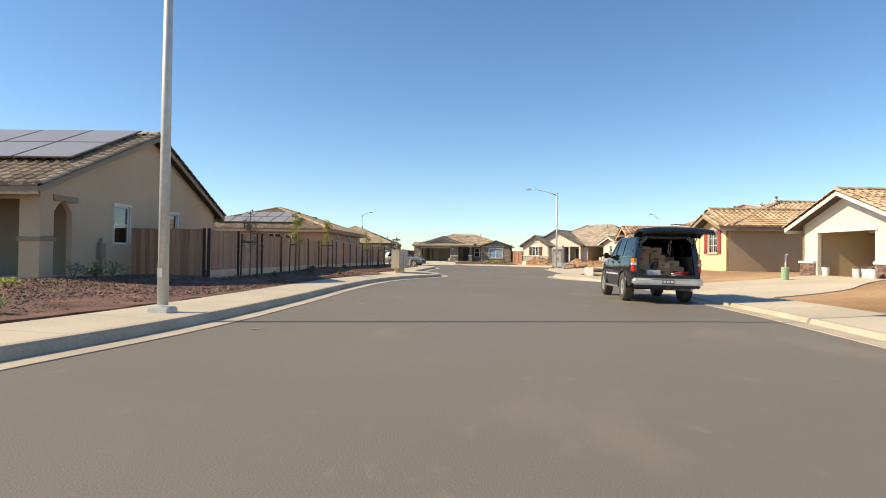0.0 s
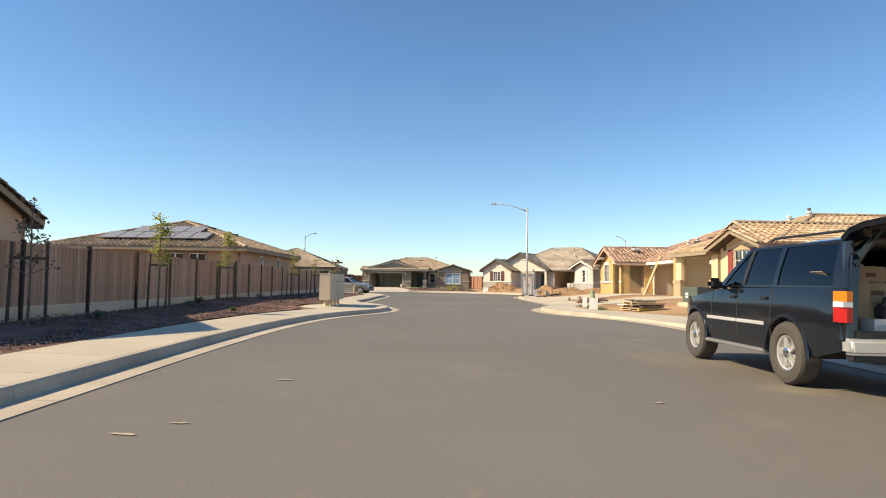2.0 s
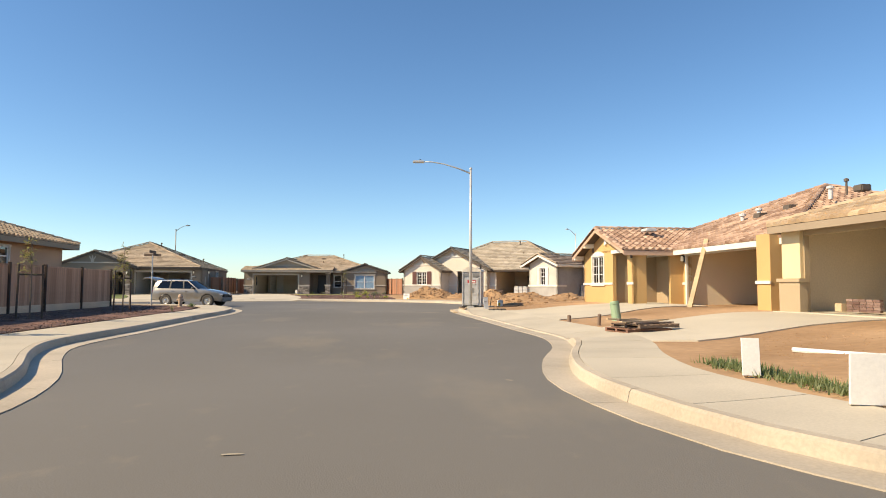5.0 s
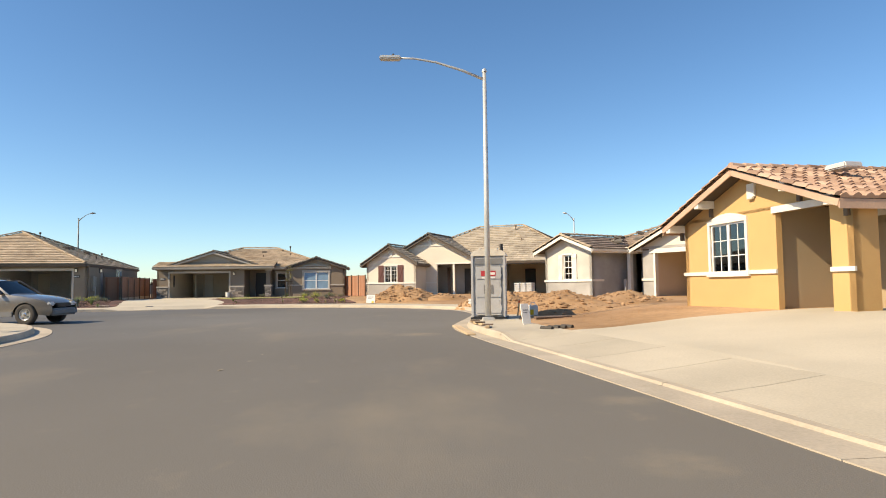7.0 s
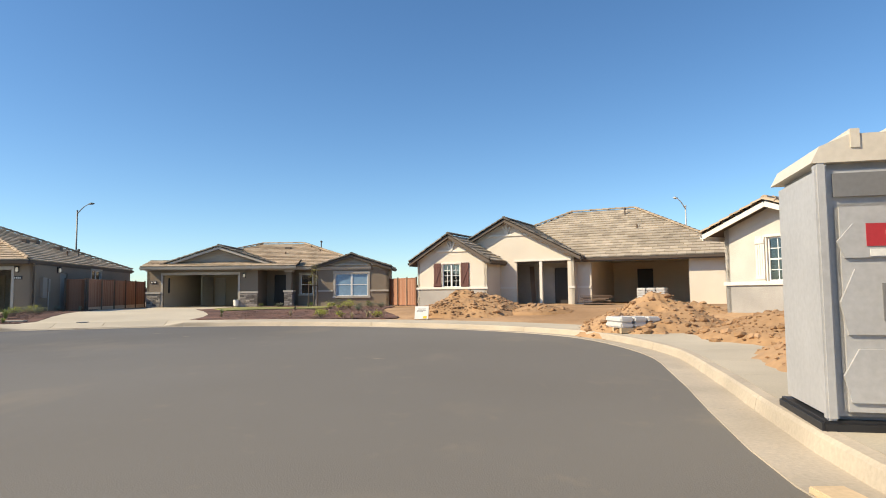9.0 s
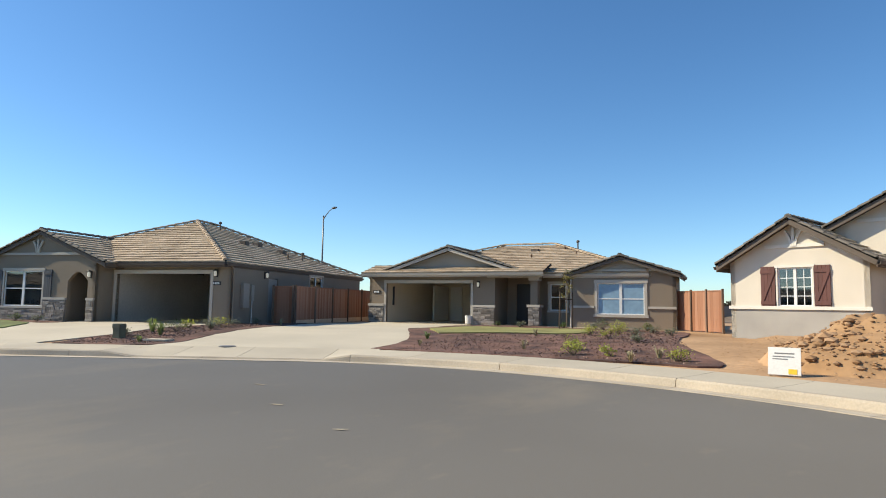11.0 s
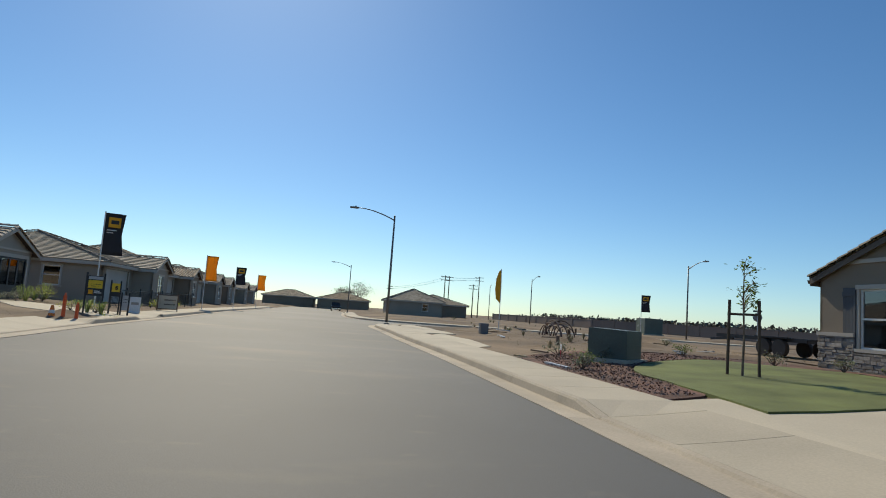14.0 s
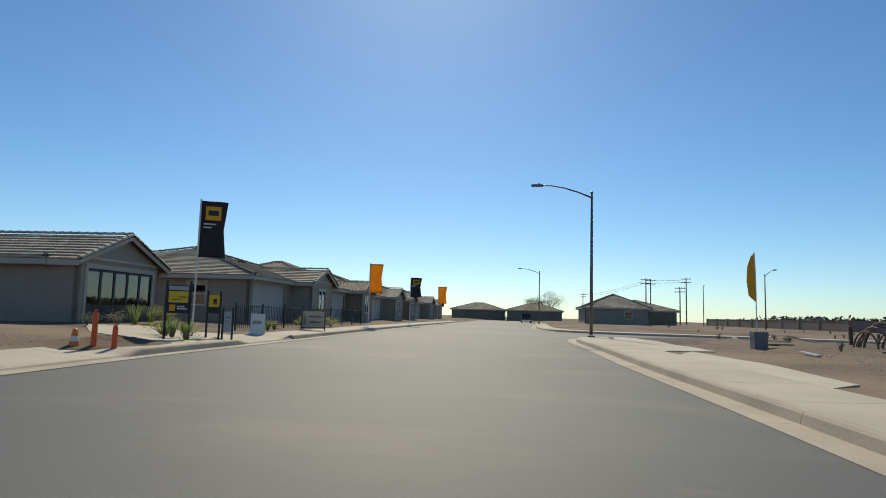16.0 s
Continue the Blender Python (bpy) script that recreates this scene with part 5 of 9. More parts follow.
    vents(h, [(5.6, 4.6, 3.7, "white"), (6.4, 4.9, 3.82, "low"), (6.0, 5.1, 3.9, "white"), (8.3, 6.6, 4.52, "white"), (8.9, 6.8, 4.6, "pipe"), (7.6, 5.4, 4.02, "low"), (10, 6.5, 4.47, "low")])
    part("skylight_wrap", bevel_all(box(B(), 2.5, 3.15, 1.4, 1.9, 3.44, 3.58), 0.03), "plastic_wrap", h)
    return h


def house_butter():
    h = thing("house", place(12.42, 40.67, -82, 0.56), "butter-yellow stucco house with red shutters and open garage", "house")
    T, tr = "butter_stucco", "sand_stucco"
    floor_slab(h, -7.4, 2.7, 0.05, 14.7)
    F = frame_of((-1.25, 0), (2.75, 0))
    s = lambda x: x + 1.25
    wall(h, (-1.25, 0), (2.75, 0), -0.4, 2.62, T, [(s(0.06), s(1.42), 0.98, 2.32)])
    window(h, F, s(0.06), s(1.42), 0.98, 2.32, tr, "slider", grid=(2, 3), tw=0.07, arch=True, shutters=("red_shutter", 0.44))
    gable(h, (-2.2, 0), (2.75, 0), 2.62, 0.84, T)
    bm = bevel_all(box(B(), s(0.55), s(0.77), -0.06, 0, 2.74, 3.02, F), 0.02)
    part("gable_vent", bm, tr, h)
    for x in (-0.75, 2.4):
        part("corbel", box(B(), x - 0.05, x + 0.05, -0.1, 0.02, 2.35, 2.75), "fascia", h)
    # side wall in a darker colour than the butter front
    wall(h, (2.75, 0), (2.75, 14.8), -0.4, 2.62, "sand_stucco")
    part("pipe_stub", tube(B(), [(2.85, 3.2, -0.2), (2.85, 3.2, 0.9), (3.0, 3.2, 0.95)], 0.05, 8), "pvc", h)
    part("gas_meter", bevel_all(box(B(), 2.78, 3.05, 4.0, 4.3, 0.15, 0.6), 0.03), "galv", h)
    # entry pier beside the wing
    part("entry_pier", box(B(), -2.9, -2.25, 0.35, 0.9, -0.3, 2.62), T, h)
    part("pier_base", box(B(), -2.95, -2.2, 0.3, 0.95, -0.3, 0.85), "sand_stucco", h)
    part("pier_cap", box(B(), -3.0, -2.15, 0.25, 1.0, 0.85, 0.95), tr, h)
    part("entry_beam", box(B(), -2.9, -1.25, 0.3, 0.6, 2.3, 2.62), T, h)
    part("entry_back", box(B(), -2.9, -1.1, 2.6, 2.75, 0, 2.62), "drywall_tan", h)
    part("entry_side", box(B(), -1.25, -1.1, 0.16, 2.7, 0, 2.62), T, h)
    lantern(h, frame_of((-3.3, 0.55), (-2.5, 0.55)), 0.2, 1.75)
    # garage
    y2 = 0.55
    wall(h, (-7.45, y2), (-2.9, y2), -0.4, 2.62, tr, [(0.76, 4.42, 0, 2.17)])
    room(h, -7.25, -2.95, y2 + 0.16, 4.2, 2.5, "drywall")
    part("panel_box", box(B(), -3.75, -3.35, 4.08, 4.19, 1.05, 1.75), "fascia", h)
    part("door_track", box(B(), -6.6, -3.1, y2 + 0.2, y2 + 0.26, 2.2, 2.26), "white_trim", h)
    part("corner_pier", box(B(), -7.45, -6.72, y2 - 0.12, y2 + 0.05, -0.3, 2.62), T, h)
    part("pier_base", box(B(), -7.5, -6.67, y2 - 0.2, y2 + 0.05, -0.3, 0.85), "sand_stucco", h)
    part("pier_cap", box(B(), -7.55, -6.62, y2 - 0.25, y2 + 0.05, 0.85, 0.95), tr, h)
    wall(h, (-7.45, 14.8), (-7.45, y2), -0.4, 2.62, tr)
    wall(h, (2.75, 14.8), (-7.45, 14.8), -0.4, 2.62, T)
    gable_roof(h, -2.65, 3.2, -0.1, 8.5, 2.54, 0.39, "s", "tile_tan", "tile_tan", "tan_trim", seed=91, gutter=False, single=(0, 150))
    # lower roof over the window, its ridge under the first
    gable_roof(h, -1.55, 3.24, -0.62, 0.3, 2.52, 0.325, "s", "tile_tan", "tile_tan", "tan_trim", seed=93, gutter=False)
    hip_roof(h, -7.55, 3.2, y2 - 0.5, 15.2, 2.56, 0.34, "s", "tile_tan", "tile_tan", "tan_trim", 95, gutter=False, single=(60, 90, 0, 0))
    vents(h, [(-2.8, 4.5, 4.05, "white"), (-2.2, 5.2, 4.28, "pipe"), (-1.9, 5.0, 4.2, "white"), (-4.0, 3.6, 3.72, "low")])
    return h


def house_white_garage():
    h = thing("house", place(13.7, 29.2, -80, 0.5), "unfinished pale house with a white gabled garage and brick pilasters", "house")
    T = "cream_stucco"
    floor_slab(h, -0.6, 12, 0.05, 14)
    F = frame_of((-0.45, 0), (5.6, 0))
    wall(h, (-0.45, 0), (5.6, 0), -0.4, 2.15, T, [(1.05, 4.45, -0.4, 1.8)])
    gable(h, (-0.45, 0), (5.6, 0), 2.15, 1.25, T)
    part("garage_header", box(B(), 0.5, 4.15, -0.05, 0.1, 1.8, 1.9), "white_trim", h)
    room(h, 0.5, 4.1, 0.16, 6, 2.1, "drywall_tan")
    for a_ in (-0.45, 4.15):
        bed = part("brick_pilaster", box(B(), a_, a_ + 0.95, -0.1, 0.0, -0.3, 0.55), "mortar", h)
        for r in range(8):
            for k in range(4):
                x = a_ + 0.02 + k * 0.235 - (0.06 if r % 2 else 0)
                part("brick", box(B(), max(x, a_), min(x + 0.22, a_ + 0.95), -0.115, -0.1, -0.1 + r * 0.08, -0.03 + r * 0.08), "brick", bed)
        part("pilaster_cap", box(B(), a_ - 0.04, a_ + 0.99, -0.16, 0.0, 0.55, 0.65), "white_trim", h)
    part("plaque", box(B(), 4.75, 5.15, -0.03, 0, 1.25, 1.4), "black", h)
    # side wall in a darker colour than the cream front
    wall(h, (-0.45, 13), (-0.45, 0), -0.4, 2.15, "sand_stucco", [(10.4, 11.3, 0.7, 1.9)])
    window(h, frame_of((-0.45, 13), (-0.45, 0)), 10.4, 11.3, 0.7, 1.9, "white_trim", "hung", tw=0.04, sill=False)
    wall(h, (5.6, 0), (5.6, 3), -0.4, 2.15, T)
    wall(h, (12, 3), (12, 13), -0.4, 2.15, T), wall(h, (5.6, 3), (12, 3), -0.4, 2.15, T), wall(h, (12, 13), (-0.45, 13), -0.4, 2.15, T)
    gable_roof(h, -0.95, 6.1, -0.5, 7, 2.12, 0.37, "s", "tile_tan", "tile_tan", "white_trim", seed=101, gutter=False, single=(100, 60))
    hip_roof(h, -0.95, 12.5, 2.2, 13.5, 2.12, 0.33, "s", "tile_tan", "tile_tan", "white_trim", 105, gutter=False)
    return h


def house_tan():
    """Corner house whose gable end faces the street."""
    h = thing("house", place(-10.66, 18.16, 98, 0.42), "tan stucco house with solar panels on clay tile roof", "house")
    T = "tan_stucco"
    floor_slab(h, -3.35, 8.05, 0.05, 16)
    F = frame_of((-3.35, 0), (8.05, 0))
    s = lambda x: x + 3.35
    wall(h, (-3.35, 0), (8.05, 0), -0.4, 2.36, T, [(s(0.0), s(0.92), 0.95, 2.16), (s(3.5), s(4.4), 1.0, 2.16), (s(-2.9), s(-2.1), 0, 2.05)])
    window(h, F, s(0.0), s(0.92), 0.95, 2.16, "white_trim", "hung", tw=0.04, sill=False)
    window(h, F, s(3.5), s(4.4), 1.0, 2.16, "white_trim", "hung", tw=0.04, sill=False)
    gable(h, (-3.35, 0), (8.05, 0), 2.36, 2.3, T)
    part("lintel", box(B(), -3.0, -1.95, -0.08, 0.02, 2.05, 2.2), "tan_trim", h)
    bm = B()
    arc = [(-2.9 + 0.8 * t, 1.75 + 0.3 * math.sin(math.pi * t)) for t in [k / 8 for k in range(9)]]
    prism(bm, [(-2.9, 2.06), *arc, (-2.1, 2.06)][::-1], "y", 0.0, 0.16, Matrix())
    part("porch_arch", bm, T, h)
    band(h, F, -0.06, s(-2.95), 1.0, "tan_trim", 0.08, 0.04)
    part("porch_pier", box(B(), -3.5, -2.95, -0.04, 0.5, -0.3, 2.36), T, h)
    part("pier_band", box(B(), -3.55, -2.9, -0.08, 0.55, 0.96, 1.06), "tan_trim", h)
    part("porch_beam", box(B(), -3.45, -3.2, 0.5, 5.0, 2.05, 2.36), T, h)
    part("porch_pier", box(B(), -3.5, -2.95, 3.6, 4.1, -0.3, 2.36), T, h)
    part("porch_wall", box(B(), -1.6, -1.45, 0.16, 6, 0, 2.36), "tan_trim", h)
    part("porch_wall", box(B(), -3.35, -1.5, 5.0, 5.15, 0, 2.36), T, h)
    part("conduit", tube(B(), [(-0.75, -0.06, -0.2), (-0.75, -0.06, 1.1)], 0.04, 6), "tan_trim", h)
    part("meter_box", bevel_all(box(B(), -0.9, -0.6, -0.12, 0, 0.5, 0.95), 0.01), "tan_trim", h)
    part("downpipe", tube(B(), [(8.12, -0.1, 2.25), (8.1, 0.1, 2.0), (8.1, 0.1, -0.2)], 0.04, 6), "tan_trim", h)
    wall(h, (8.05, 0), (8.05, 16), -0.4, 2.36, T), wall(h, (8.05, 16), (-3.35, 16), -0.4, 2.36, T)
    wall(h, (-3.35, 16), (-3.35, 5), -0.4, 2.36, T)
    zr = gable_roof(h, -3.95, 8.4, -0.3, 16.3, 2.4, 0.392, "s", "tile_tan", "cap_tan", "tan_trim", seed=111, back_gable=True, axis="y", gutter=False)
    # solar panels on the front slope
    k = math.atan(0.392)
    for r in range(2):
        for c in range(6):
            base = Matrix.Translation((-3.95, 0.2 + c * 1.72, 2.4)) @ Euler((0, -k, 0)).to_matrix().to_4x4()
            p = thing_panel(h, base @ Matrix.Translation((2.25 + r * 2.12, 0, 0.16)))
    return h


def thing_panel(h, m):
    fr = part("solar_panel", box(B(), 0, 2.08, 0, 1.68, -0.04, 0.0, m), "solar_frame", h)
    part("cell_sheet", box(B(), 0.03, 2.05, 0.03, 1.65, 0.0, 0.008, m), "solar_dusty", fr)
    return fr


def house_salmon():
    """House behind the timber fence, hip roof with solar panels."""
    h = thing("house", place(-13.75, 45.25, 95.6, 0.4), "salmon stucco house with solar panels behind a timber fence", "house")
    T = "salmon_stucco"
    x1, d, top = 13.4, 10.6, 2.72
    floor_slab(h, 0.1, x1 - 0.1, 0.1, d - 0.1)
    wall(h, (0, 0), (x1, 0), -0.4, top, T, [(4.2, 4.9, 1.6, 2.3), (8.4, 9.1, 1.5, 2.3)])
    for a_ in (4.2, 8.4):
        window(h, frame_of((0, 0), (x1, 0)), a_, a_ + 0.7, 1.55, 2.3, "white_trim", "hung", tw=0.04, sill=False)
    wall(h, (x1, 0), (x1, d), -0.4, top, T), wall(h, (x1, d), (0, d), -0.4, top, T)
    L = frame_of((0, d), (0, 0))
    wall(h, (0, d), (0, 0), -0.4, top, T, [(d - 3.0, d - 2.0, 1.75, 2.3), (d - 4.3, d - 3.3, 1.75, 2.3)])
    for a_ in (d - 3.0, d - 4.3):
        window(h, L, a_, a_ + 1.0, 1.75, 2.3, "tan_trim", "slider", tw=0.06, sill=False)
    hip_roof(h, -0.5, x1 + 0.5, -0.5, d + 0.5, top, 0.33, "s", "tile_tan", "tile_tan", "tan_trim", 121, gutter=False)
    k = math.atan(0.33)
    for r in range(2):
        for c in range(6 - 2 * r):
            base = Matrix.Translation((-0.5, 2.2 + r * 0.9 + c * 1.06, top)) @ Euler((0, -k, 0)).to_matrix().to_4x4()
            fr = part("solar_panel", box(B(), 0, 1.5, 0, 1.03, -0.04, 0.0, base @ Matrix.Translation((1.05 + r * 1.54, 0, 0.15))), "solar_frame", h)
            part("cell_sheet", box(B(), 0.03, 1.47, 0.03, 1.0, 0, 0.008, base @ Matrix.Translation((1.05 + r * 1.54, 0, 0.15))), "solar_dusty", fr)
    vents(h, [(6.4, 4.0, 4.2, "low"), (8.8, 3.2, 3.95, "low")])
    return h


for build in (house_corner, house_centre, house_cream, house_grey, house_yellow, house_butter, house_white_garage, house_tan, house_salmon):
    build()

# ---- drives, beds and lawns ----
patch("driveway", [(-17.6, 80.0), (-23.3, 79.2), (-26.6, 86.6), (-26.4, 88.9), (-20.3, 89.5), (-18.6, 84.5)], 0.03, "drive", "pale concrete driveway before an open garage", "driveway", 0.6)
patch("driveway", [(-14.8, 80.8), (-11.8, 82.0), (-9.1, 82.9), (-9.2, 86), (-12.2, 92), (-12.3, 99.3), (-17.4, 99.4), (-18.2, 92), (-15.2, 84)], 0.03, "drive", "pale concrete driveway before an open garage", "driveway", 0.6)
patch("driveway", [(5.0, 42.6), (5.4, 44.6), (5.5, 46.2), (8.2, 47.6), (12.9, 48.6), (13.1, 44.0), (9.5, 43.2), (6.5, 42.0)], 0.03, "drive", "dusty concrete driveway", "driveway", 0.6)
patch("driveway", [(4.9, 49.1), (5.7, 50.3), (6.8, 50.9), (9.9, 53.1), (12.2, 53.8), (12.0, 58.6), (7.6, 58.6), (3.9, 57.9), (4.3, 54), (4.8, 51)], 0.03, "drive", "dusty concrete driveway", "driveway", 0.6)
patch("driveway", [(8.1, 17.6), (7.9, 26.6), (11.0, 27.2), (14.2, 28.8), (14.6, 24.6), (11.4, 20.2)], 0.03, "drive", "dusty concrete driveway", "driveway", 0.6)
patch("footpath", [(-4.9, 32.2), (-4.7, 36.8), (-5.6, 37.6), (-6.2, 36.4), (-6.1, 33.0)], 0.025, "concrete", "pale concrete pad under the letter boxes", "path")
patch("footpath", [(-38.5, 64.1), (-43.5, 63.2), (-44.2, 58.0), (-42.2, 57.9), (-39.8, 60.5)], 0.02, "drive", "pale concrete path to the show house", "path")
patch("planting_bed", [(-17.2, 80.9), (-14.9, 82.0), (-15.3, 84.2), (-17.9, 91.9), (-18.6, 94), (-20.1, 90.3), (-18.6, 85.3), (-17.9, 82.5)], 0.04, "mulch", "planting bed of dark bark mulch", "garden bed", jag=0.04)
patch("planting_bed", [(-9.4, 84.0), (-2.8, 83.6), (-1.2, 83.4), (-2.2, 88.5), (-3.0, 97.8), (-12.1, 98.4), (-12.3, 95), (-12.3, 92.2), (-9.7, 86.6)], 0.04, "mulch", "planting bed of dark bark mulch", "garden bed", jag=0.04)
patch("lawn", [(-9.7, 89.0), (-5.7, 91.6), (-6.4, 96.1), (-10.6, 95.0), (-11.4, 92.2)], 0.075, "lawn_dry", "thin yellowing strip of lawn", "lawn", jag=0.03)
patch("lawn", [(-22.6, 80.7), (-28.9, 81.2), (-31.6, 84.6), (-29.5, 86.4), (-25.4, 85.6), (-23.6, 83.6)], 0.06, "lawn", "freshly laid green lawn", "lawn", jag=0.03)
patch("planting_bed", [(-23.7, 79.6), (-28.8, 79.0), (-31.8, 79.2), (-34.5, 82.5), (-33.6, 86.6), (-26.6, 87.8), (-25.6, 86.2), (-29.5, 87.0), (-32.0, 84.7), (-29.2, 81.2), (-24.2, 80.6)], 0.035, "mulch", "planting bed of dark bark mulch", "garden bed", jag=0.05)
patch("planting_bed", [(-4.25, 5.0), (-4.25, 10.5), (-4.8, 16.5), (-5.6, 22), (-5.95, 27), (-5.7, 31.8), (-6.3, 32.8), (-6.3, 37), (-7.6, 42), (-8.3, 49), (-9.2, 58.2), (-10.4, 61.8),
      (-12.4, 60), (-11.9, 52), (-11.0, 43), (-9.9, 34), (-9.0, 27), (-8.2, 19.6), (-10.4, 18.8), (-9.7, 14.6), (-9.6, 5)], 0.04, "mulch", "planting bed of reddish bark mulch along the fence", "garden bed", cell=2.0, jag=0.05)

for q in ([(-34.4, 77.5), (-41.6, 76.6), (-44.4, 77.4), (-40.1, 78.3), (-35.5, 78.7)], [(-44.6, 76.2), (-51.6, 75.2), (-61.0, 75.4), (-50, 77.3), (-44.6, 78.1)]):
    patch("driveway", q, 0.03, "drive", "pale concrete drive apron beside a vacant lot", "driveway", 0.6)

# dust drifts and patching on the asphalt: thin sheets of their own
rnd = random.Random(12)


def blot(name, x, y, rx, ry, yaw, material, label, z=0.006, n=26, rough=0.3):
    bm = B()
    vs = []
    for k in range(n):
        t = 2 * math.pi * k / n
        r = 1 + rnd.uniform(-rough, rough)
        p = Vector((rx * r * math.cos(t), ry * r * math.sin(t), 0))
        vs.append(bm.verts.new(Matrix.Rotation(radians(yaw), 3, "Z") @ p + Vector((x, y, z))))
    bm.faces.new(vs)
    ob = part(name, bm, material, None, label, kind="structure")
    ob["category"] = "road mark"


for k in range(14):
    x, y = rnd.uniform(-2.4, 3.5), rnd.uniform(8, 60)
    blot("paint_fleck", x, y, rnd.uniform(0.03, 0.09), rnd.uniform(0.015, 0.035), rnd.uniform(0, 180), "dust", "small pale fleck of spilled plaster", 0.008, 9, 0.5)
for x, y in ((-1.5, 14.5), (-1.2, 17.2), (-1.0, 19.6), (-1.5, 9.2), (-4.9, 75.5), (-8, 78), (-1.3, 14.9), (-0.5, 70), (-6.5, 76.5)):
    blot("paint_fleck", x, y, 0.1, 0.03, rnd.uniform(-20, 30), "dust", "small pale fleck of spilled plaster", 0.008, 9, 0.5)
for x, y, z in ((-12.9, 82.6, 0.19), ):
    tagged(part("manhole_cover", lathe(B(), [(0.22, -0.1), (0.22, 0.006), (0.2, 0.01)], 16, Matrix.Translation((x, y, lie1(x, y) + 0.03))), "cladding", None, "round grey utility cover in a concrete apron"), category="manhole")

# ---- street furniture ----
def street_lamp(x, y, yaw, h=7.35, arm=2.6, metal="galv", z=0.17, label="galvanised street lamp with a curved arm"):
    o = thing("street_lamp", pose(x, y, z, 0, 0, yaw), label, "street lamp", "street lamps")
    part("base_plate", bevel_all(box(B(), -0.17, 0.17, -0.17, 0.17, -0.15, 0.07), 0.02), metal, o)
    part("pole", tube(B(), [(0, 0, 0.1), (0, 0, h * 0.5), (0, 0, h)], [0.085, 0.075, 0.055], 12), metal, o, smooth=True)
    part("pole_cap", lathe(B(), [(0.075, h - 0.02), (0.07, h + 0.05), (0.02, h + 0.09)], 10), metal, o)
    pts = [(0, 0, h - 0.25), (arm * 0.25, 0, h + 0.02), (arm * 0.55, 0, h + 0.26), (arm * 0.8, 0, h + 0.37), (arm, 0, h + 0.38)]
    part("arm", tube(B(), pts, [0.045, 0.04, 0.035, 0.03, 0.03], 8), metal, o, smooth=True)
    part("lamp_head", bevel_all(box(B(), arm - 0.12, arm + 0.5, -0.14, 0.14, h + 0.32, h + 0.43), 0.03), metal, o)
    part("photocell", lathe(B(), [(0.04, 0), (0.04, 0.06), (0.02, 0.08)], 8, Matrix.Translation((arm + 0.1, 0, h + 0.43))), "black", o)
    part("hand_hole", box(B(), -0.04, 0.04, -0.118, -0.1, 0.55, 0.7), metal, o)
    return o


street_lamp(-3.35, 9.75, 6)
street_lamp(3.71, 62.85, 178)
# lamps standing against the light: their shade is put into a darker steel
street_lamp(-57.3, 74.2, -82, metal="pole_dark", label="street lamp with a curved arm, coloured dark as if against the light")
street_lamp(-113.4, 65.5, -82, metal="pole_dark", label="street lamp with a curved arm, coloured dark as if against the light")
street_lamp(-75.7, 103.0, 10, 7.3, metal="pole_dark", label="street lamp with a curved arm, coloured dark as if against the light")
street_lamp(-108.4, 93.4, 10, 6.9, metal="pole_dark", label="street lamp with a curved arm, coloured dark as if against the light")
street_lamp(-31.7, 114.2, -38, 8.6, metal="pole_dark", label="dark street lamp rising behind the roofs")
street_lamp(21.5, 111.6, 233, 8.2, label="galvanised street lamp rising behind the roofs")
street_lamp(-150, 92, 170, 7.5, metal="pole_dark", label="street lamp with a curved arm, coloured dark as if against the light")


def letter_boxes():
    o = thing("letter_box_cluster", pose(-5.16, 33.63, 0.18, 0, 0, 93.5), "row of four beige pedestal letter box units on concrete", "letter boxes")
    for k in range(4):
        x = k * 0.708
        u = part("cabinet", bevel_all(box(B(), x, x + 0.682, 0.0, 0.43, 0.25, 1.27), 0.015), "mailbox", o)
        part("hood", bevel_all(box(B(), x - 0.008, x + 0.69, -0.012, 0.442, 1.255, 1.285), 0.008), "mailbox", u)
        part("front_door", bevel_all(box(B(), x + 0.03, x + 0.652, -0.008, 0.0, 0.3, 1.22), 0.003), "mailbox", u)
        part("mail_slot", box(B(), x + 0.22, x + 0.53, -0.014, -0.008, 0.97, 1.0), "black", u)
        part("lock", tube(B(), [(x + 0.6, -0.02, 0.8), (x + 0.6, -0.005, 0.8)], 0.012, 8), "galv", u)
        part("pedestal", tube(B(), [(x + 0.34, 0.22, -0.05), (x + 0.34, 0.22, 0.26)], 0.1, 10), "mailbox", o)
        part("pedestal_foot", bevel_all(box(B(), x + 0.18, x + 0.5, 0.06, 0.38, -0.05, 0.02), 0.01), "mailbox", o)
    return o


letter_boxes()


def transformer(x, y, yaw, w=1.25, d=1.15, h=0.82, paint="green_box", z=None):
    z = lie1(x, y) if z is None else z
    o = thing("pad_transformer", pose(x, y, z, 0, 0, yaw), "dark green steel transformer cabinet on a concrete pad", "transformer")
    part("pad", bevel_all(box(B(), -w / 2 - 0.15, w / 2 + 0.15, -d / 2 - 0.15, d / 2 + 0.15, -0.2, 0.12), 0.02), "concrete", o)
    bm = B()
    prism(bm, [(-d / 2, 0.12), (d / 2, 0.12), (d / 2, h + 0.09), (-d / 2 + 0.03, h + 0.12), (-d / 2, h + 0.09)], "x", -w / 2, w / 2)
    body = part("cabinet", bevel_all(bm, 0.02), paint, o)
    part("lid_edge", box(B(), -w / 2 - 0.015, w / 2 + 0.015, -d / 2 - 0.015, d / 2 + 0.015, h * 0.62, h * 0.62 + 0.02), paint, body)
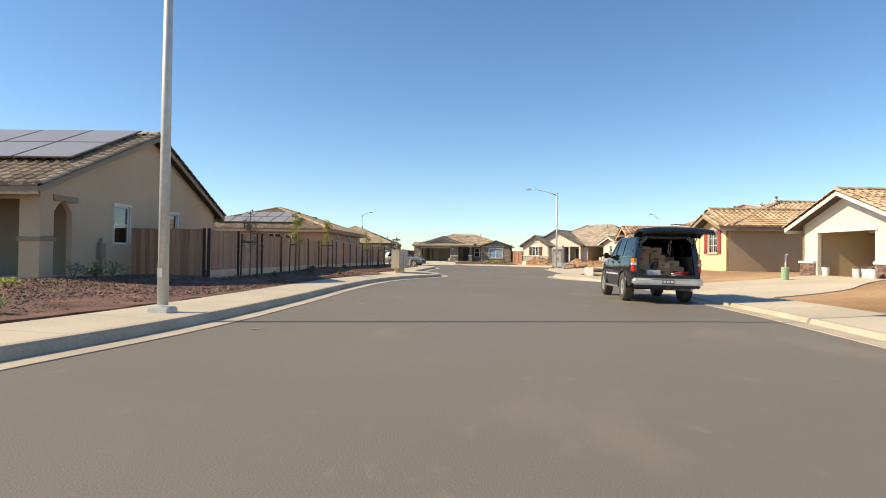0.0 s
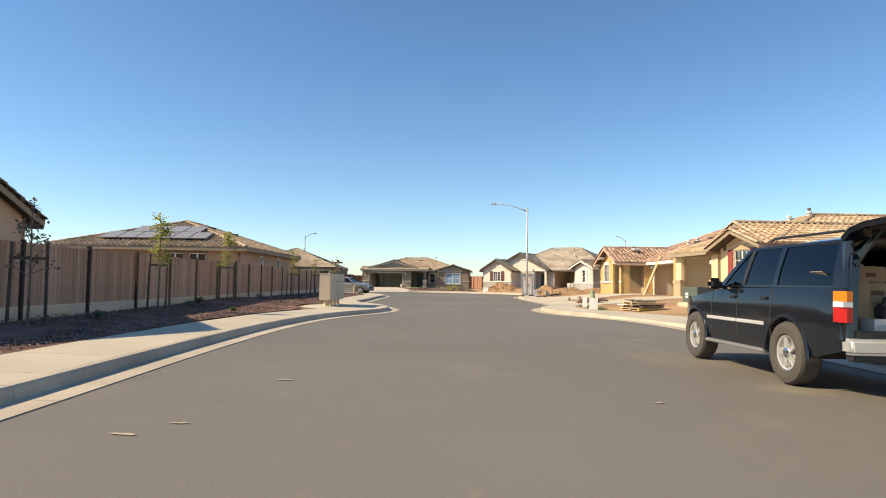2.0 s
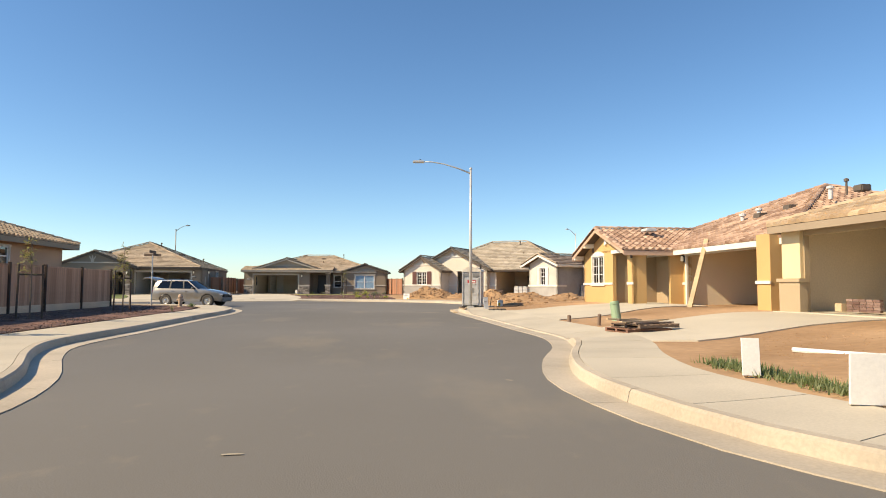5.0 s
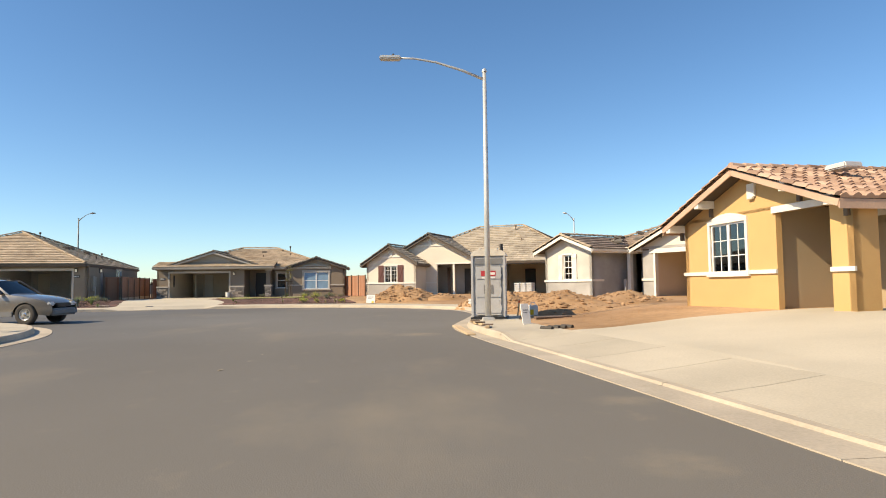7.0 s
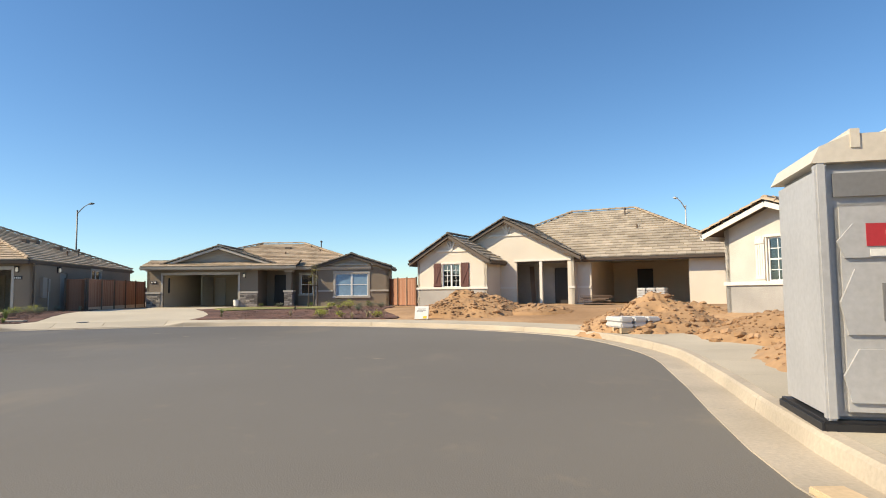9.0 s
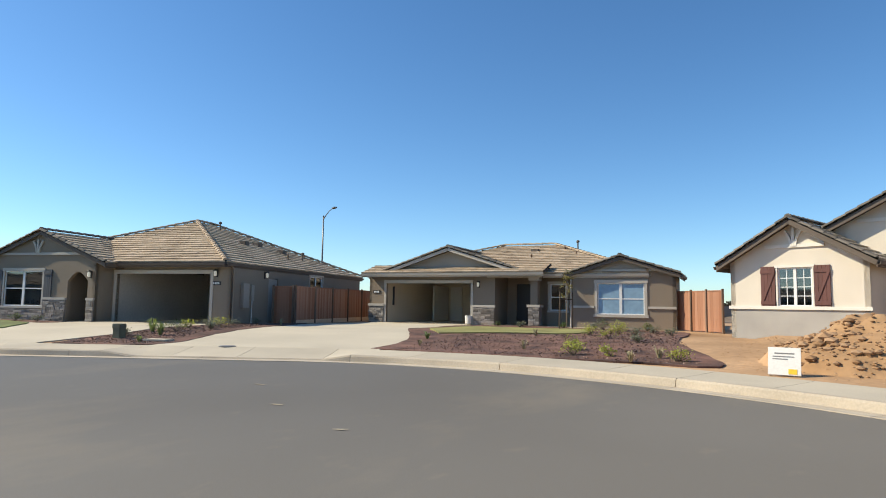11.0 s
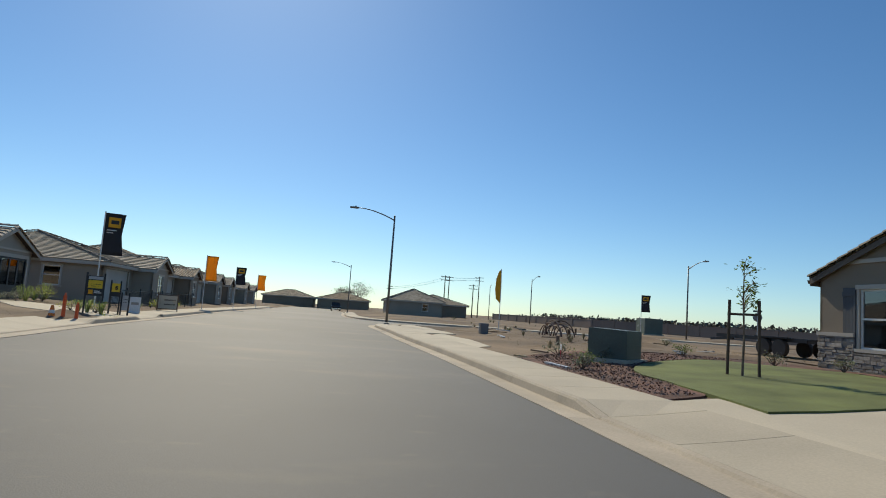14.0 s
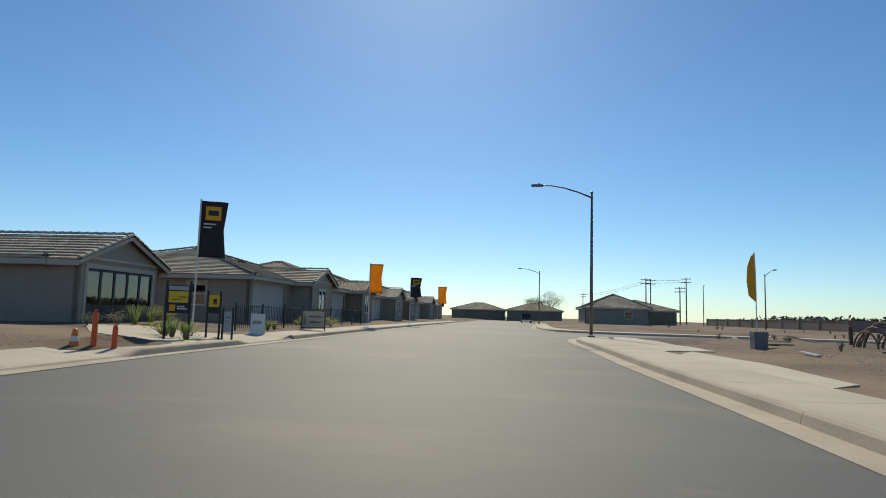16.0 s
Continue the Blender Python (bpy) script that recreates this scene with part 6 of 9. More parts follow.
    part("hasp", box(B(), -0.04, 0.04, -d / 2 - 0.035, -d / 2, h * 0.45, h * 0.6), "iron", body)
    part("warning_label", box(B(), -w * 0.3, -w * 0.3 + 0.18, -d / 2 - 0.006, -d / 2, h * 0.5, h * 0.5 + 0.2), "white", body, "small pale label")
    return o


transformer(9.25, 35.6, -72, 0.95, 0.85, 0.62)
transformer(-30.55, 81.25, -38, 1.1, 1.0, 0.74)
transformer(-83, 102, 0, 2.6, 2.0, 1.7)
transformer(-66, 84.5, 20, 1.2, 1.1, 0.5)


def toilet():
    o = thing("portable_toilet", pose(3.93, 63.8, 0.1, 0, 0, -14), "grey plastic portable toilet with a cream roof", "portable toilet")
    w, h = 0.5, 1.95
    part("skid", bevel_all(box(B(), -w - 0.05, w + 0.05, -w - 0.05, w + 0.05, -0.02, 0.12), 0.02), "black", o)
    bm = bevel_all(box(B(), -w, w, -w, w, 0.1, h), 0.05)
    part("cabin", bm, "grey_plastic", o)
    door = part("door", bevel_all(box(B(), -w + 0.1, w - 0.1, -w - 0.04, -w + 0.01, 0.16, h - 0.3), 0.03), "grey_plastic", o)
    for z0, z1 in ((0.25, 0.62), (0.72, 1.18), (1.26, 1.5)):
        bm = B()
        prism(bm, [(-0.36, z0), (0.36, z0), (0.4, (z0 + z1) / 2), (0.3, z1), (-0.3, z1), (-0.4, (z0 + z1) / 2)], "y", -w - 0.06, -w - 0.03)
        part("door_panel", bevel_all(bm, 0.015), "grey_plastic", door)
    part("door_recess", box(B(), -0.14, 0.14, -w - 0.07, -w - 0.055, 0.82, 1.08), "cladding", door)
    part("red_label", box(B(), -0.22, 0.22, -w - 0.066, -w - 0.036, 1.34, 1.5), "red", door, "red and white label with plain bars")
    part("label_bar", box(B(), -0.1, 0.2, -w - 0.071, -w - 0.066, 1.38, 1.45), "white", door)
    part("label_bar", box(B(), -0.2, 0.2, -w - 0.066, -w - 0.036, 1.27, 1.32), "white", door)
    for x in (-w - 0.02, w - 0.06):
        part("door_post", bevel_all(box(B(), x, x + 0.08, -w - 0.05, -w + 0.03, 0.12, h), 0.015), "grey_plastic", o)
    bm = B()
    for x in (-0.4, 0.05):
        box(bm, x, x + 0.36, -w - 0.03, -w - 0.01, h - 0.25, h - 0.08)
    part("vent_screen", bm, "cladding", o)
    bm = B()
    prism(bm, [(-w - 0.04, h), (w + 0.04, h), (w - 0.02, h + 0.12), (w - 0.22, h + 0.2), (-w + 0.22, h + 0.2), (-w + 0.02, h + 0.12)], "y", -w - 0.04, w + 0.04)
    roof = part("roof", bevel_all(bm, 0.03), "beige_plastic", o, "cream translucent roof with ribs")
    for x in (-0.25, 0.0, 0.25):
        part("roof_rib", box(B(), x - 0.03, x + 0.03, -w - 0.05, w + 0.02, h + 0.1, h + 0.235), "beige_plastic", roof)
    part("vent_pipe", tube(B(), [(0.35, 0.35, h), (0.35, 0.35, h + 0.4)], 0.05, 8), "black", o)


toilet()


# ---- vehicles: local y forward, origin on the ground between the rear wheels ----
def wheel(o, x, y, r, w, side, name="wheel"):
    m = Matrix.Translation((x, y, r)) @ Euler((0, radians(90 * side), 0)).to_matrix().to_4x4()
    hub = part(name, lathe(B(), [(r * 0.3, -w / 2 + 0.02), (r * 0.56, -w / 2 + 0.02), (r * 0.56, w / 2 - 0.02), (r * 0.5, w / 2 - 0.03), (r * 0.46, w / 2 - 0.08), (r * 0.15, w / 2 - 0.09)], 24, m), "alloy", o)
    part("tyre", lathe(B(), [(r * 0.55, -w / 2), (r * 0.92, -w / 2), (r, -w / 2 + 0.04), (r, w / 2 - 0.04), (r * 0.95, w / 2 - 0.006), (r * 0.82, w / 2 + 0.004), (r * 0.62, w / 2), (r * 0.565, w / 2 - 0.02), (r * 0.562, -w / 2 + 0.03), (r * 0.3, -w / 2 + 0.01)], 32, m), "rubber", hub)
    for k in range(5):
        t = k * math.pi * 0.4 + 0.3
        bm = B()
        bar(bm, m @ Vector((0.05 * math.cos(t), 0.05 * math.sin(t), w / 2 - 0.045)), m @ Vector((r * 0.52 * math.cos(t), r * 0.52 * math.sin(t), w / 2 - 0.05)), 0.075, 0.03, m.to_3x3() @ Vector((0, 0, 1)))
        part("spoke", bevel_all(bm, 0.008), "alloy", hub)
    part("hub_cap", lathe(B(), [(0.06, w / 2 - 0.05), (0.06, w / 2 - 0.015), (0.035, w / 2 - 0.005)], 12, m), "chrome", hub)
    return hub


def crisp(ob, deg=38):
    ob.data.polygons.foreach_set("use_smooth", [True] * len(ob.data.polygons))
    ob.data.set_sharp_from_angle(angle=radians(deg))
    return ob


def loft(rows, closed=False):
    """Skin over rows of points."""
    bm = B()
    vs = [[bm.verts.new(p) for p in row] for row in rows]
    for a_, b_ in zip(vs, vs[1:]):
        n = len(a_)
        for k in range(n if closed else n - 1):
            bm.faces.new((a_[k], a_[(k + 1) % n], b_[(k + 1) % n], b_[k]))
    return bm


def thick(bm, t):
    bmesh.ops.recalc_face_normals(bm, faces=bm.faces[:])
    bmesh.ops.solidify(bm, geom=bm.faces[:], thickness=t)
    return bm


def sliced(bm, axis, cuts):
    for c in cuts:
        n = Vector((axis == "x", axis == "y", axis == "z"))
        bmesh.ops.bisect_plane(bm, geom=bm.verts[:] + bm.edges[:] + bm.faces[:], plane_co=n * c, plane_no=n)
    return bm


def suv():
    o = thing("suv", pose(5.60, 18.0, 0.0, 0, 0.6, 5.5), "black sport utility vehicle parked with its tailgate raised", "car")
    P, W, wb, r = "paint_dark", 0.875, 2.66, 0.375

    def flank(y, z):
        """Half width of the body at a place on its side."""
        return W - 0.06 * max(0.0, (z - 0.8) / 0.4) ** 2 - 0.05 * max(0.0, (0.62 - z) / 0.3) ** 2 - 0.14 * max(0.0, (y - 2.4) / 0.9) ** 2.4 - 0.05 * max(0.0, (-0.6 - y) / 0.45) ** 2

    for sgn in (-1, 1):
        arcs = []
        for yc in (0, wb):
            arcs += [(yc - 0.44 * math.cos(t * math.pi / 14), 0.36 + 0.44 * math.sin(t * math.pi / 14)) for t in range(15)]
        outl = [(-1.03, 0.5), *arcs, (wb + 0.58, 0.36), (wb + 0.64, 0.48), (wb + 0.62, 0.76), (wb + 0.5, 0.9), (wb + 0.25, 0.98), (1.75, 1.13), (1.2, 1.15), (-1.0, 1.17), (-1.04, 0.9)]
        bm = B()
        prism(bm, outl, "x", 0.80, 0.86)
        sliced(bm, "z", (0.45, 0.55, 0.65, 0.75, 0.85, 0.95, 1.05, 1.12))
        sliced(bm, "y", (-0.8, -0.6, 1.3, 2.3, 2.5, 2.75, 2.9, 3.05, 3.18))
        for v in bm.verts:
            v.co.x = sgn * (flank(v.co.y, v.co.z) - (0.05 if v.co.x < 0.83 else 0))
        side = crisp(part("body_side", bm, P, o))
        for y0, y1 in ((0.47, 1.2), (1.22, 2.16)):
            x = flank(1, 0.7)
            part("side_moulding", bevel_all(box(B(), min(sgn * x, sgn * (x + 0.018)), max(sgn * x, sgn * (x + 0.018)), y0, y1, 0.672, 0.722), 0.008), "grey_plastic", side, "grey side moulding")
        for yc in (0, wb):
            arc = lambda rr, x_: [(sgn * x_(yc - rr * math.cos(t * math.pi / 16)), yc - rr * math.cos(t * math.pi / 16), 0.36 + rr * math.sin(t * math.pi / 16)) for t in range(17)]
            fl = thick(loft([arc(0.43, lambda y: flank(y, 0.7) - 0.03), arc(0.44, lambda y: flank(y, 0.7) + 0.012), arc(0.475, lambda y: flank(y, 0.7) + 0.014), arc(0.49, lambda y: flank(y, 0.7) - 0.004)]), 0.006)
            crisp(part("wheel_lip", fl, P, side))
            liner = thick(loft([arc(0.44, lambda y: flank(y, 0.7) - 0.04), arc(0.44, lambda y: 0.45)]), 0.006)
            part("arch_liner", liner, "black", side)
        part("running_board", bevel_all(box(B(), min(sgn * 0.74, sgn * 0.9), max(sgn * 0.74, sgn * 0.9), 0.45, wb - 0.45, 0.32, 0.37), 0.015), "cladding", o)
        part("sill", box(B(), min(sgn * 0.7, sgn * 0.81), max(sgn * 0.7, sgn * 0.81), 0.4, wb - 0.4, 0.36, 0.5), "black", o)

        def up(y, t):
            """A point on the glasshouse side, t from belt to roof edge."""
            return Vector((sgn * (flank(min(y, 2.0), 1.15) - 0.145 * t ** 1.35), y, 1.16 + 0.54 * t))

        def panel(name, y0, y1, y2, y3, material, t0=0.0, t1=1.0, inset=0.0, th=0.035):
            rows = []
            for k in range(6):
                t = t0 + (t1 - t0) * k / 5
                row = [up((y0 + (y2 - y0) * t) * (1 - s) + (y1 + (y3 - y1) * t) * s, t) - Vector((sgn * inset, 0, 0)) for s in (0, 0.5, 1)]
                rows.append(row)
            return crisp(part(name, thick(loft(rows), th), material, o))

        panel("quarter_pillar", -1.02, -0.84, -0.94, -0.76, P)
        panel("rear_pillar", 0.26, 0.36, 0.24, 0.34, P)
        panel("centre_pillar", 1.08, 1.17, 1.0, 1.09, "black")
        panel("windscreen_pillar", 1.72, 1.86, 1.06, 1.16, P)
        panel("window_sill_trim", -0.9, 1.8, -0.88, 1.77, P, 0.0, 0.05)
        panel("roof_side", -0.9, 1.72, -0.9, 1.12, P, 0.93, 1.0)
        for nm, y0, y1, y2, y3 in (("quarter_window", -0.84, 0.26, -0.77, 0.24), ("rear_door_window", 0.36, 1.08, 0.34, 1.0), ("front_door_window", 1.17, 1.72, 1.09, 1.07)):
            panel(nm, y0, y1, y2, y3, "car_glass", 0.04, 0.95, 0.012, 0.006)
        part("roof_rail", tube(B(), [(sgn * 0.6, -0.8, 1.76), (sgn * 0.6, -0.7, 1.8), (sgn * 0.6, 0.7, 1.81), (sgn * 0.6, 0.8, 1.78)], 0.016, 6), "black", o)
        for y in (0.5, 1.34):
            x = flank(1, 1.02)
            part("door_handle", bevel_all(box(B(), min(sgn * x, sgn * (x + 0.028)), max(sgn * x, sgn * (x + 0.028)), y - 0.08, y + 0.08, 1.0, 1.045), 0.012), "black", side)
        for y in (0.33, 1.21, 2.02):
            bm = B()
            for k in range(6):
                z0 = 0.52 + k * 0.105
                bar(bm, (sgn * (flank(y, z0) + 0.001), y, z0), (sgn * (flank(y, z0 + 0.105) + 0.001), y, z0 + 0.105), 0.008, 0.006)
            part("door_seam", bm, "rubber", side)
        bm = bevel_all(box(B(), -0.12, 0.12, -0.055, 0.06, -0.085, 0.085), 0.054, 4)
        bmesh.ops.transform(bm, matrix=pose(sgn * 0.98, 1.66, 1.2, 0, 0, -12 * sgn), verts=bm.verts[:])
        mir = crisp(part("wing_mirror", bm, "black", o))
        part("mirror_arm", bar(B(), (sgn * 0.8, 1.7, 1.15), (sgn * 0.95, 1.67, 1.17), 0.08, 0.05), "black", mir)
        # rear corner with its lamp
        post = [[(sgn * (x_ - 0.14 * t ** 1.4), y_ + 0.09 * t, 0.62 + 1.1 * t) for x_, y_ in ((0.83, -0.92), (0.845, -1.0), (0.8, -1.06), (0.7, -1.05), (0.7, -0.95))] for t in (0, 0.15, 0.3, 0.45, 0.6, 0.75, 0.9, 1.0)]
        crisp(part("rear_corner", loft(post, True), P, o))
        lampz = lambda z0, z1: [[(sgn * x_, y_, z) for x_, y_ in ((0.80, -0.86), (0.856, -0.9), (0.85, -1.02), (0.82, -1.075), (0.755, -1.07), (0.755, -0.96))] for z in (z0, z0 + 0.01, z1 - 0.01, z1)]
        lamp = crisp(part("tail_lamp", thick(loft(lampz(0.8, 0.96), True), 0.004), "tail_red", o))
        part("reverse_lens", box(B(), min(sgn * 0.756, sgn * 0.858), max(sgn * 0.756, sgn * 0.858), -1.07, -0.9, 0.962, 1.02), "lens", lamp)
        crisp(part("turn_lens", thick(loft(lampz(1.022, 1.13), True), 0.004), "tail_amber", lamp))
        part("headlamp", bevel_all(box(B(), min(sgn * 0.46, sgn * 0.72), max(sgn * 0.46, sgn * 0.72), wb + 0.5, wb + 0.6, 0.68, 0.84), 0.03), "lens", o)
        part("inner_trim", box(B(), min(sgn * 0.71, sgn * 0.76), max(sgn * 0.71, sgn * 0.76), -0.92, 0.9, 0.66, 1.2), "upholstery", o)
        part("roof_gusset", bar(B(), (sgn * 0.68, -1.0, 1.5), (sgn * 0.5, -0.98, 1.68), 0.1, 0.08), P, o)
    cross = lambda y, dz: [(x, y, 1.775 + dz - 0.1 * (abs(x) / 0.69) ** 3) for x in (-0.69, -0.6, -0.4, 0, 0.4, 0.6, 0.69)]
    crisp(part("roof", thick(loft([cross(-1.0, -0.035), cross(-0.7, -0.005), cross(0.0, 0.0), cross(0.7, -0.02), cross(1.1, -0.075)]), 0.035), P, o))
    hood = lambda y, z: [(x * (flank(y, 0.9) - 0.03), y, z - 0.05 * abs(x) ** 4) for x in (-1, -0.85, -0.5, 0, 0.5, 0.85, 1)]
    crisp(part("bonnet", thick(loft([hood(1.72, 1.17), hood(2.2, 1.13), hood(2.7, 1.06), hood(2.95, 1.0), hood(3.12, 0.93), hood(3.26, 0.8)]), 0.03), P, o))
    part("grille", bevel_all(box(B(), -0.45, 0.45, wb + 0.5, wb + 0.6, 0.6, 0.84), 0.02), "black", o)
    part("front_bumper", bevel_all(box(B(), -0.74, 0.74, wb + 0.5, wb + 0.68, 0.38, 0.58), 0.05), "cladding", o)
    bm = thick(loft([[(x * 0.78, 1.78 - 0.05 * x * x, 1.15) for x in (-1, -0.5, 0, 0.5, 1)], [(x * 0.64, 1.1 - 0.04 * x * x, 1.68) for x in (-1, -0.5, 0, 0.5, 1)]]), 0.006)
    part("windscreen", bm, "car_glass", o)
    part("floor_pan", box(B(), -0.68, 0.68, -1.0, wb + 0.3, 0.42, 0.6), "black", o)
    part("load_floor", box(B(), -0.72, 0.72, -1.0, 0.9, 0.60, 0.68), "upholstery", o)
    part("sill_plate", bevel_all(box(B(), -0.72, 0.72, -1.08, -0.98, 0.6, 0.72), 0.015), "black", o)
    part("headliner", box(B(), -0.62, 0.62, -0.9, 1.0, 1.66, 1.69), "upholstery", o)
    part("seat_back", bevel_all(box(B(), -0.66, 0.66, 0.85, 1.0, 0.68, 1.3), 0.05), "upholstery", o)
    for x in (-0.38, 0.38):
        part("front_seat", bevel_all(box(B(), x - 0.22, x + 0.22, 1.3, 1.48, 0.6, 1.4), 0.06), "upholstery", o)
    b = part("rear_bumper", bevel_all(box(B(), -0.86, 0.86, -1.2, -1.02, 0.475, 0.64), 0.035, 3), "alloy", o, "bright rear bumper with a dark step")
    crisp(b)
    part("bumper_step", box(B(), -0.45, 0.45, -1.195, -1.03, 0.641, 0.655), "black", b)
    part("bumper_valance", bevel_all(box(B(), -0.8, 0.8, -1.16, -1.0, 0.4, 0.48), 0.02), "black", b)
    part("plate", box(B(), -0.15, 0.15, -1.212, -1.2, 0.5, 0.62), "cladding", b, "plain grey plate with bars")
    for k in range(3):
        part("plate_bar", box(B(), -0.12 + k * 0.09, -0.06 + k * 0.09, -1.216, -1.212, 0.54, 0.585), "white", b)
    part("tow_hitch", bevel_all(box(B(), -0.05, 0.05, -1.27, -0.9, 0.36, 0.43), 0.01), "iron", o)
    # raised tailgate, curving over
    prof = [(-0.98, 1.75), (-1.1, 1.84), (-1.35, 1.89), (-1.7, 1.905), (-1.92, 1.88), (-2.02, 1.80)]
    gate = [[(x, y, z - 0.05 * abs(x / 0.82) ** 3) for x in (-0.82, -0.74, -0.4, 0, 0.4, 0.74, 0.82)] for y, z in prof]
    g = crisp(part("tailgate", thick(loft(gate), 0.06), P, o, "raised tailgate seen from below"))
    for x0, x1, y0, y1 in ((-0.76, -0.62, -1.85, -1.1), (0.62, 0.76, -1.85, -1.1), (-0.62, 0.62, -1.22, -1.1), (-0.62, 0.62, -1.88, -1.7)):
        part("gate_inner_frame", bevel_all(box(B(), x0, x1, y0, y1, 1.77, 1.83), 0.02), "black", g)
    part("gate_glass", box(B(), -0.62, 0.62, -1.7, -1.22, 1.81, 1.818), "car_glass", g)
    part("rear_wiper", tube(B(), [(-0.1, -1.68, 1.95), (0.05, -1.5, 1.975), (0.42, -1.46, 1.965)], 0.012, 6), "black", g)
    for sgn in (-1, 1):
        part("gas_strut", tube(B(), [(sgn * 0.66, -1.0, 1.4), (sgn * 0.64, -1.4, 1.8)], 0.012, 6), "iron", g)
    for x, y in ((-W + 0.12, 0), (W - 0.12, 0), (-W + 0.12, wb), (W - 0.12, wb)):
        wheel(o, x, y, r, 0.25, 1 if x > 0 else -1)
    part("rear_axle", tube(B(), [(-0.7, 0, 0.36), (0.7, 0, 0.36)], 0.05, 8), "iron", o)
    part("spare_wheel_well", lathe(B(), [(0.3, 0.34), (0.32, 0.5)], 14, Matrix.Translation((0, -0.6, 0))), "rubber", o)
    part("exhaust_pipe", tube(B(), [(0.5, -0.2, 0.35), (0.62, -1.05, 0.36)], 0.035, 8), "galv", o)
    bpy.context.view_layer.update()
    return o.matrix_world.copy()


suv_m = suv()
crates = ((-0.5, -0.55, 0.682, 0.4, 0.4, 0.3), (-0.52, -0.55, 0.985, 0.38, 0.36, 0.28), (-0.46, -0.45, 1.27, 0.3, 0.3, 0.17), (-0.06, -0.4, 0.682, 0.42, 0.4, 0.33), (-0.1, -0.38, 1.015, 0.38, 0.36, 0.22), (-0.12, -0.36, 1.24, 0.28, 0.26, 0.18),
          (0.02, -0.66, 0.682, 0.3, 0.12, 0.22), (0.36, -0.45, 0.682, 0.36, 0.4, 0.25), (0.3, -0.5, 0.935, 0.3, 0.28, 0.15), (0.0, -0.72, 0.905, 0.27, 0.24, 0.14), (-0.28, 0.05, 0.682, 0.5, 0.4, 0.66), (0.25, 0.05, 0.682, 0.45, 0.4, 0.5))
for k, (x, y, z, w, d, h) in enumerate(crates):
    o = thing("cardboard_box", suv_m @ pose(x, y, z, 0, 0, R.uniform(-14, 14)), "brown cardboard box in a car's load bay", "box", "boxes in the load bay")
    part("carton", bevel_all(box(B(), -w / 2, w / 2, -d / 2, d / 2, 0, h), 0.008), "cardboard", o)
    if k % 3 == 1:
        bm = B()
        bar(bm, (-w / 2, 0, h), (-w / 2 - 0.1, 0, h + 0.08), d, 0.006)
        part("flap", bm, "cardboard", o)
    part("tape", box(B(), -0.03, 0.03, -d / 2 - 0.002, d / 2 + 0.002, h, h + 0.002), "drywall", o)
    part("printed_bar", box(B(), -w * 0.3, w * 0.1, -d / 2 - 0.003, -d / 2, h * 0.35, h * 0.6), "lumber_dark", o)
o = thing("white_carton", suv_m @ pose(-0.3, -0.86, 0.682, 0, 0, 4), "low white printed carton in a car's load bay", "box", "boxes in the load bay")
part("carton", bevel_all(box(B(), -0.17, 0.17, -0.1, 0.1, 0, 0.16), 0.006), "plastic_wrap", o)
part("printed_bar", box(B(), -0.13, 0.1, -0.103, -0.1, 0.05, 0.1), "grey_plastic", o)
o = thing("power_tool", suv_m @ pose(-0.27, -0.82, 0.843, 0, 0, 20), "black power tool lying on a white carton", "tool")
part("tool_body", bevel_all(box(B(), -0.07, 0.07, -0.06, 0.06, 0, 0.16), 0.03), "black", o)
part("tool_handle", tube(B(), [(0, 0, 0.14), (0.05, 0, 0.22), (0.12, 0, 0.2)], 0.02, 6), "black", o)
o = thing("cable_coil", suv_m @ pose(0.42, -0.84, 0.682), "tangled red and pale cables in a load bay", "cables")
part("red_cable", tube(B(), [(0.2 * math.cos(t * 0.9), 0.1 * math.sin(t * 0.9), 0.01 + 0.008 * t) for t in range(16)], 0.015, 6), "red", o)
part("pale_cable", tube(B(), [(-0.1 + 0.16 * math.cos(t * 0.8), 0.08 * math.sin(t), 0.01 + 0.006 * t) for t in range(14)], 0.013, 6), "white", o)


def crossover():
    o = thing("crossover_car", pose(-14.05, 68.75, 0.0, 0, 0, -98), "silver crossover car parked with its rear hatch open", "car")
    P, W, wb, r = "paint_silver", 0.9, 2.62, 0.36

    def flank(y, z):
        return W - 0.08 * max(0.0, (z - 0.75) / 0.35) ** 2 - 0.05 * max(0.0, (0.55 - z) / 0.25) ** 2 - 0.2 * max(0.0, (y - 2.2) / 1.25) ** 2.2 - 0.12 * max(0.0, (-0.35 - y) / 0.6) ** 2

    for sgn in (-1, 1):
        arcs = []
        for yc in (0, wb):
            arcs += [(yc - 0.41 * math.cos(t * math.pi / 12), 0.35 + 0.41 * math.sin(t * math.pi / 12)) for t in range(13)]
        outl = [(-0.86, 0.42), *arcs, (wb + 0.72, 0.3), (wb + 0.84, 0.42), (wb + 0.82, 0.66), (wb + 0.6, 0.84), (wb - 0.1, 0.98), (1.9, 1.04), (-0.7, 1.08), (-0.94, 0.95), (-0.95, 0.6)]
        bm = B()
        prism(bm, outl, "x", 0.8, 0.86)
        sliced(bm, "z", (0.4, 0.5, 0.6, 0.7, 0.8, 0.9, 1.0))
        sliced(bm, "y", (-0.75, -0.55, -0.35, 1.3, 2.2, 2.6, 2.9, 3.15, 3.3))
        for v in bm.verts:
            v.co.x = sgn * (flank(v.co.y, v.co.z) - (0.05 if v.co.x < 0.83 else 0))
        side = crisp(part("body_side", bm, P, o))
        x = flank(1, 0.45)
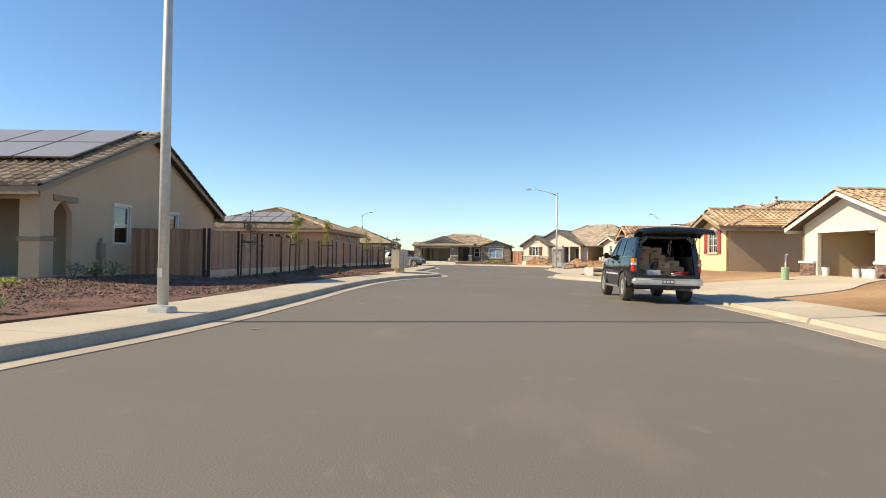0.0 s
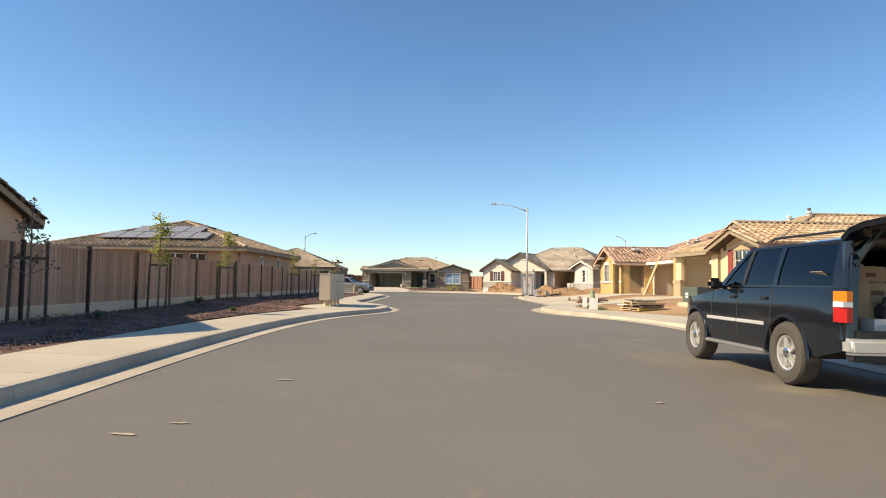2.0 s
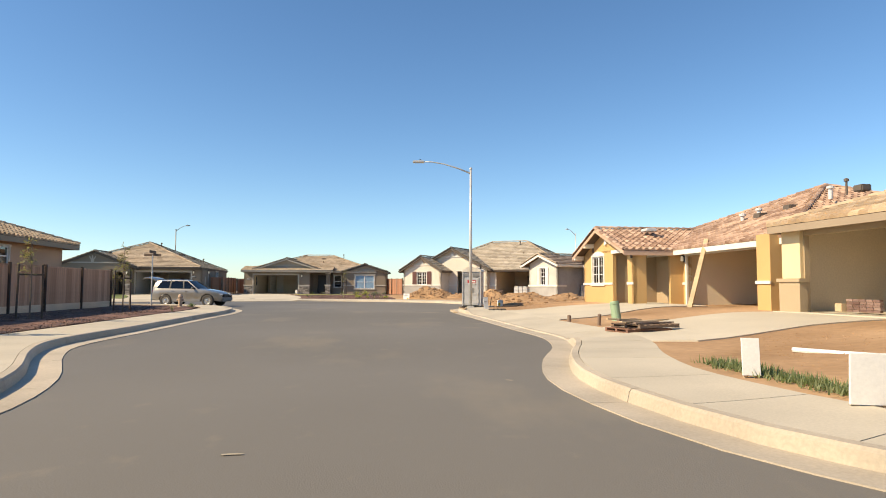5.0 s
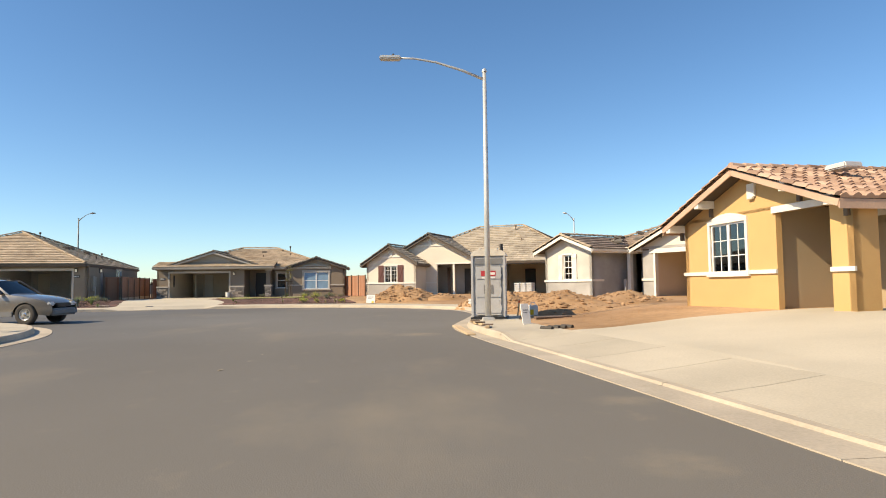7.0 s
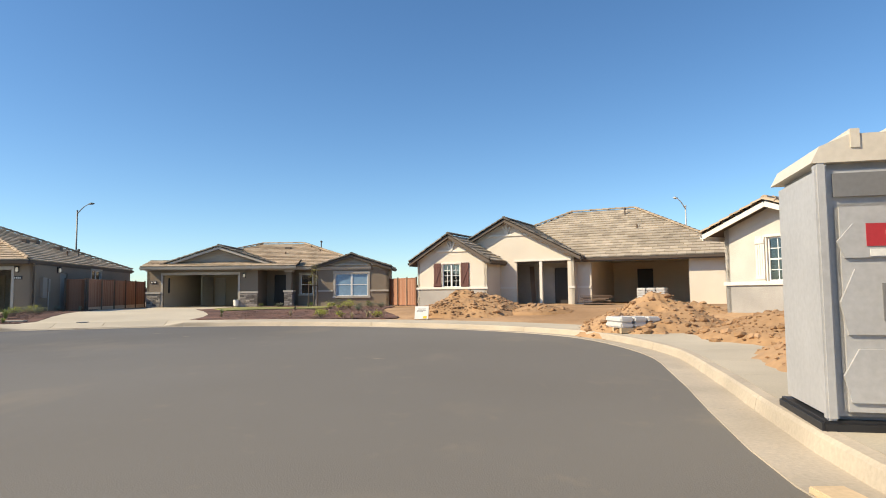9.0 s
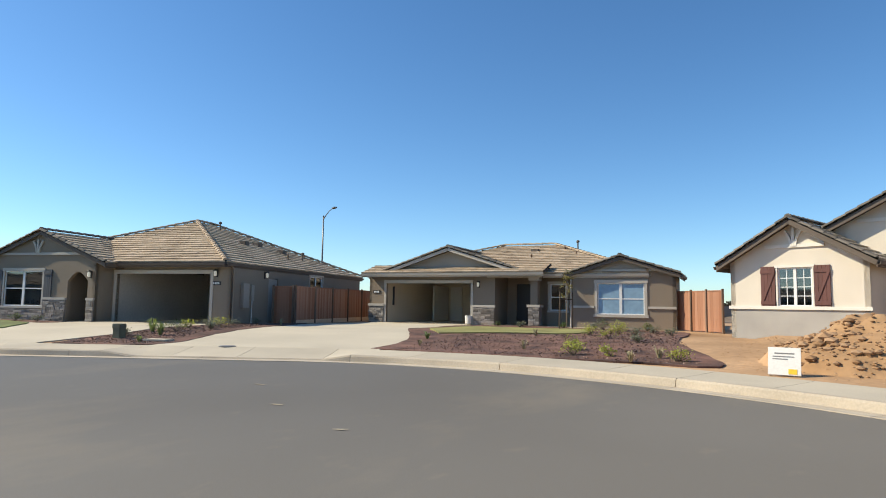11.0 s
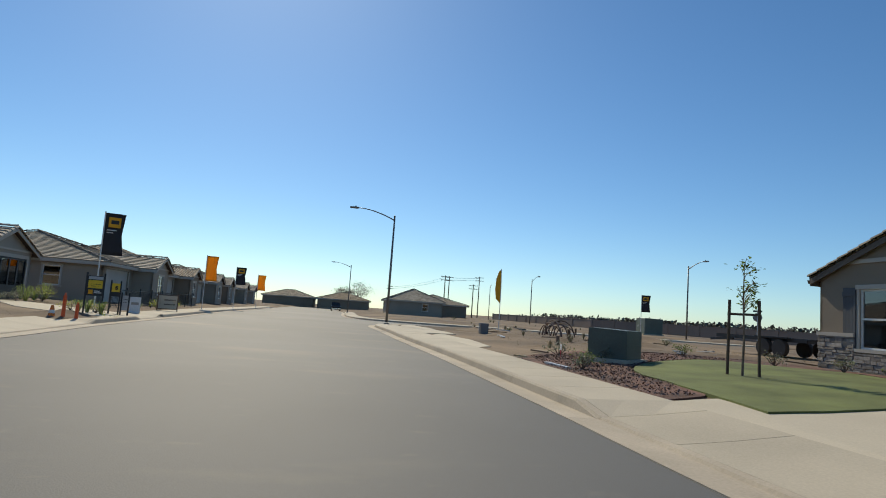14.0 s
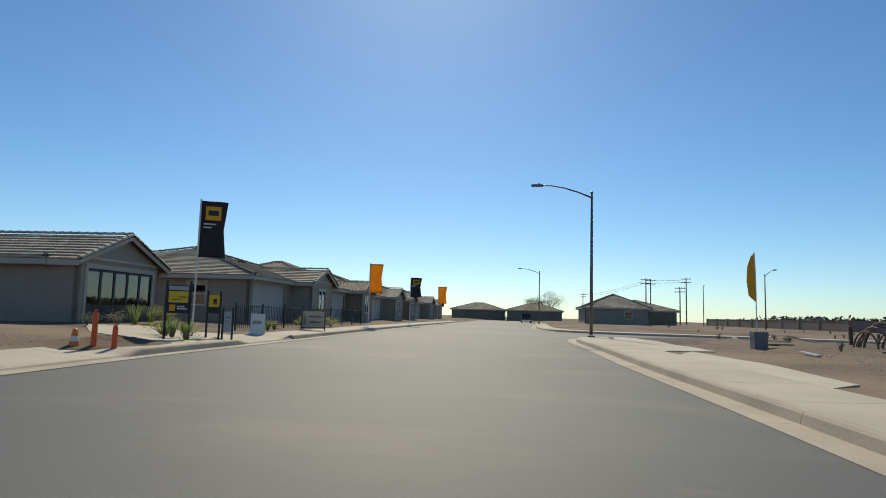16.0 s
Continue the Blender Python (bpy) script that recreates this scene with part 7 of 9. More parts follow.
        part("sill_cladding", bevel_all(box(B(), min(sgn * (x - 0.06), sgn * (x + 0.015)), max(sgn * (x - 0.06), sgn * (x + 0.015)), 0.42, wb - 0.42, 0.28, 0.46), 0.012), "cladding", side, "grey lower cladding")

        def up(y, t):
            return Vector((sgn * (flank(min(y, 1.9), 1.06) - 0.17 * t ** 1.3), y, 1.05 + 0.5 * t - 0.05 * t * max(0.0, (0.2 - y)) ** 2))

        def panel(name, y0, y1, y2, y3, material, t0=0.0, t1=1.0, inset=0.0, th=0.03):
            rows = [[up((y0 + (y2 - y0) * t) * (1 - s) + (y1 + (y3 - y1) * t) * s, t) - Vector((sgn * inset, 0, 0)) for s in (0, 0.5, 1)] for t in [t0 + (t1 - t0) * k / 5 for k in range(6)]]
            return crisp(part(name, thick(loft(rows), th), material, o))

        panel("quarter_pillar", -0.9, -0.62, -0.72, -0.34, P), panel("rear_pillar", 0.2, 0.28, 0.22, 0.3, "black"), panel("centre_pillar", 1.08, 1.16, 0.98, 1.06, "black"), panel("windscreen_pillar", 1.9, 2.02, 1.22, 1.3, P), panel("roof_side", -0.8, 1.95, -0.72, 1.28, P, 0.93, 1.0)
        for nm, y0, y1, y2, y3 in (("quarter_window", -0.62, 0.2, -0.34, 0.22), ("rear_door_window", 0.28, 1.08, 0.3, 0.98), ("front_door_window", 1.16, 1.9, 1.06, 1.22)):
            panel(nm, y0, y1, y2, y3, "car_glass", 0.03, 0.94, 0.01, 0.006)
        part("headlamp", bevel_all(box(B(), min(sgn * 0.42, sgn * 0.74), max(sgn * 0.42, sgn * 0.74), wb + 0.62, wb + 0.8, 0.64, 0.78), 0.05), "lens", o)
        part("tail_lamp", bevel_all(box(B(), min(sgn * 0.62, sgn * 0.82), max(sgn * 0.62, sgn * 0.82), -0.96, -0.84, 0.72, 0.98), 0.03), "tail_red", o)
        bm = bevel_all(box(B(), -0.1, 0.1, -0.05, 0.06, -0.07, 0.07), 0.045, 3)
        bmesh.ops.transform(bm, matrix=pose(sgn * 0.97, 1.72, 1.1), verts=bm.verts[:])
        crisp(part("wing_mirror", bm, P, o))
        for y in (0.45, 1.3):
            x = flank(1, 0.92)
            part("door_handle", bevel_all(box(B(), min(sgn * x, sgn * (x + 0.025)), max(sgn * x, sgn * (x + 0.025)), y - 0.08, y + 0.08, 0.9, 0.935), 0.008), P, side)
        part("roof_rail", tube(B(), [(sgn * 0.56, -0.6, 1.6), (sgn * 0.57, 0.2, 1.635), (sgn * 0.56, 1.0, 1.6)], 0.016, 6), "black", o)
    cross = lambda y, dz: [(x, y, 1.615 + dz - 0.085 * (abs(x) / 0.66) ** 3) for x in (-0.66, -0.58, -0.35, 0, 0.35, 0.58, 0.66)]
    crisp(part("roof", thick(loft([cross(-0.76, -0.06), cross(-0.4, -0.02), cross(0.3, 0.0), cross(0.9, -0.015), cross(1.28, -0.07)]), 0.03), P, o))
    hood = lambda y, z: [(x * (flank(y, 0.85) - 0.03), y, z - 0.07 * abs(x) ** 4) for x in (-1, -0.85, -0.5, 0, 0.5, 0.85, 1)]
    crisp(part("bonnet", thick(loft([hood(1.95, 1.08), hood(2.4, 1.03), hood(2.85, 0.95), hood(3.2, 0.85), hood(3.36, 0.74)]), 0.025), P, o))
    part("front_bumper", bevel_all(box(B(), -0.66, 0.66, wb + 0.66, wb + 0.9, 0.3, 0.56), 0.07, 3), "cladding", o)
    part("grille", bevel_all(box(B(), -0.36, 0.36, wb + 0.72, wb + 0.83, 0.6, 0.74), 0.02), "black", o)
    part("rear_bumper", bevel_all(box(B(), -0.76, 0.76, -1.02, -0.85, 0.36, 0.62), 0.05, 3), P, o)
    bm = thick(loft([[(x * 0.76, 2.0 - 0.06 * x * x, 1.06) for x in (-1, -0.5, 0, 0.5, 1)], [(x * 0.6, 1.26 - 0.05 * x * x, 1.54) for x in (-1, -0.5, 0, 0.5, 1)]]), 0.006)
    part("windscreen", bm, "car_glass", o)
    prof = [(-0.72, 1.57), (-0.95, 1.7), (-1.25, 1.78), (-1.5, 1.76), (-1.58, 1.68)]
    h = crisp(part("hatch", thick(loft([[(x, y, z - 0.05 * abs(x / 0.66) ** 3) for x in (-0.66, -0.5, 0, 0.5, 0.66)] for y, z in prof]), 0.05), P, o, "rear hatch raised open"))
    part("hatch_glass", bar(B(), (0, -0.85, 1.6), (0, -1.25, 1.71), 1.0, 0.012), "car_glass", h)
    part("floor_pan", box(B(), -0.7, 0.7, -0.85, wb + 0.5, 0.35, 0.55), "black", o)
    part("seat_back", bevel_all(box(B(), -0.6, 0.6, 0.35, 0.5, 0.5, 1.15), 0.05), "upholstery", o)
    for x, y in ((-W + 0.13, 0), (W - 0.13, 0), (-W + 0.13, wb), (W - 0.13, wb)):
        wheel(o, x, y, r, 0.23, 1 if x > 0 else -1)


crossover()


def far_pickup(x, y, yaw):
    o = thing("pickup_truck", pose(x, y, 0, 0, 0, yaw), "dark pickup truck standing far down the street", "car")
    bm = B()
    prism(bm, [(-0.95, 0.45), (4.1, 0.45), (4.15, 0.9), (3.9, 1.05), (2.6, 1.1), (-0.95, 1.1)], "x", -0.95, 0.95)
    part("body", bevel_all(bm, 0.05), "paint_dark", o)
    bm = B()
    prism(bm, [(0.9, 1.08), (2.7, 1.08), (2.1, 1.75), (1.0, 1.75)], "x", -0.8, 0.8)
    part("cab", bevel_all(bm, 0.06), "paint_dark", o)
    bm = B()
    prism(bm, [(2.72, 1.12), (2.14, 1.7), (2.16, 1.72), (2.76, 1.13)], "x", -0.7, 0.7)
    part("windscreen", bm, "black", o)
    part("grille", box(B(), -0.6, 0.6, 4.1, 4.18, 0.6, 0.9), "black", o)
    part("bumper", bevel_all(box(B(), -0.95, 0.95, 4.1, 4.25, 0.4, 0.58), 0.03), "chrome", o)
    for x_, y_ in ((-0.85, 0), (0.85, 0), (-0.85, 3.3), (0.85, 3.3)):
        wheel(o, x_, y_, 0.38, 0.25, 1 if x_ > 0 else -1)


far_pickup(-146, 59.5, -82)


# ---- fences ----
def plank_fence(a_, b_, material, label, h=1.52, zs=None, posts="post_dark", bay=2.35, kick=True):
    a_, b_ = Vector(a_), Vector(b_)
    L = (b_ - a_).length
    d = (b_ - a_) / L
    yaw = math.degrees(math.atan2(d.y, d.x))
    za, zb = zs or (lie1(*a_), lie1(*b_))
    o = thing("fence", pose(a_.x, a_.y, 0, 0, 0, yaw), label, "fence", "timber fences")
    n = max(1, round(L / bay))
    rnd2 = random.Random(int(a_.x * 10))
    pl = []
    for k in range(4):
        bm = B()
        box(bm, 0, 0.142, -0.01, 0.01, 0, 1.0)
        bm.verts.ensure_lookup_table()
        me_ = bpy.data.meshes.new("slat")
        bm.to_mesh(me_)
        bm.free()
        pl.append(me_)
    zz = lambda s: za + (zb - za) * s / L
    for i in range(n + 1):
        s = L * i / n
        part("post", bevel_all(box(B(), s - 0.034, s + 0.034, -0.07, 0.02, zz(s) - 0.3, zz(s) + h + 0.06), 0.006), posts, o)
    for i in range(n):
        s0, s1 = L * i / n + 0.055, L * (i + 1) / n - 0.055
        zb_ = zz((s0 + s1) / 2)
        if kick:
            part("kickboard", box(B(), s0, s1, -0.02, 0.015, zb_ - 0.1, zb_ + 0.2), "kick", o)
        part("rail", box(B(), s0, s1, 0.012, 0.05, zb_ + 0.4, zb_ + 0.49), "kick", o)
        part("top_rail", box(B(), s0, s1, -0.03, 0.03, zb_ + h - 0.03, zb_ + h + 0.01), material, o)
        m = int((s1 - s0) / 0.148)
        w = (s1 - s0) / m
        for k in range(m):
            ob = part("slat", rnd2.choice(pl), material, o)
            ob.matrix_local = Matrix.Translation((s0 + k * w, -0.005 + rnd2.uniform(-0.003, 0.003), zb_ + (0.2 if kick else 0))) @ Matrix.Diagonal((w / 0.148, 1, h - 0.03 - (0.2 if kick else 0), 1))
    return o


line = [(-8.25, 19.55), (-9.05, 27), (-10.0, 34.2), (-11.0, 43), (-11.9, 52), (-12.4, 57.6)]
for p, q in zip(line, line[1:]):
    plank_fence(p, q, "fence", "tall cedar plank fence with dark posts", zs=(0.36, 0.36))
plank_fence((-10.85, 19.25), (-8.35, 19.5), "fence", "short cedar fence return against a tan house wall", zs=(0.4, 0.36), kick=False)
plank_fence((-18.85, 93.4), (-20.5, 103.5), "fence_red", "reddish redwood plank fence beside a driveway", 1.75, (0.36, 0.4), "lumber_dark", 2.0)
plank_fence((-20.0, 93.3), (-18.95, 93.4), "fence_red", "short redwood fence return beside a house", 1.75, (0.36, 0.36), "lumber_dark", kick=False)
plank_fence((-2.75, 99.6), (-0.9, 97.5), "fence_red", "reddish redwood fence between two houses", 1.7, (0.42, 0.42), "lumber_dark", 1.0, kick=False)
plank_fence((-20.3, 103.6), (-18.4, 104.2), "fence_red", "reddish redwood fence at the end of a driveway", 1.7, (0.4, 0.4), "lumber_dark", 1.2, kick=False)


# ---- planting ----
def leaves(bm, c, n, r, size, rnd_, flat=0.6):
    for _ in range(n):
        p = Vector((rnd_.gauss(0, 0.5), rnd_.gauss(0, 0.5), rnd_.gauss(0, 0.5) * flat)) * r + Vector(c)
        d = Vector((rnd_.uniform(-1, 1), rnd_.uniform(-1, 1), rnd_.uniform(-0.6, 0.8))).normalized()
        s = d.cross(Vector((0.1, 0.2, 1))).normalized() * size * rnd_.uniform(0.25, 0.4)
        e = d * size * rnd_.uniform(0.7, 1.3)
        bm.faces.new([bm.verts.new(q) for q in (p, p + e * 0.5 + s, p + e, p + e * 0.5 - s)])


def young_tree(x, y, h=2.4, leaf="leaf", stakes=True, seed=1, density=1.0, lean=0.0):
    r_ = random.Random(seed)
    o = thing("young_tree", pose(x, y, lie1(x, y), 0, 0, r_.uniform(0, 90)), "young street tree tied between two timber stakes", "tree", "young trees")
    top = Vector((lean, 0, h))
    tr = [(0, 0, -0.1), (0.02, 0.01, h * 0.35), (lean * 0.5, -0.02, h * 0.7), tuple(top)]
    part("trunk", tube(B(), tr, [0.028, 0.022, 0.016, 0.006], 6), "bark", o)
    tw, lf = B(), B()
    for k in range(int(24 * density)):
        t = r_.uniform(0.42, 1.0)
        p = Vector((lean * t, 0, h * t))
        d = Vector((r_.uniform(-1, 1), r_.uniform(-1, 1), r_.uniform(0.3, 1.2))).normalized() * (0.5 * (1.15 - t) + 0.12)
        q = p + d
        tube(tw, [p, p + d * 0.5 + Vector((0, 0, 0.02)), q], [0.008, 0.006, 0.003], 4, False)
        leaves(lf, p + d * 0.75, int(16 * density), 0.16, 0.09, r_)
    part("branch", tw, "bark", o)
    part("foliage", lf, leaf, o, kind="stuff")
    if stakes:
        for sx in (-0.32, 0.32):
            part("stake", tube(B(), [(sx, 0.05, -0.3), (sx * 0.92, 0.03, 1.6)], 0.03, 6), "stake", o)
        part("tie_bar", box(B(), -0.33, 0.33, 0.02, 0.05, 1.28, 1.33), "stake", o)
    return o


for k, (x, y, h, leaf, den) in enumerate(((-7.5, 21.0, 2.25, "leaf_dark", 0.8), (-8.35, 27.0, 2.6, "leaf_young", 1.3), (-9.25, 33.6, 2.55, "leaf_young", 1.3), (-9.75, 42.9, 2.5, "leaf_young", 1.1), (-10.1, 48.3, 2.2, "leaf_dry", 0.7),
                                          (-10.3, 54.3, 2.4, "leaf_dry", 0.9), (-27.2, 82.8, 2.35, "leaf", 0.8), (-7.0, 96.3, 2.6, "leaf_dry", 0.8))):
    young_tree(x, y, h, leaf, True, k + 5, den)


def shrub(x, y, r, kind, seed, dz=0.0):
    r_ = random.Random(seed)
    names = {"rose": "low green rose bush with small leaves on mulch", "grass": "clump of long arching ornamental grass", "sage": "small grey-green shrub planted in mulch", "lime": "bright yellow-green low shrub planted in mulch", "dry": "thin dried weed clump on bare earth"}
    o = thing("grass_clump" if kind in ("grass", "dry") else "shrub", pose(x, y, lie1(x, y) + 0.04 + dz, 0, 0, r_.uniform(0, 360)), names[kind], "plant", "planting " + kind)
    bm = B()
    if kind in ("grass", "dry"):
        for _ in range(46 if kind == "grass" else 24):
            t = r_.uniform(0, 6.28)
            d = Vector((math.cos(t), math.sin(t), 0)) * r * r_.uniform(0.3, 1)
            hgt = r * r_.uniform(0.5, 1.1)
            s = Vector((-d.y, d.x, 0)).normalized() * 0.012
            p0, p1, p2 = Vector((0, 0, 0)) + d * 0.12, d * 0.5 + Vector((0, 0, hgt)), d + Vector((0, 0, hgt * 0.75))
            a1, b1 = bm.verts.new(p0 - s), bm.verts.new(p0 + s)
            a2, b2 = bm.verts.new(p1 - s * 0.8), bm.verts.new(p1 + s * 0.8)
            bm.faces.new((a1, b1, b2, a2)), bm.faces.new((a2, b2, bm.verts.new(p2)))
        part("blade", bm, "grass_blade" if kind == "grass" else "straw", o, kind="stuff")
    else:
        tw = B()
        for _ in range(9):
            d = Vector((r_.uniform(-1, 1), r_.uniform(-1, 1), r_.uniform(0.5, 1.3))).normalized() * r * r_.uniform(0.7, 1.25)
            tube(tw, [(0, 0, -0.03), d * 0.6, d], [0.012, 0.008, 0.003], 4, False)
            leaves(bm, d * 0.8, 26, r * 0.5, 0.06 if r < 0.5 else 0.08, r_)
        part("stem", tw, "bark", o)
        part("foliage", bm, {"rose": "leaf", "sage": "sage", "lime": "lime"}[kind], o, kind="stuff")
    return o


PLANTS_A = [(-9.4, 15.0, 0.45, "rose"), (-8.5, 15.2, 0.52, "rose"), (-7.0, 15.6, 0.25, "sage"), (-4.9, 8.2, 0.28, "grass"), (-10.2, 16.8, 0.22, "sage"), (-8.2, 11.8, 0.22, "lime"), (-7.6, 23.2, 0.16, "sage"), (-8.5, 29.2, 0.18, "sage"), (-9.1, 31.0, 0.2, "rose"), (-9.9, 38.5, 0.18, "sage"), (-6.8, 28.5, 0.1, "rose"), (-8.9, 55.5, 0.22, "dry"), (-9.8, 60.2, 0.2, "rose"), (-17.4, 83.2, 0.22, "sage"), (-17.8, 84.6, 0.42, "grass"), (-16.7, 83.9, 0.36, "grass")]
PLANTS_B = [(-17.9, 86.2, 0.34, "lime"), (-18.1, 87.4, 0.4, "sage"), (-18.6, 89.2, 0.3, "sage"), (-18.8, 90.8, 0.28, "sage"), (-16.9, 86.2, 0.24, "sage"), (-18.2, 91.6, 0.25, "dry"), (-15.6, 82.2, 0.18, "grass"), (-9.2, 87.0, 0.22, "grass"), (-8.6, 85.2, 0.16, "dry"), (-5.8, 85.6, 0.24, "dry"), (-4.3, 84.6, 0.3, "lime"), (-4.4, 92.6, 0.36, "lime"), (-3.6, 91.0, 0.3, "sage"), (-3.3, 94.5, 0.3, "sage"), (-2.6, 92.6, 0.26, "sage"), (-6.0, 97.4, 0.24, "sage")]
PLANTS_C = [(-7.4, 97.6, 0.24, "rose"), (-9.4, 97.9, 0.24, "sage"), (-10.6, 97.9, 0.2, "rose"), (-3.8, 96.8, 0.3, "rose"), (-2.4, 84.6, 0.28, "dry"), (-2.0, 84.2, 0.26, "lime"), (-3.2, 88.0, 0.22, "sage"), (-6.4, 89.0, 0.2, "dry"), (-30.2, 81.0, 0.3, "sage"), (-31.2, 81.8, 0.32, "sage"), (-30.0, 86.9, 0.3, "sage"), (-31.5, 86.0, 0.35, "sage"), (-28.4, 87.0, 0.28, "rose"), (-27.2, 87.1, 0.26, "sage"), (-33.2, 84.2, 0.35, "rose"), (-35.2, 80.6, 0.25, "dry")]
PLANTS_D = [(-2.9, 83.6, 0.22, "dry"), (-39.6, 63.9, 0.5, "grass"), (-38.9, 64.6, 0.42, "lime"), (-40.6, 63.2, 0.4, "lime"), (-44.8, 57.6, 0.6, "grass"), (-46.2, 57.8, 0.7, "lime"), (-43.2, 58.4, 0.5, "sage"), (-41.6, 58.6, 0.4, "sage"), (-47.4, 61.8, 0.4, "grass"), (-48.6, 61.4, 0.4, "grass"), (-52.0, 61.0, 0.5, "lime"), (-53.5, 60.6, 0.5, "lime"), (-55.2, 60.4, 0.6, "rose")]
PLANTS_E = [(-57.2, 60.0, 0.6, "lime"), (-5.15, 91.2, 0.36, "lime"), (-4.6, 85.8, 0.3, "lime"), (-4.7, 95.6, 0.4, "lime"), (-4.2, 89.4, 0.28, "lime"), (-3.5, 84.6, 0.22, "lime"), (-18.5, 88.3, 0.4, "lime"), (-17.2, 85.0, 0.36, "rose"), (-9.3, 97.2, 0.22, "sage"), (-45.5, 57.8, 0.7, "grass"), (-44.2, 58.2, 0.7, "grass"), (-47.0, 57.4, 0.8, "grass"), (-40.4, 62.6, 0.5, "grass"), (-39.9, 63.2, 0.5, "grass"), (-41.0, 62.0, 0.45, "lime"), (-32.2, 80.2, 0.4, "sage"), (-29.6, 80.2, 0.35, "rose"), (-28.2, 79.8, 0.3, "sage"), (-5.6, 97.0, 0.4, "rose")]
for k, (x, y, r, kind) in enumerate(PLANTS_A + PLANTS_B + PLANTS_C + PLANTS_D + PLANTS_E):
    shrub(x, y, r, kind, k + 50)


def chips(name, poly, n, seed, size=0.014):
    """Loose bark chips scattered over a bed, one object."""
    r_ = random.Random(seed)
    xs, ys = [p[0] for p in poly], [p[1] for p in poly]
    pts = np.array([(r_.uniform(min(xs), max(xs)), r_.uniform(min(ys), max(ys))) for _ in range(n * 3)])
    pts = pts[inside(poly, pts[:, 0], pts[:, 1])][:n]
    zs = lie(pts[:, 0], pts[:, 1]) + 0.05
    verts, faces = [], []
    for (x, y), z in zip(pts, zs):
        t, s, w = r_.uniform(0, 6.28), size * r_.uniform(0.6, 1.6), size * 0.4
        c_, s_ = math.cos(t), math.sin(t)
        b = len(verts)
        h = r_.uniform(0.002, 0.015)
        verts += [(x - c_ * s - s_ * w, y - s_ * s + c_ * w, z - 0.01), (x + c_ * s - s_ * w, y + s_ * s + c_ * w, z - 0.01), (x + c_ * s + s_ * w, y + s_ * s - c_ * w, z + h), (x - c_ * s + s_ * w, y - s_ * s - c_ * w, z + h)]
        faces.append((b, b + 1, b + 2, b + 3))
    me_ = bpy.data.meshes.new(name)
    me_.from_pydata(verts, [], faces)
    ob = part(name, me_, "chip", None, "loose reddish bark chips over a planting bed", kind="stuff")
    ob["category"] = "mulch"


chips("bark_chips", [(-4.4, 5), (-4.9, 16.5), (-5.7, 22), (-6.0, 31.5), (-9.5, 31.5), (-9.0, 27), (-8.3, 19.8), (-10.3, 18.7), (-9.6, 5)], 16000, 3)
chips("bark_chips", [(-6.4, 32), (-6.5, 37), (-8.5, 50), (-10.3, 61), (-12.2, 60), (-11, 43), (-9.8, 33)], 7000, 4)
chips("bark_chips", [(-17.2, 80.9), (-15.1, 82), (-16.0, 84.6), (-18.6, 92), (-20, 90.5), (-18.0, 83)], 3000, 5)
chips("bark_chips", [(-23.9, 79.7), (-28.8, 79.1), (-31.8, 79.3), (-34.3, 82.4), (-33, 86), (-32.0, 84.7), (-29.2, 81.2), (-24.2, 80.5)], 3500, 7)
chips("bark_chips", [(-8.8, 84.1), (-1.5, 83.6), (-3.0, 97), (-5.3, 97), (-5.6, 93), (-8.8, 89.2)], 4000, 6)


import itertools

GOLD = (1 + 5 ** 0.5) / 2
ICO = [Vector(p).normalized() for p in ((-1, GOLD, 0), (1, GOLD, 0), (-1, -GOLD, 0), (1, -GOLD, 0), (0, -1, GOLD), (0, 1, GOLD), (0, -1, -GOLD), (0, 1, -GOLD), (GOLD, 0, -1), (GOLD, 0, 1), (-GOLD, 0, -1), (-GOLD, 0, 1))]
ICO_FACES = [(a, b, c) for a, b, c in itertools.combinations(range(12), 3) if max((ICO[a] - ICO[b]).length, (ICO[b] - ICO[c]).length, (ICO[a] - ICO[c]).length) < 1.1]


def lump(verts, faces, c, s, r_):
    """A rough flattened clod."""
    b = len(verts)
    st = Vector((s * r_.uniform(0.8, 1.3), s * r_.uniform(0.8, 1.3), s * r_.uniform(0.45, 0.75)))
    verts += [tuple(c + Vector((q.x * st.x, q.y * st.y, q.z * st.z)) * r_.uniform(0.82, 1.15)) for q in ICO]
    faces += [(b + i, b + j, b + k) for i, j, k in ICO_FACES]


def pile(x, y, rx, ry, h, seed, n=1500, yaw=0, soil="dirt"):
    r_ = random.Random(seed)
    o = thing("earth_pile", pose(x, y, lie1(x, y) - 0.05, 0, 0, yaw), "mound of loose orange-brown earth" if soil == "dirt" else "low mound of dark brown earth", "earth pile", "earth piles")
    g = 56
    verts, faces = [], []
    hh = {}
    for j in range(g + 1):
        for i in range(g + 1):
            u, v = 2.6 * (i / g - 0.5), 2.6 * (j / g - 0.5)
            d = math.sqrt(u * u + v * v)
            nz_ = noise.noise(Vector((u * 2 + seed, v * 2, 0.3))) * 0.35 + noise.noise(Vector((u * 6, v * 6 + seed, 1.3))) * 0.2 + noise.noise(Vector((u * 14, v * 14 + seed, 2.3))) * 0.14
            z = h * max(0.0, 1 - d * (0.92 + 0.5 * nz_)) ** 0.9 * (1 + nz_) - 0.02
            verts.append((u * rx, v * ry, z - 0.8 * max(0.0, d - 0.95)))
    for j in range(g):
        for i in range(g):
            a0 = j * (g + 1) + i
            faces.append((a0, a0 + 1, a0 + g + 2, a0 + g + 1))
    me_ = bpy.data.meshes.new("mound")
    me_.from_pydata(verts, [], faces)
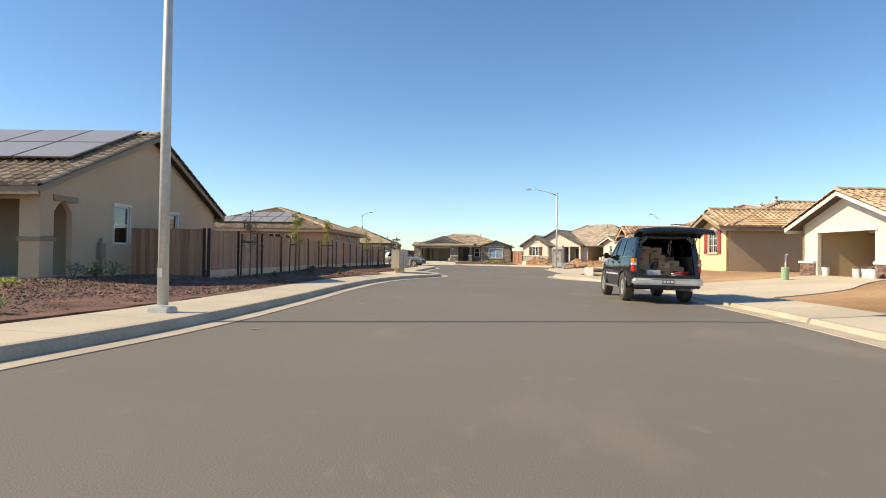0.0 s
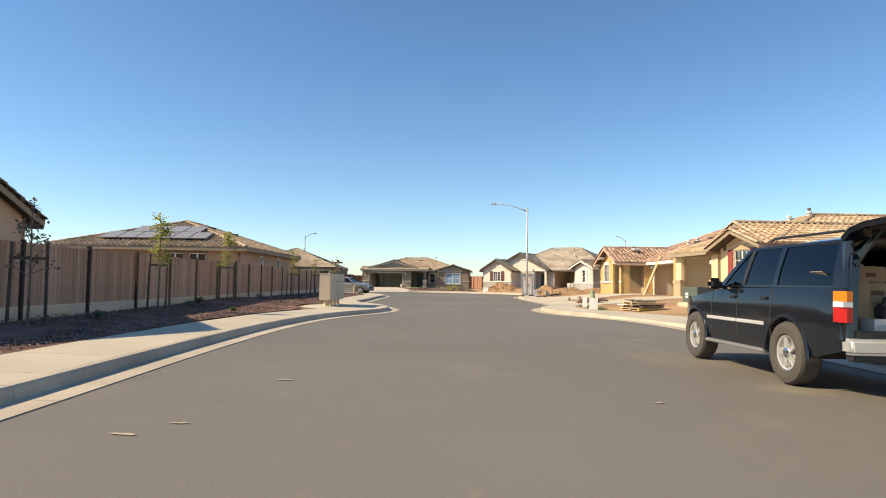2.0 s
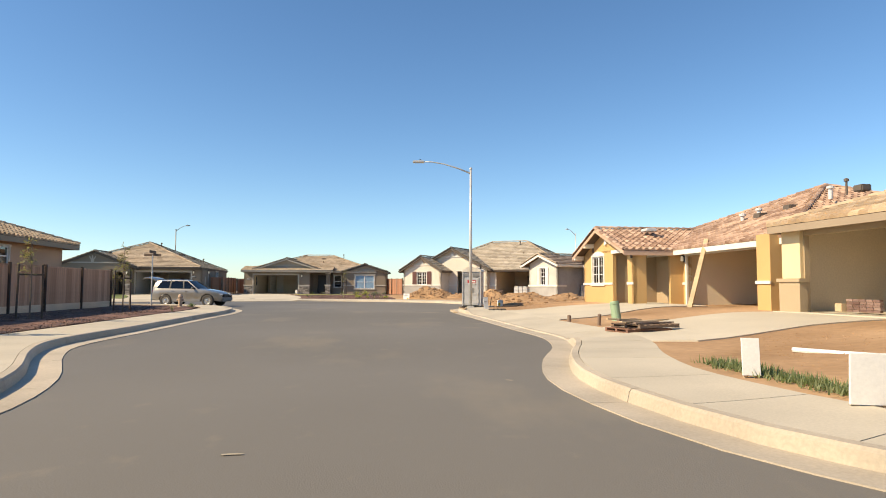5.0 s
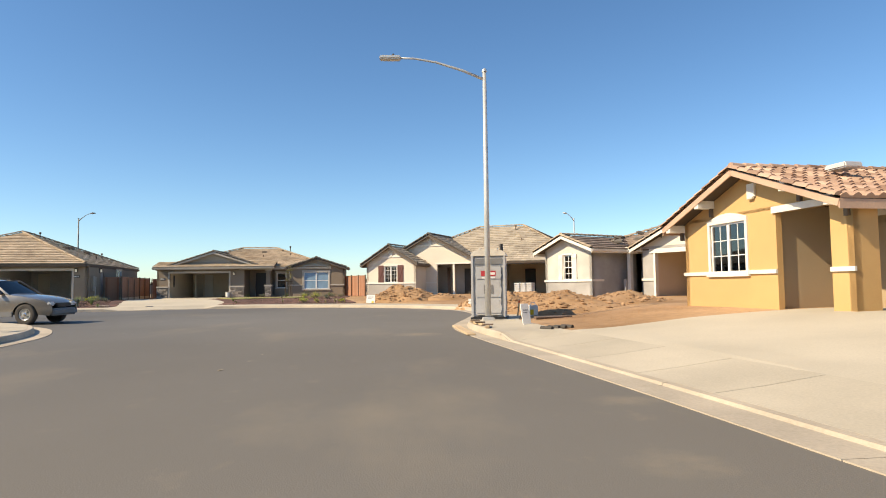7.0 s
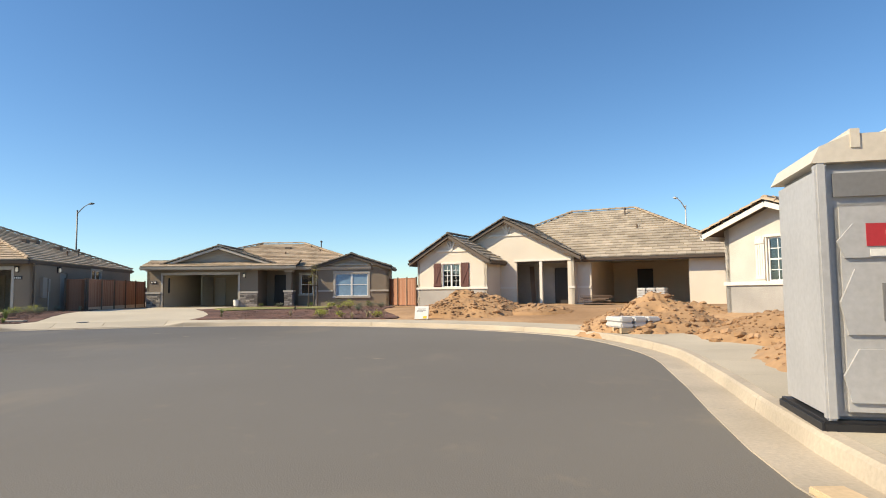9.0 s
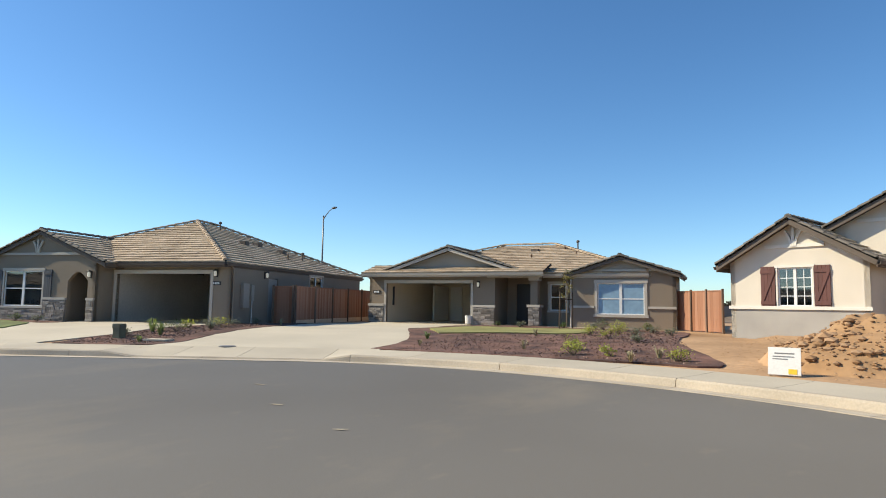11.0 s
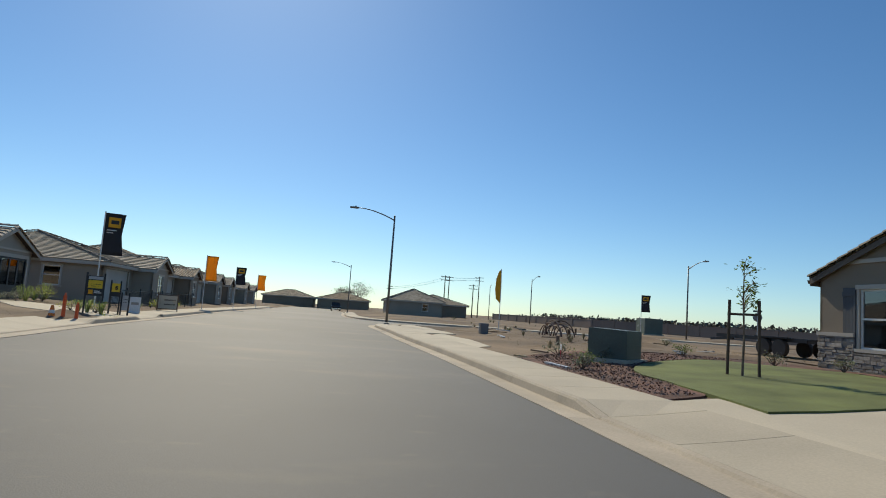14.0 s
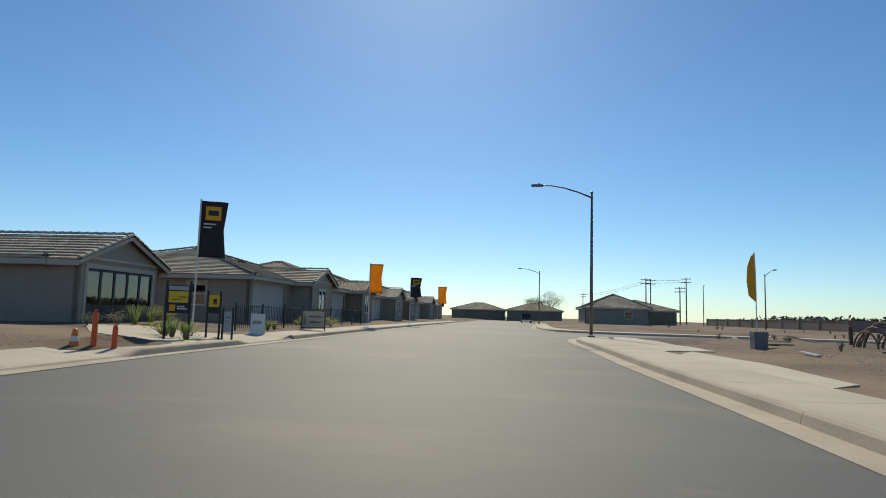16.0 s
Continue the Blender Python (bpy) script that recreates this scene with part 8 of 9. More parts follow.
    part("mound", me_, soil, o, smooth=True)
    cv, cf = [], []
    for _ in range(n):
        i = r_.randrange(len(verts))
        px, py, pz = verts[i]
        if pz < 0.04 and r_.random() < 0.7:
            continue
        s = r_.uniform(0.012, 0.04) * (3.2 if r_.random() < 0.13 else 1)
        c = Vector((px + r_.uniform(-.06, .06), py + r_.uniform(-.06, .06), pz + s * 0.1))
        b = len(cv)
        lump(cv, cf, c, s, r_)
    if not cv:
        return
    me_ = bpy.data.meshes.new("clods")
    me_.from_pydata(cv, [], cf)
    part("clod", me_, "clod" if soil == "dirt" else soil, o, kind="stuff")


pile(1.9, 84.3, 2.3, 1.7, 1.15, 1, 3600, -20)
pile(4.4, 83.2, 1.6, 1.1, 0.4, 7, 800, -30)
pile(6.2, 75.4, 1.9, 2.2, 0.95, 2, 2600, 20)
pile(8.2, 71.4, 2.2, 2.6, 0.75, 3, 2600, 10)
pile(7.4, 67.0, 2.6, 2.6, 0.75, 4, 1500, 0)
pile(10.2, 69.0, 2.0, 2.4, 0.5, 5, 1200, 0)
pile(8.6, 79.6, 1.6, 1.6, 0.5, 8, 700, 0)
pile(-36.5, 64.0, 2.2, 1.0, 0.3, 6, 0, -5, "loam")
pile(-39, 83.8, 1.6, 1.0, 0.28, 9, 0, 30, "loam")
pile(-42.5, 86, 2.4, 1.2, 0.3, 10, 0, 10, "loam")
for k, (x, y, rx, ry, hh) in enumerate(((-36.2, 80.4, 1.6, 0.8, 0.16), (-45.2, 80.6, 2.6, 1.0, 0.2), (-40.2, 82.2, 1.2, 0.7, 0.25), (-50.5, 79.6, 3.0, 1.2, 0.22), (-55, 82.5, 2.5, 1.4, 0.25), (-47.6, 87, 3.5, 1.6, 0.3), (-35.0, 86.5, 2.2, 1.2, 0.2), (-52, 90, 4, 1.5, 0.35))):
    pile(x, y, rx, ry, hh, 20 + k, 0, 8, "loam")


def scatter_clods(poly, n, seed, material="clod", top=0.05):
    r_ = random.Random(seed)
    xs, ys = [p[0] for p in poly], [p[1] for p in poly]
    pts = np.array([(r_.uniform(min(xs), max(xs)), r_.uniform(min(ys), max(ys))) for _ in range(n * 3)])
    pts = pts[inside(poly, pts[:, 0], pts[:, 1])][:n]
    zs = lie(pts[:, 0], pts[:, 1])
    cv, cf = [], []
    for (x, y), z in zip(pts, zs):
        s = r_.uniform(0.012, top)
        b = len(cv)
        lump(cv, cf, Vector((x, y, z + s * 0.1)), s, r_)
    me_ = bpy.data.meshes.new("clods")
    me_.from_pydata(cv, [], cf)
    ob = part("loose_clod", me_, material, None, "loose clods and stones on bare earth", kind="stuff")
    ob["category"] = "clod"


scatter_clods([(8.2, 29.5), (12.5, 31), (12.3, 43), (7.2, 42), (5.6, 37), (7.2, 32)], 1500, 1, "dirt", 0.016)
scatter_clods([(5.5, 58.8), (9.6, 59), (10, 76), (5.6, 80), (5.8, 70)], 2500, 2, "dirt", 0.016)
scatter_clods([(-1.2, 83.4), (5.2, 77.5), (9.5, 80), (5, 92), (-1, 92)], 2000, 3, "dirt", 0.018)
scatter_clods([(-33.8, 79.9), (-56, 76.2), (-58, 90), (-36, 92)], 2500, 4, "loam", 0.015)
scatter_clods([(-28.5, 65.4), (-37.5, 63.8), (-37, 58), (-28, 60)], 800, 5, "loam", 0.015)

# ---- building site clutter ----
def pallet_stack(x, y, yaw, n=3, tint=("lumber", "lumber_dark")):
    o = thing("pallet_stack", pose(x, y, lie1(x, y), 0, 0, yaw), "untidy stack of timber pallets, one edge painted yellow" if n > 2 else "two dark red-brown timber pallets beside a driveway", "pallets")
    r_ = random.Random(int(x * 10) + n)
    z = 0.0
    for k in range(n):
        m = tint[k % 2]
        L = pose(r_.uniform(-0.12, 0.12), r_.uniform(-0.06, 0.06), z, r_.uniform(-1, 1), r_.uniform(-1, 1), r_.uniform(-9, 9))
        for j in range(3):
            part("runner", box(B(), -0.6, 0.6, -0.5 + j * 0.46, -0.42 + j * 0.46, 0.018, 0.075, L), "lumber_yellow" if k == 0 and j == 0 and n > 2 else m, o)
        for j in range(3):
            part("base_board", box(B(), -0.6 + j * 0.53, -0.46 + j * 0.53, -0.52, 0.52, 0, 0.018, L), m, o)
        for j in range(7):
            w = r_.uniform(-0.012, 0.012)
            part("deck_board", box(B(), -0.6 + j * 0.18 + w, -0.49 + j * 0.18 + w, -0.52, 0.52, 0.075, 0.093, L), m, o)
        z += 0.105
    for j in range(6 if n > 1 else 3):
        yy = -0.45 + j * 0.17
        a_ = r_.uniform(-0.9, -0.4)
        part("loose_board", bar(B(), (a_, yy, z + 0.02 + 0.03 * (j % 3)), (a_ + r_.uniform(0.9, 1.4), yy + r_.uniform(-0.15, 0.2), z + 0.02 + 0.035 * (j % 2)), 0.1, 0.03), "lumber" if j % 2 else "lumber_dark", o)


pallet_stack(6.95, 35.0, 30)
pallet_stack(6.45, 45.0, 18, 2, ("lumber_red", "lumber_dark"))


def board_sign(x, y, yaw, w, h, tilt=0.0, label="blank white board standing in the earth", panel="white", bars=(), yellow=False):
    o = thing("site_sign", pose(x, y, lie1(x, y) - 0.03, 0, 0, yaw) @ pose(0, 0, 0, -tilt, 0, 0), label, "sign")
    part("panel", bevel_all(box(B(), -w / 2, w / 2, -0.015, 0.015, 0.06, h), 0.004), panel, o)
    for sx in (-w / 2 + 0.04, w / 2 - 0.04):
        part("leg", box(B(), sx - 0.02, sx + 0.02, 0.015, 0.05, -0.1, h - 0.05), "lumber", o)
    for z0, z1, a_, b_ in bars:
        part("text_bar", box(B(), a_ * w, b_ * w, -0.019, -0.015, z0 * h, z1 * h), "cladding", o)
    if yellow:
        part("yellow_patch", box(B(), 0.12 * w, 0.38 * w, -0.02, -0.015, 0.14 * h, 0.3 * h), "yellow", o)


board_sign(5.0, 37.25, -12, 0.2, 0.5, 6)
board_sign(5.1, 35.45, -12, 0.34, 0.52, -4)
board_sign(4.3, 60.4, 20, 0.24, 0.6, 14, "leaning white site sign beside the pavement", bars=((0.7, 0.74, -0.3, 0.3), (0.6, 0.63, -0.3, 0.2)))
board_sign(-0.15, 82.4, -8, 0.52, 0.58, 24, "leaning white site sign with a yellow patch", bars=((0.78, 0.82, -0.3, 0.3), (0.68, 0.71, -0.36, 0.3), (0.6, 0.63, -0.36, 0.1)), yellow=True)


def post_tube(x, y, h, lean, r=0.14, label="pale green plastic utility marker tube leaning in earth"):
    o = thing("marker_tube", pose(x, y, lie1(x, y) - 0.05, lean, lean * 0.6, 0), label, "marker")
    part("tube", lathe(B(), [(r, 0), (r, h), (r * 0.9, h + 0.02), (r * 0.9, h - 0.05)], 16), "green_tube", o)
    part("collar", lathe(B(), [(r + 0.015, h * 0.86), (r + 0.015, h * 0.9)], 16), "green_tube", o)


post_tube(7.1, 48.95, 0.62, -8)
post_tube(11.6, 25.9, 0.55, 2)
o = thing("iron_stub", pose(6.1, 47.4, lie1(6.1, 47.4), 12, 0, 0), "short rusty pipe stub in the earth", "pipe")
part("pipe", lathe(B(), [(0.05, -0.1), (0.05, 0.32), (0.03, 0.33)], 10), "lumber_dark", o)
o = thing("iron_stub", pose(5.7, 49.25, lie1(5.7, 49.25), 0, 0, 0), "short rusty pipe stub in the earth", "pipe")
part("pipe", lathe(B(), [(0.06, -0.1), (0.06, 0.2), (0.03, 0.21)], 10), "lumber_dark", o)


def bucket(x, y, z=None, m="white"):
    o = thing("bucket", pose(x, y, lie1(x, y) if z is None else z), "white plastic builder's bucket", "bucket", "buckets")
    part("pail", lathe(B(), [(0.13, 0), (0.15, 0.34), (0.16, 0.36), (0.145, 0.36), (0.125, 0.03)], 16), m, o)
    part("bail", tube(B(), [(0.155 * math.cos(t), 0.02, 0.33 + 0.12 * math.sin(t)) for t in [k * math.pi / 8 for k in range(9)]], 0.005, 4), "galv", o)


for x, y in ((14.0, 28.3), (14.35, 26.5), (14.4, 25.9), (14.5, 25.5), (14.0, 24.6)):
    bucket(x, y)
o = thing("yellow_label_bin", pose(5.55, 65.0, lie1(5.55, 65.0), 0, 0, 10), "white plastic jug with a yellow label", "container")
part("body", bevel_all(box(B(), -0.14, 0.14, -0.1, 0.1, 0, 0.34), 0.02), "white", o)
part("label_patch", box(B(), -0.14, -0.02, -0.104, -0.1, 0.03, 0.2), "yellow", o)
part("handle", tube(B(), [(-0.08, 0, 0.34), (-0.06, 0, 0.42), (0.06, 0, 0.42), (0.08, 0, 0.34)], 0.012, 6), "white", o)


def wrapped_pallet(x, y, yaw, w, d, h, z=None):
    o = thing("wrapped_bags", pose(x, y, lie1(x, y) if z is None else z, 0, 0, yaw), "pallet of bagged plaster in white wrap", "building material", "wrapped pallets")
    for j in range(3):
        part("runner", box(B(), -w / 2, w / 2, -d / 2 + j * (d - 0.1) / 2, -d / 2 + 0.1 + j * (d - 0.1) / 2, 0, 0.12), "lumber", o)
    rows = max(2, int((h - 0.12) / 0.13))
    for r_ in range(rows):
        for c in range(3):
            x0 = -w / 2 + c * w / 3
            part("bag", bevel_all(box(B(), x0 + 0.01, x0 + w / 3 - 0.01, -d / 2 + 0.02, d / 2 - 0.02, 0.12 + r_ * 0.13, 0.12 + r_ * 0.13 + 0.125), 0.03), "plastic_wrap", o)


wrapped_pallet(5.25, 74.2, 12, 1.05, 0.85, 0.45, 0.165)
wrapped_pallet(10.6, 88.5, -27, 1.3, 1.0, 0.95, 0.42)
o = thing("lumber_heap", pose(8.2, 89.6, 0.42, 0, 0, -27), "untidy heap of dark boards in a garage", "timber")
for k in range(9):
    part("board", bar(B(), (R.uniform(-0.9, -0.5), R.uniform(-0.4, 0.4), 0.05 + k * 0.06), (R.uniform(0.5, 0.9), R.uniform(-0.4, 0.4), 0.05 + k * 0.06), 0.2, 0.04), "lumber_dark", o)
o = thing("pipe_bundle", pose(4.35, 58.7, lie1(4.35, 58.7), 0, 0, 35), "row of dark grey drain pipes on the earth", "pipes")
for k in range(4):
    m = Matrix.Translation((0.0 + k * 0.24, 0, 0.05)) @ Euler((radians(-90), 0, 0)).to_matrix().to_4x4()
    part("pipe", lathe(B(), [(0.05, -0.16), (0.05, 0.16), (0.04, 0.16), (0.04, -0.14)], 12, m), "rubber", o)
o = thing("board_heap", pose(5.5, 62.9, lie1(5.5, 62.9), 0, 0, 15), "dark loose boards lying on bare earth", "timber")
for k in range(4):
    part("board", bar(B(), (-0.6 + 0.1 * k, -0.3 + 0.18 * k, 0.03), (0.6 + 0.05 * k, -0.25 + 0.2 * k, 0.04), 0.14, 0.04), "lumber_dark", o)
for k, (x, y, yaw) in enumerate(((3.12, 61.6, 92), (3.14, 60.85, 100), (3.2, 59.9, 80))):
    o = thing("form_board", pose(x, y, 0.16, 0, 0, yaw), "short timber form board lying on the kerb", "timber", "form boards")
    part("board", bevel_all(box(B(), -0.35, 0.35, -0.05, 0.05, 0, 0.045), 0.005), "lumber", o)
    part("cleat", box(B(), -0.06, 0.06, -0.14, 0.1, 0.045, 0.075), "lumber_dark", o)
o = thing("long_plank", pose(2.72, 60.9, 0.012, 0, 0, 90), "long pale plank lying in the gutter", "timber")
part("plank", bevel_all(box(B(), -1.6, 1.6, -0.1, 0.1, 0, 0.04), 0.006), "lumber", o)
o = thing("survey_stake", pose(4.95, 64.6, lie1(4.95, 64.6), 4, 6, 0), "short timber survey stake in the earth", "stake")
part("stake", box(B(), -0.02, 0.02, -0.02, 0.02, -0.1, 0.55), "lumber", o)
part("flagging", box(B(), -0.024, 0.024, -0.024, 0.024, 0.45, 0.52), "orange", o)
o = thing("brick_stack", pose(12.6, 46.5, 0.6, 0, 0, -84), "low stack of red-brown bricks in a garage opening", "bricks")
for r_ in range(5):
    for c in range(5):
        part("brick", box(B(), c * 0.22 + 0.02 * (r_ % 2), c * 0.22 + 0.205 + 0.02 * (r_ % 2), 0, 0.1, r_ * 0.07, r_ * 0.07 + 0.063), "brick", o)
part("block", bevel_all(box(B(), -0.28, -0.04, -0.12, 0.1, 0, 0.22), 0.01), "lumber", o, "pale concrete block")
o = thing("weed_patch", pose(5.3, 37.1, lie1(5.3, 37.1)), "low green mat of weeds behind the pavement", "weeds")
bm, r_ = B(), random.Random(77)
for _ in range(1500):
    y = r_.uniform(-1.5, 1.5)
    x = r_.gauss(0, 0.12) - 0.09 * y
    t, hgt = r_.uniform(0, 6.28), r_.uniform(0.03, 0.13)
    d = Vector((math.cos(t), math.sin(t), 0)) * r_.uniform(0.02, 0.07)
    q, w_ = Vector((x, y, 0.01)), Vector((-d.y, d.x, 0)).normalized() * 0.012
    bm.faces.new([bm.verts.new(v) for v in (q - w_, q + w_, q + d + Vector((0, 0, hgt)))])
part("blade", bm, "grass_blade", o, kind="stuff")
o = thing("pipe_length", pose(6.8, 39.4, lie1(6.8, 39.4) + 0.04, 0, 0, -60), "long white plastic pipe on bare earth", "pipe")
part("pipe", tube(B(), [(0, 0, 0), (0.6, 0.05, 0), (1.2, 0.05, 0.01)], 0.04, 8), "pvc", o)
o = thing("street_sign", pose(-11.9, 60.6, lie1(-11.9, 60.6)), "street name sign with crossed brown blades on post", "street sign")
part("post", tube(B(), [(0, 0, -0.1), (0, 0, 2.5)], 0.03, 8), "galv", o)
part("blade", box(B(), -0.4, 0.4, -0.01, 0.01, 2.42, 2.56), "lumber_dark", o)
part("blade", box(B(), -0.01, 0.01, -0.35, 0.35, 2.57, 2.7), "lumber_dark", o)
o = thing("hydrant_post", pose(-10.4, 60.3, lie1(-10.4, 60.3) + 0.02), "sandy-coloured fire hydrant in the planting bed", "hydrant")
part("barrel", lathe(B(), [(0.13, 0), (0.13, 0.05), (0.09, 0.07), (0.09, 0.45), (0.12, 0.48), (0.12, 0.52), (0.08, 0.6), (0.03, 0.66)], 14), "hydrant", o)
for sx in (-1, 1):
    part("outlet", lathe(B(), [(0.05, 0), (0.05, 0.08), (0.03, 0.09)], 10, Matrix.Translation((sx * 0.08, 0, 0.36)) @ Euler((0, radians(90 * sx), 0)).to_matrix().to_4x4()), "hydrant", o)


def green_pedestal(x, y, w=0.25, h=0.42, m="green_tube", label="small green utility pedestal in mulch", yaw=10):
    o = thing("utility_pedestal", pose(x, y, lie1(x, y), 0, 0, yaw), label, "utility box")
    part("body", bevel_all(box(B(), -w / 2, w / 2, -w / 2, w / 2, -0.1, h), 0.02), m, o)
    part("lid", bevel_all(box(B(), -w / 2 - 0.015, w / 2 + 0.015, -w / 2 - 0.015, w / 2 + 0.015, h * 0.72, h + 0.03), 0.02), m, o)


green_pedestal(-17.05, 82.75, m="sage")
green_pedestal(-46.3, 79.6, 0.4, 0.5, "cladding", "small grey utility pedestal on bare earth")
o = thing("stepping_slab", pose(-15.6, 82.85, lie1(-15.6, 82.85) + 0.03, 0, 0, 15), "pale rectangular concrete box lid in mulch", "lid")
part("slab", bevel_all(box(B(), -0.35, 0.35, -0.22, 0.22, 0, 0.06), 0.01), "concrete", o)
o = thing("garage_pail", pose(-12.5, 99.0, 0.46), "pale bucket standing by a garage opening", "bucket")
part("pail", lathe(B(), [(0.15, 0), (0.17, 0.4), (0.16, 0.4), (0.13, 0.03)], 14), "white", o)

# vacant lots along the west street
for k, (x, y, n, yaw) in enumerate(((-47.5, 83.2, 5, 20), (-48.6, 84.0, 4, 60))):
    o = thing("hose_coil", pose(x, y, lie1(x, y) - 0.25, 0, 0, yaw), "loops of dark corrugated conduit sticking out of earth", "conduit", "conduit loops")
    for j in range(n):
        r_ = 0.55 + 0.12 * (j % 3)
        pts = [(r_ * math.cos(t * math.pi / 10) + 0.22 * j - 0.4, 0.1 * j, 0.1 + r_ * math.sin(t * math.pi / 10) * 1.25) for t in range(11)]
        part("loop", tube(B(), pts, 0.03, 6), "hose" if j % 2 else "lumber_dark", o)
rj = random.Random(33)
for k in range(26):
    x, y = rj.uniform(-56, -33), rj.uniform(79.5, 89)
    o = thing("scrap_board", pose(x, y, lie1(x, y) + 0.03, 0, rj.uniform(-4, 4), rj.uniform(0, 180)), "weathered scrap board lying on bare earth", "timber", "scrap boards")
    L = rj.uniform(0.3, 1.4)
    part("board", box(B(), -L / 2, L / 2, -0.05, 0.05, -0.01, 0.03), rj.choice(("lumber_dark", "lumber", "plastic_wrap", "lumber_dark")), o)
for x, y, h in ((-41.2, 82.7, 0.5), (-52, 84, 0.7), (-60.5, 88, 0.6), (-37.6, 81.4, 0.35)):
    o = thing("earth_stub", pose(x, y, lie1(x, y), 3, 4, 0), "short dark post standing in bare earth", "post")
    part("post", box(B(), -0.06, 0.06, -0.06, 0.06, -0.1, h), "lumber_dark", o)
for k, (x, y) in enumerate([(rj.uniform(-58, -33), rj.uniform(80, 90)) for _ in range(9)] + [(rj.uniform(-100, -72), rj.uniform(78, 98)) for _ in range(14)]):
    shrub(x, y, rj.uniform(0.15, 0.35), rj.choice(("dry", "dry", "sage")), 300 + k, -0.04)

o = thing("pin_flag", pose(-31.15, 80.0, lie1(-31.15, 80.0)), "small white and red marker flag in the mulch", "marker")
part("stem", tube(B(), [(0, 0, -0.05), (0, 0, 0.4)], 0.006, 5), "red", o)
part("flag", box(B(), -0.09, 0.09, -0.004, 0.004, 0.24, 0.4), "white", o)
part("red_tab", box(B(), -0.05, 0.05, -0.006, 0.006, 0.16, 0.23), "red", o)
for x, y, L, yaw, m in ((-28.65, 79.35, 0.9, 20, "plastic_wrap"), (-31.0, 81.0, 0.8, -30, "plastic_wrap"), (-31.2, 78.95, 0.35, 70, "lumber"), (-42.6, 80.0, 1.1, 5, "plastic_wrap"), (-33.4, 79.9, 0.6, 40, "lumber_dark")):
    o = thing("scrap_board", pose(x, y, lie1(x, y) + 0.05, 0, 2, yaw), "pale scrap board lying on bare earth", "timber", "scrap boards")
    part("board", box(B(), -L / 2, L / 2, -0.06, 0.06, -0.02, 0.02), m, o)


# ---- flags, signs and barriers by the show houses ----
def flag(x, y, ztop, w, h, cloth, yaw, panel=False, zp=None):
    z = lie1(x, y)
    o = thing("banner_flag", pose(x, y, z, 0, 0, yaw), "amber promotional flag hanging from a white pole" if cloth == "amber" else "dark promotional flag with an amber square on a pole", "flag", "promotional flags")
    t = ztop - z
    part("pole", tube(B(), [(0, 0, -0.1), (0, 0, t + 0.05)], 0.028, 8), "white", o)
    bm = B()
    n = 10
    g = [[bm.verts.new((0.02 + w * i / n * (1 - 0.12 * (1 - abs(j - n / 2) / (n / 2)) * (i / n)), 0.07 * math.sin(i * 0.7 + j * 0.35) * (i / n), t - h * j / n)) for i in range(n + 1)] for j in range(n + 1)]
    for j in range(n):
        for i in range(n):
            bm.faces.new((g[j][i], g[j][i + 1], g[j + 1][i + 1], g[j + 1][i]))
    bmesh.ops.solidify(bm, geom=bm.faces[:], thickness=0.006)
    c = part("cloth", bm, cloth, o, smooth=True)
    if panel:
        part("square_patch", box(B(), w * 0.2, w * 0.78, -0.09, 0.1, t - h * 0.34, t - h * 0.1), "amber", c)
        part("patch_shape", box(B(), w * 0.3, w * 0.68, -0.1, 0.11, t - h * 0.26, t - h * 0.17), "black", c)
        for k in range(2):
            part("text_bar", box(B(), w * 0.15, w * (0.6 - 0.15 * k), -0.085, 0.09, t - h * (0.42 + 0.06 * k), t - h * (0.40 + 0.06 * k)), "white", c)
    return o


W_YAW = -78
flag(-41.6, 62.6, 4.42, 0.8, 1.8, "navy", 124, True)
flag(-63.0, 59.9, 4.24, 0.85, 1.9, "amber", 112)
flag(-76.7, 58.3, 4.2, 0.95, 1.7, "navy", 110, True)
flag(-92.8, 56.4, 4.2, 0.95, 1.9, "amber", 108)
flag(-77.4, 99.0, 4.4, 0.85, 1.7, "navy", 66, True)
o = thing("feather_flag", pose(-57.7, 81.9, lie1(-57.7, 81.9), 0, 0, 85), "tall amber feather flag on a pale pole", "flag", "promotional flags")
part("pole", tube(B(), [(0, 0, -0.1), (0, 0, 3.0), (-0.04, 0, 4.3)], 0.025, 8), "white", o)
bm = B()
prism(bm, [(-0.02, 1.9), (-0.32, 2.2), (-0.4, 2.9), (-0.36, 3.6), (-0.2, 4.1), (-0.02, 4.3)], "y", -0.01, 0.01)
part("sail", bm, "amber", o)


def panel_sign(x, y, yaw, w, z0, z1, panels, label, posts="black", name="sign_board"):
    o = thing(name, pose(x, y, lie1(x, y), 0, 0, yaw), label, "sign")
    for sx in (-w / 2 - 0.03, w / 2 + 0.03):
        part("post", box(B(), sx - 0.03, sx + 0.03, -0.03, 0.03, -0.1, z1 + 0.12), posts, o)
    part("frame", bevel_all(box(B(), -w / 2, w / 2, -0.04, 0.04, z0, z1), 0.01), posts, o)
    for a_, b_, c_, d_, m in panels:
        part("sign_panel", box(B(), a_ * w, b_ * w, -0.05, 0.05, z0 + c_ * (z1 - z0), z0 + d_ * (z1 - z0)), m, o)
    return o


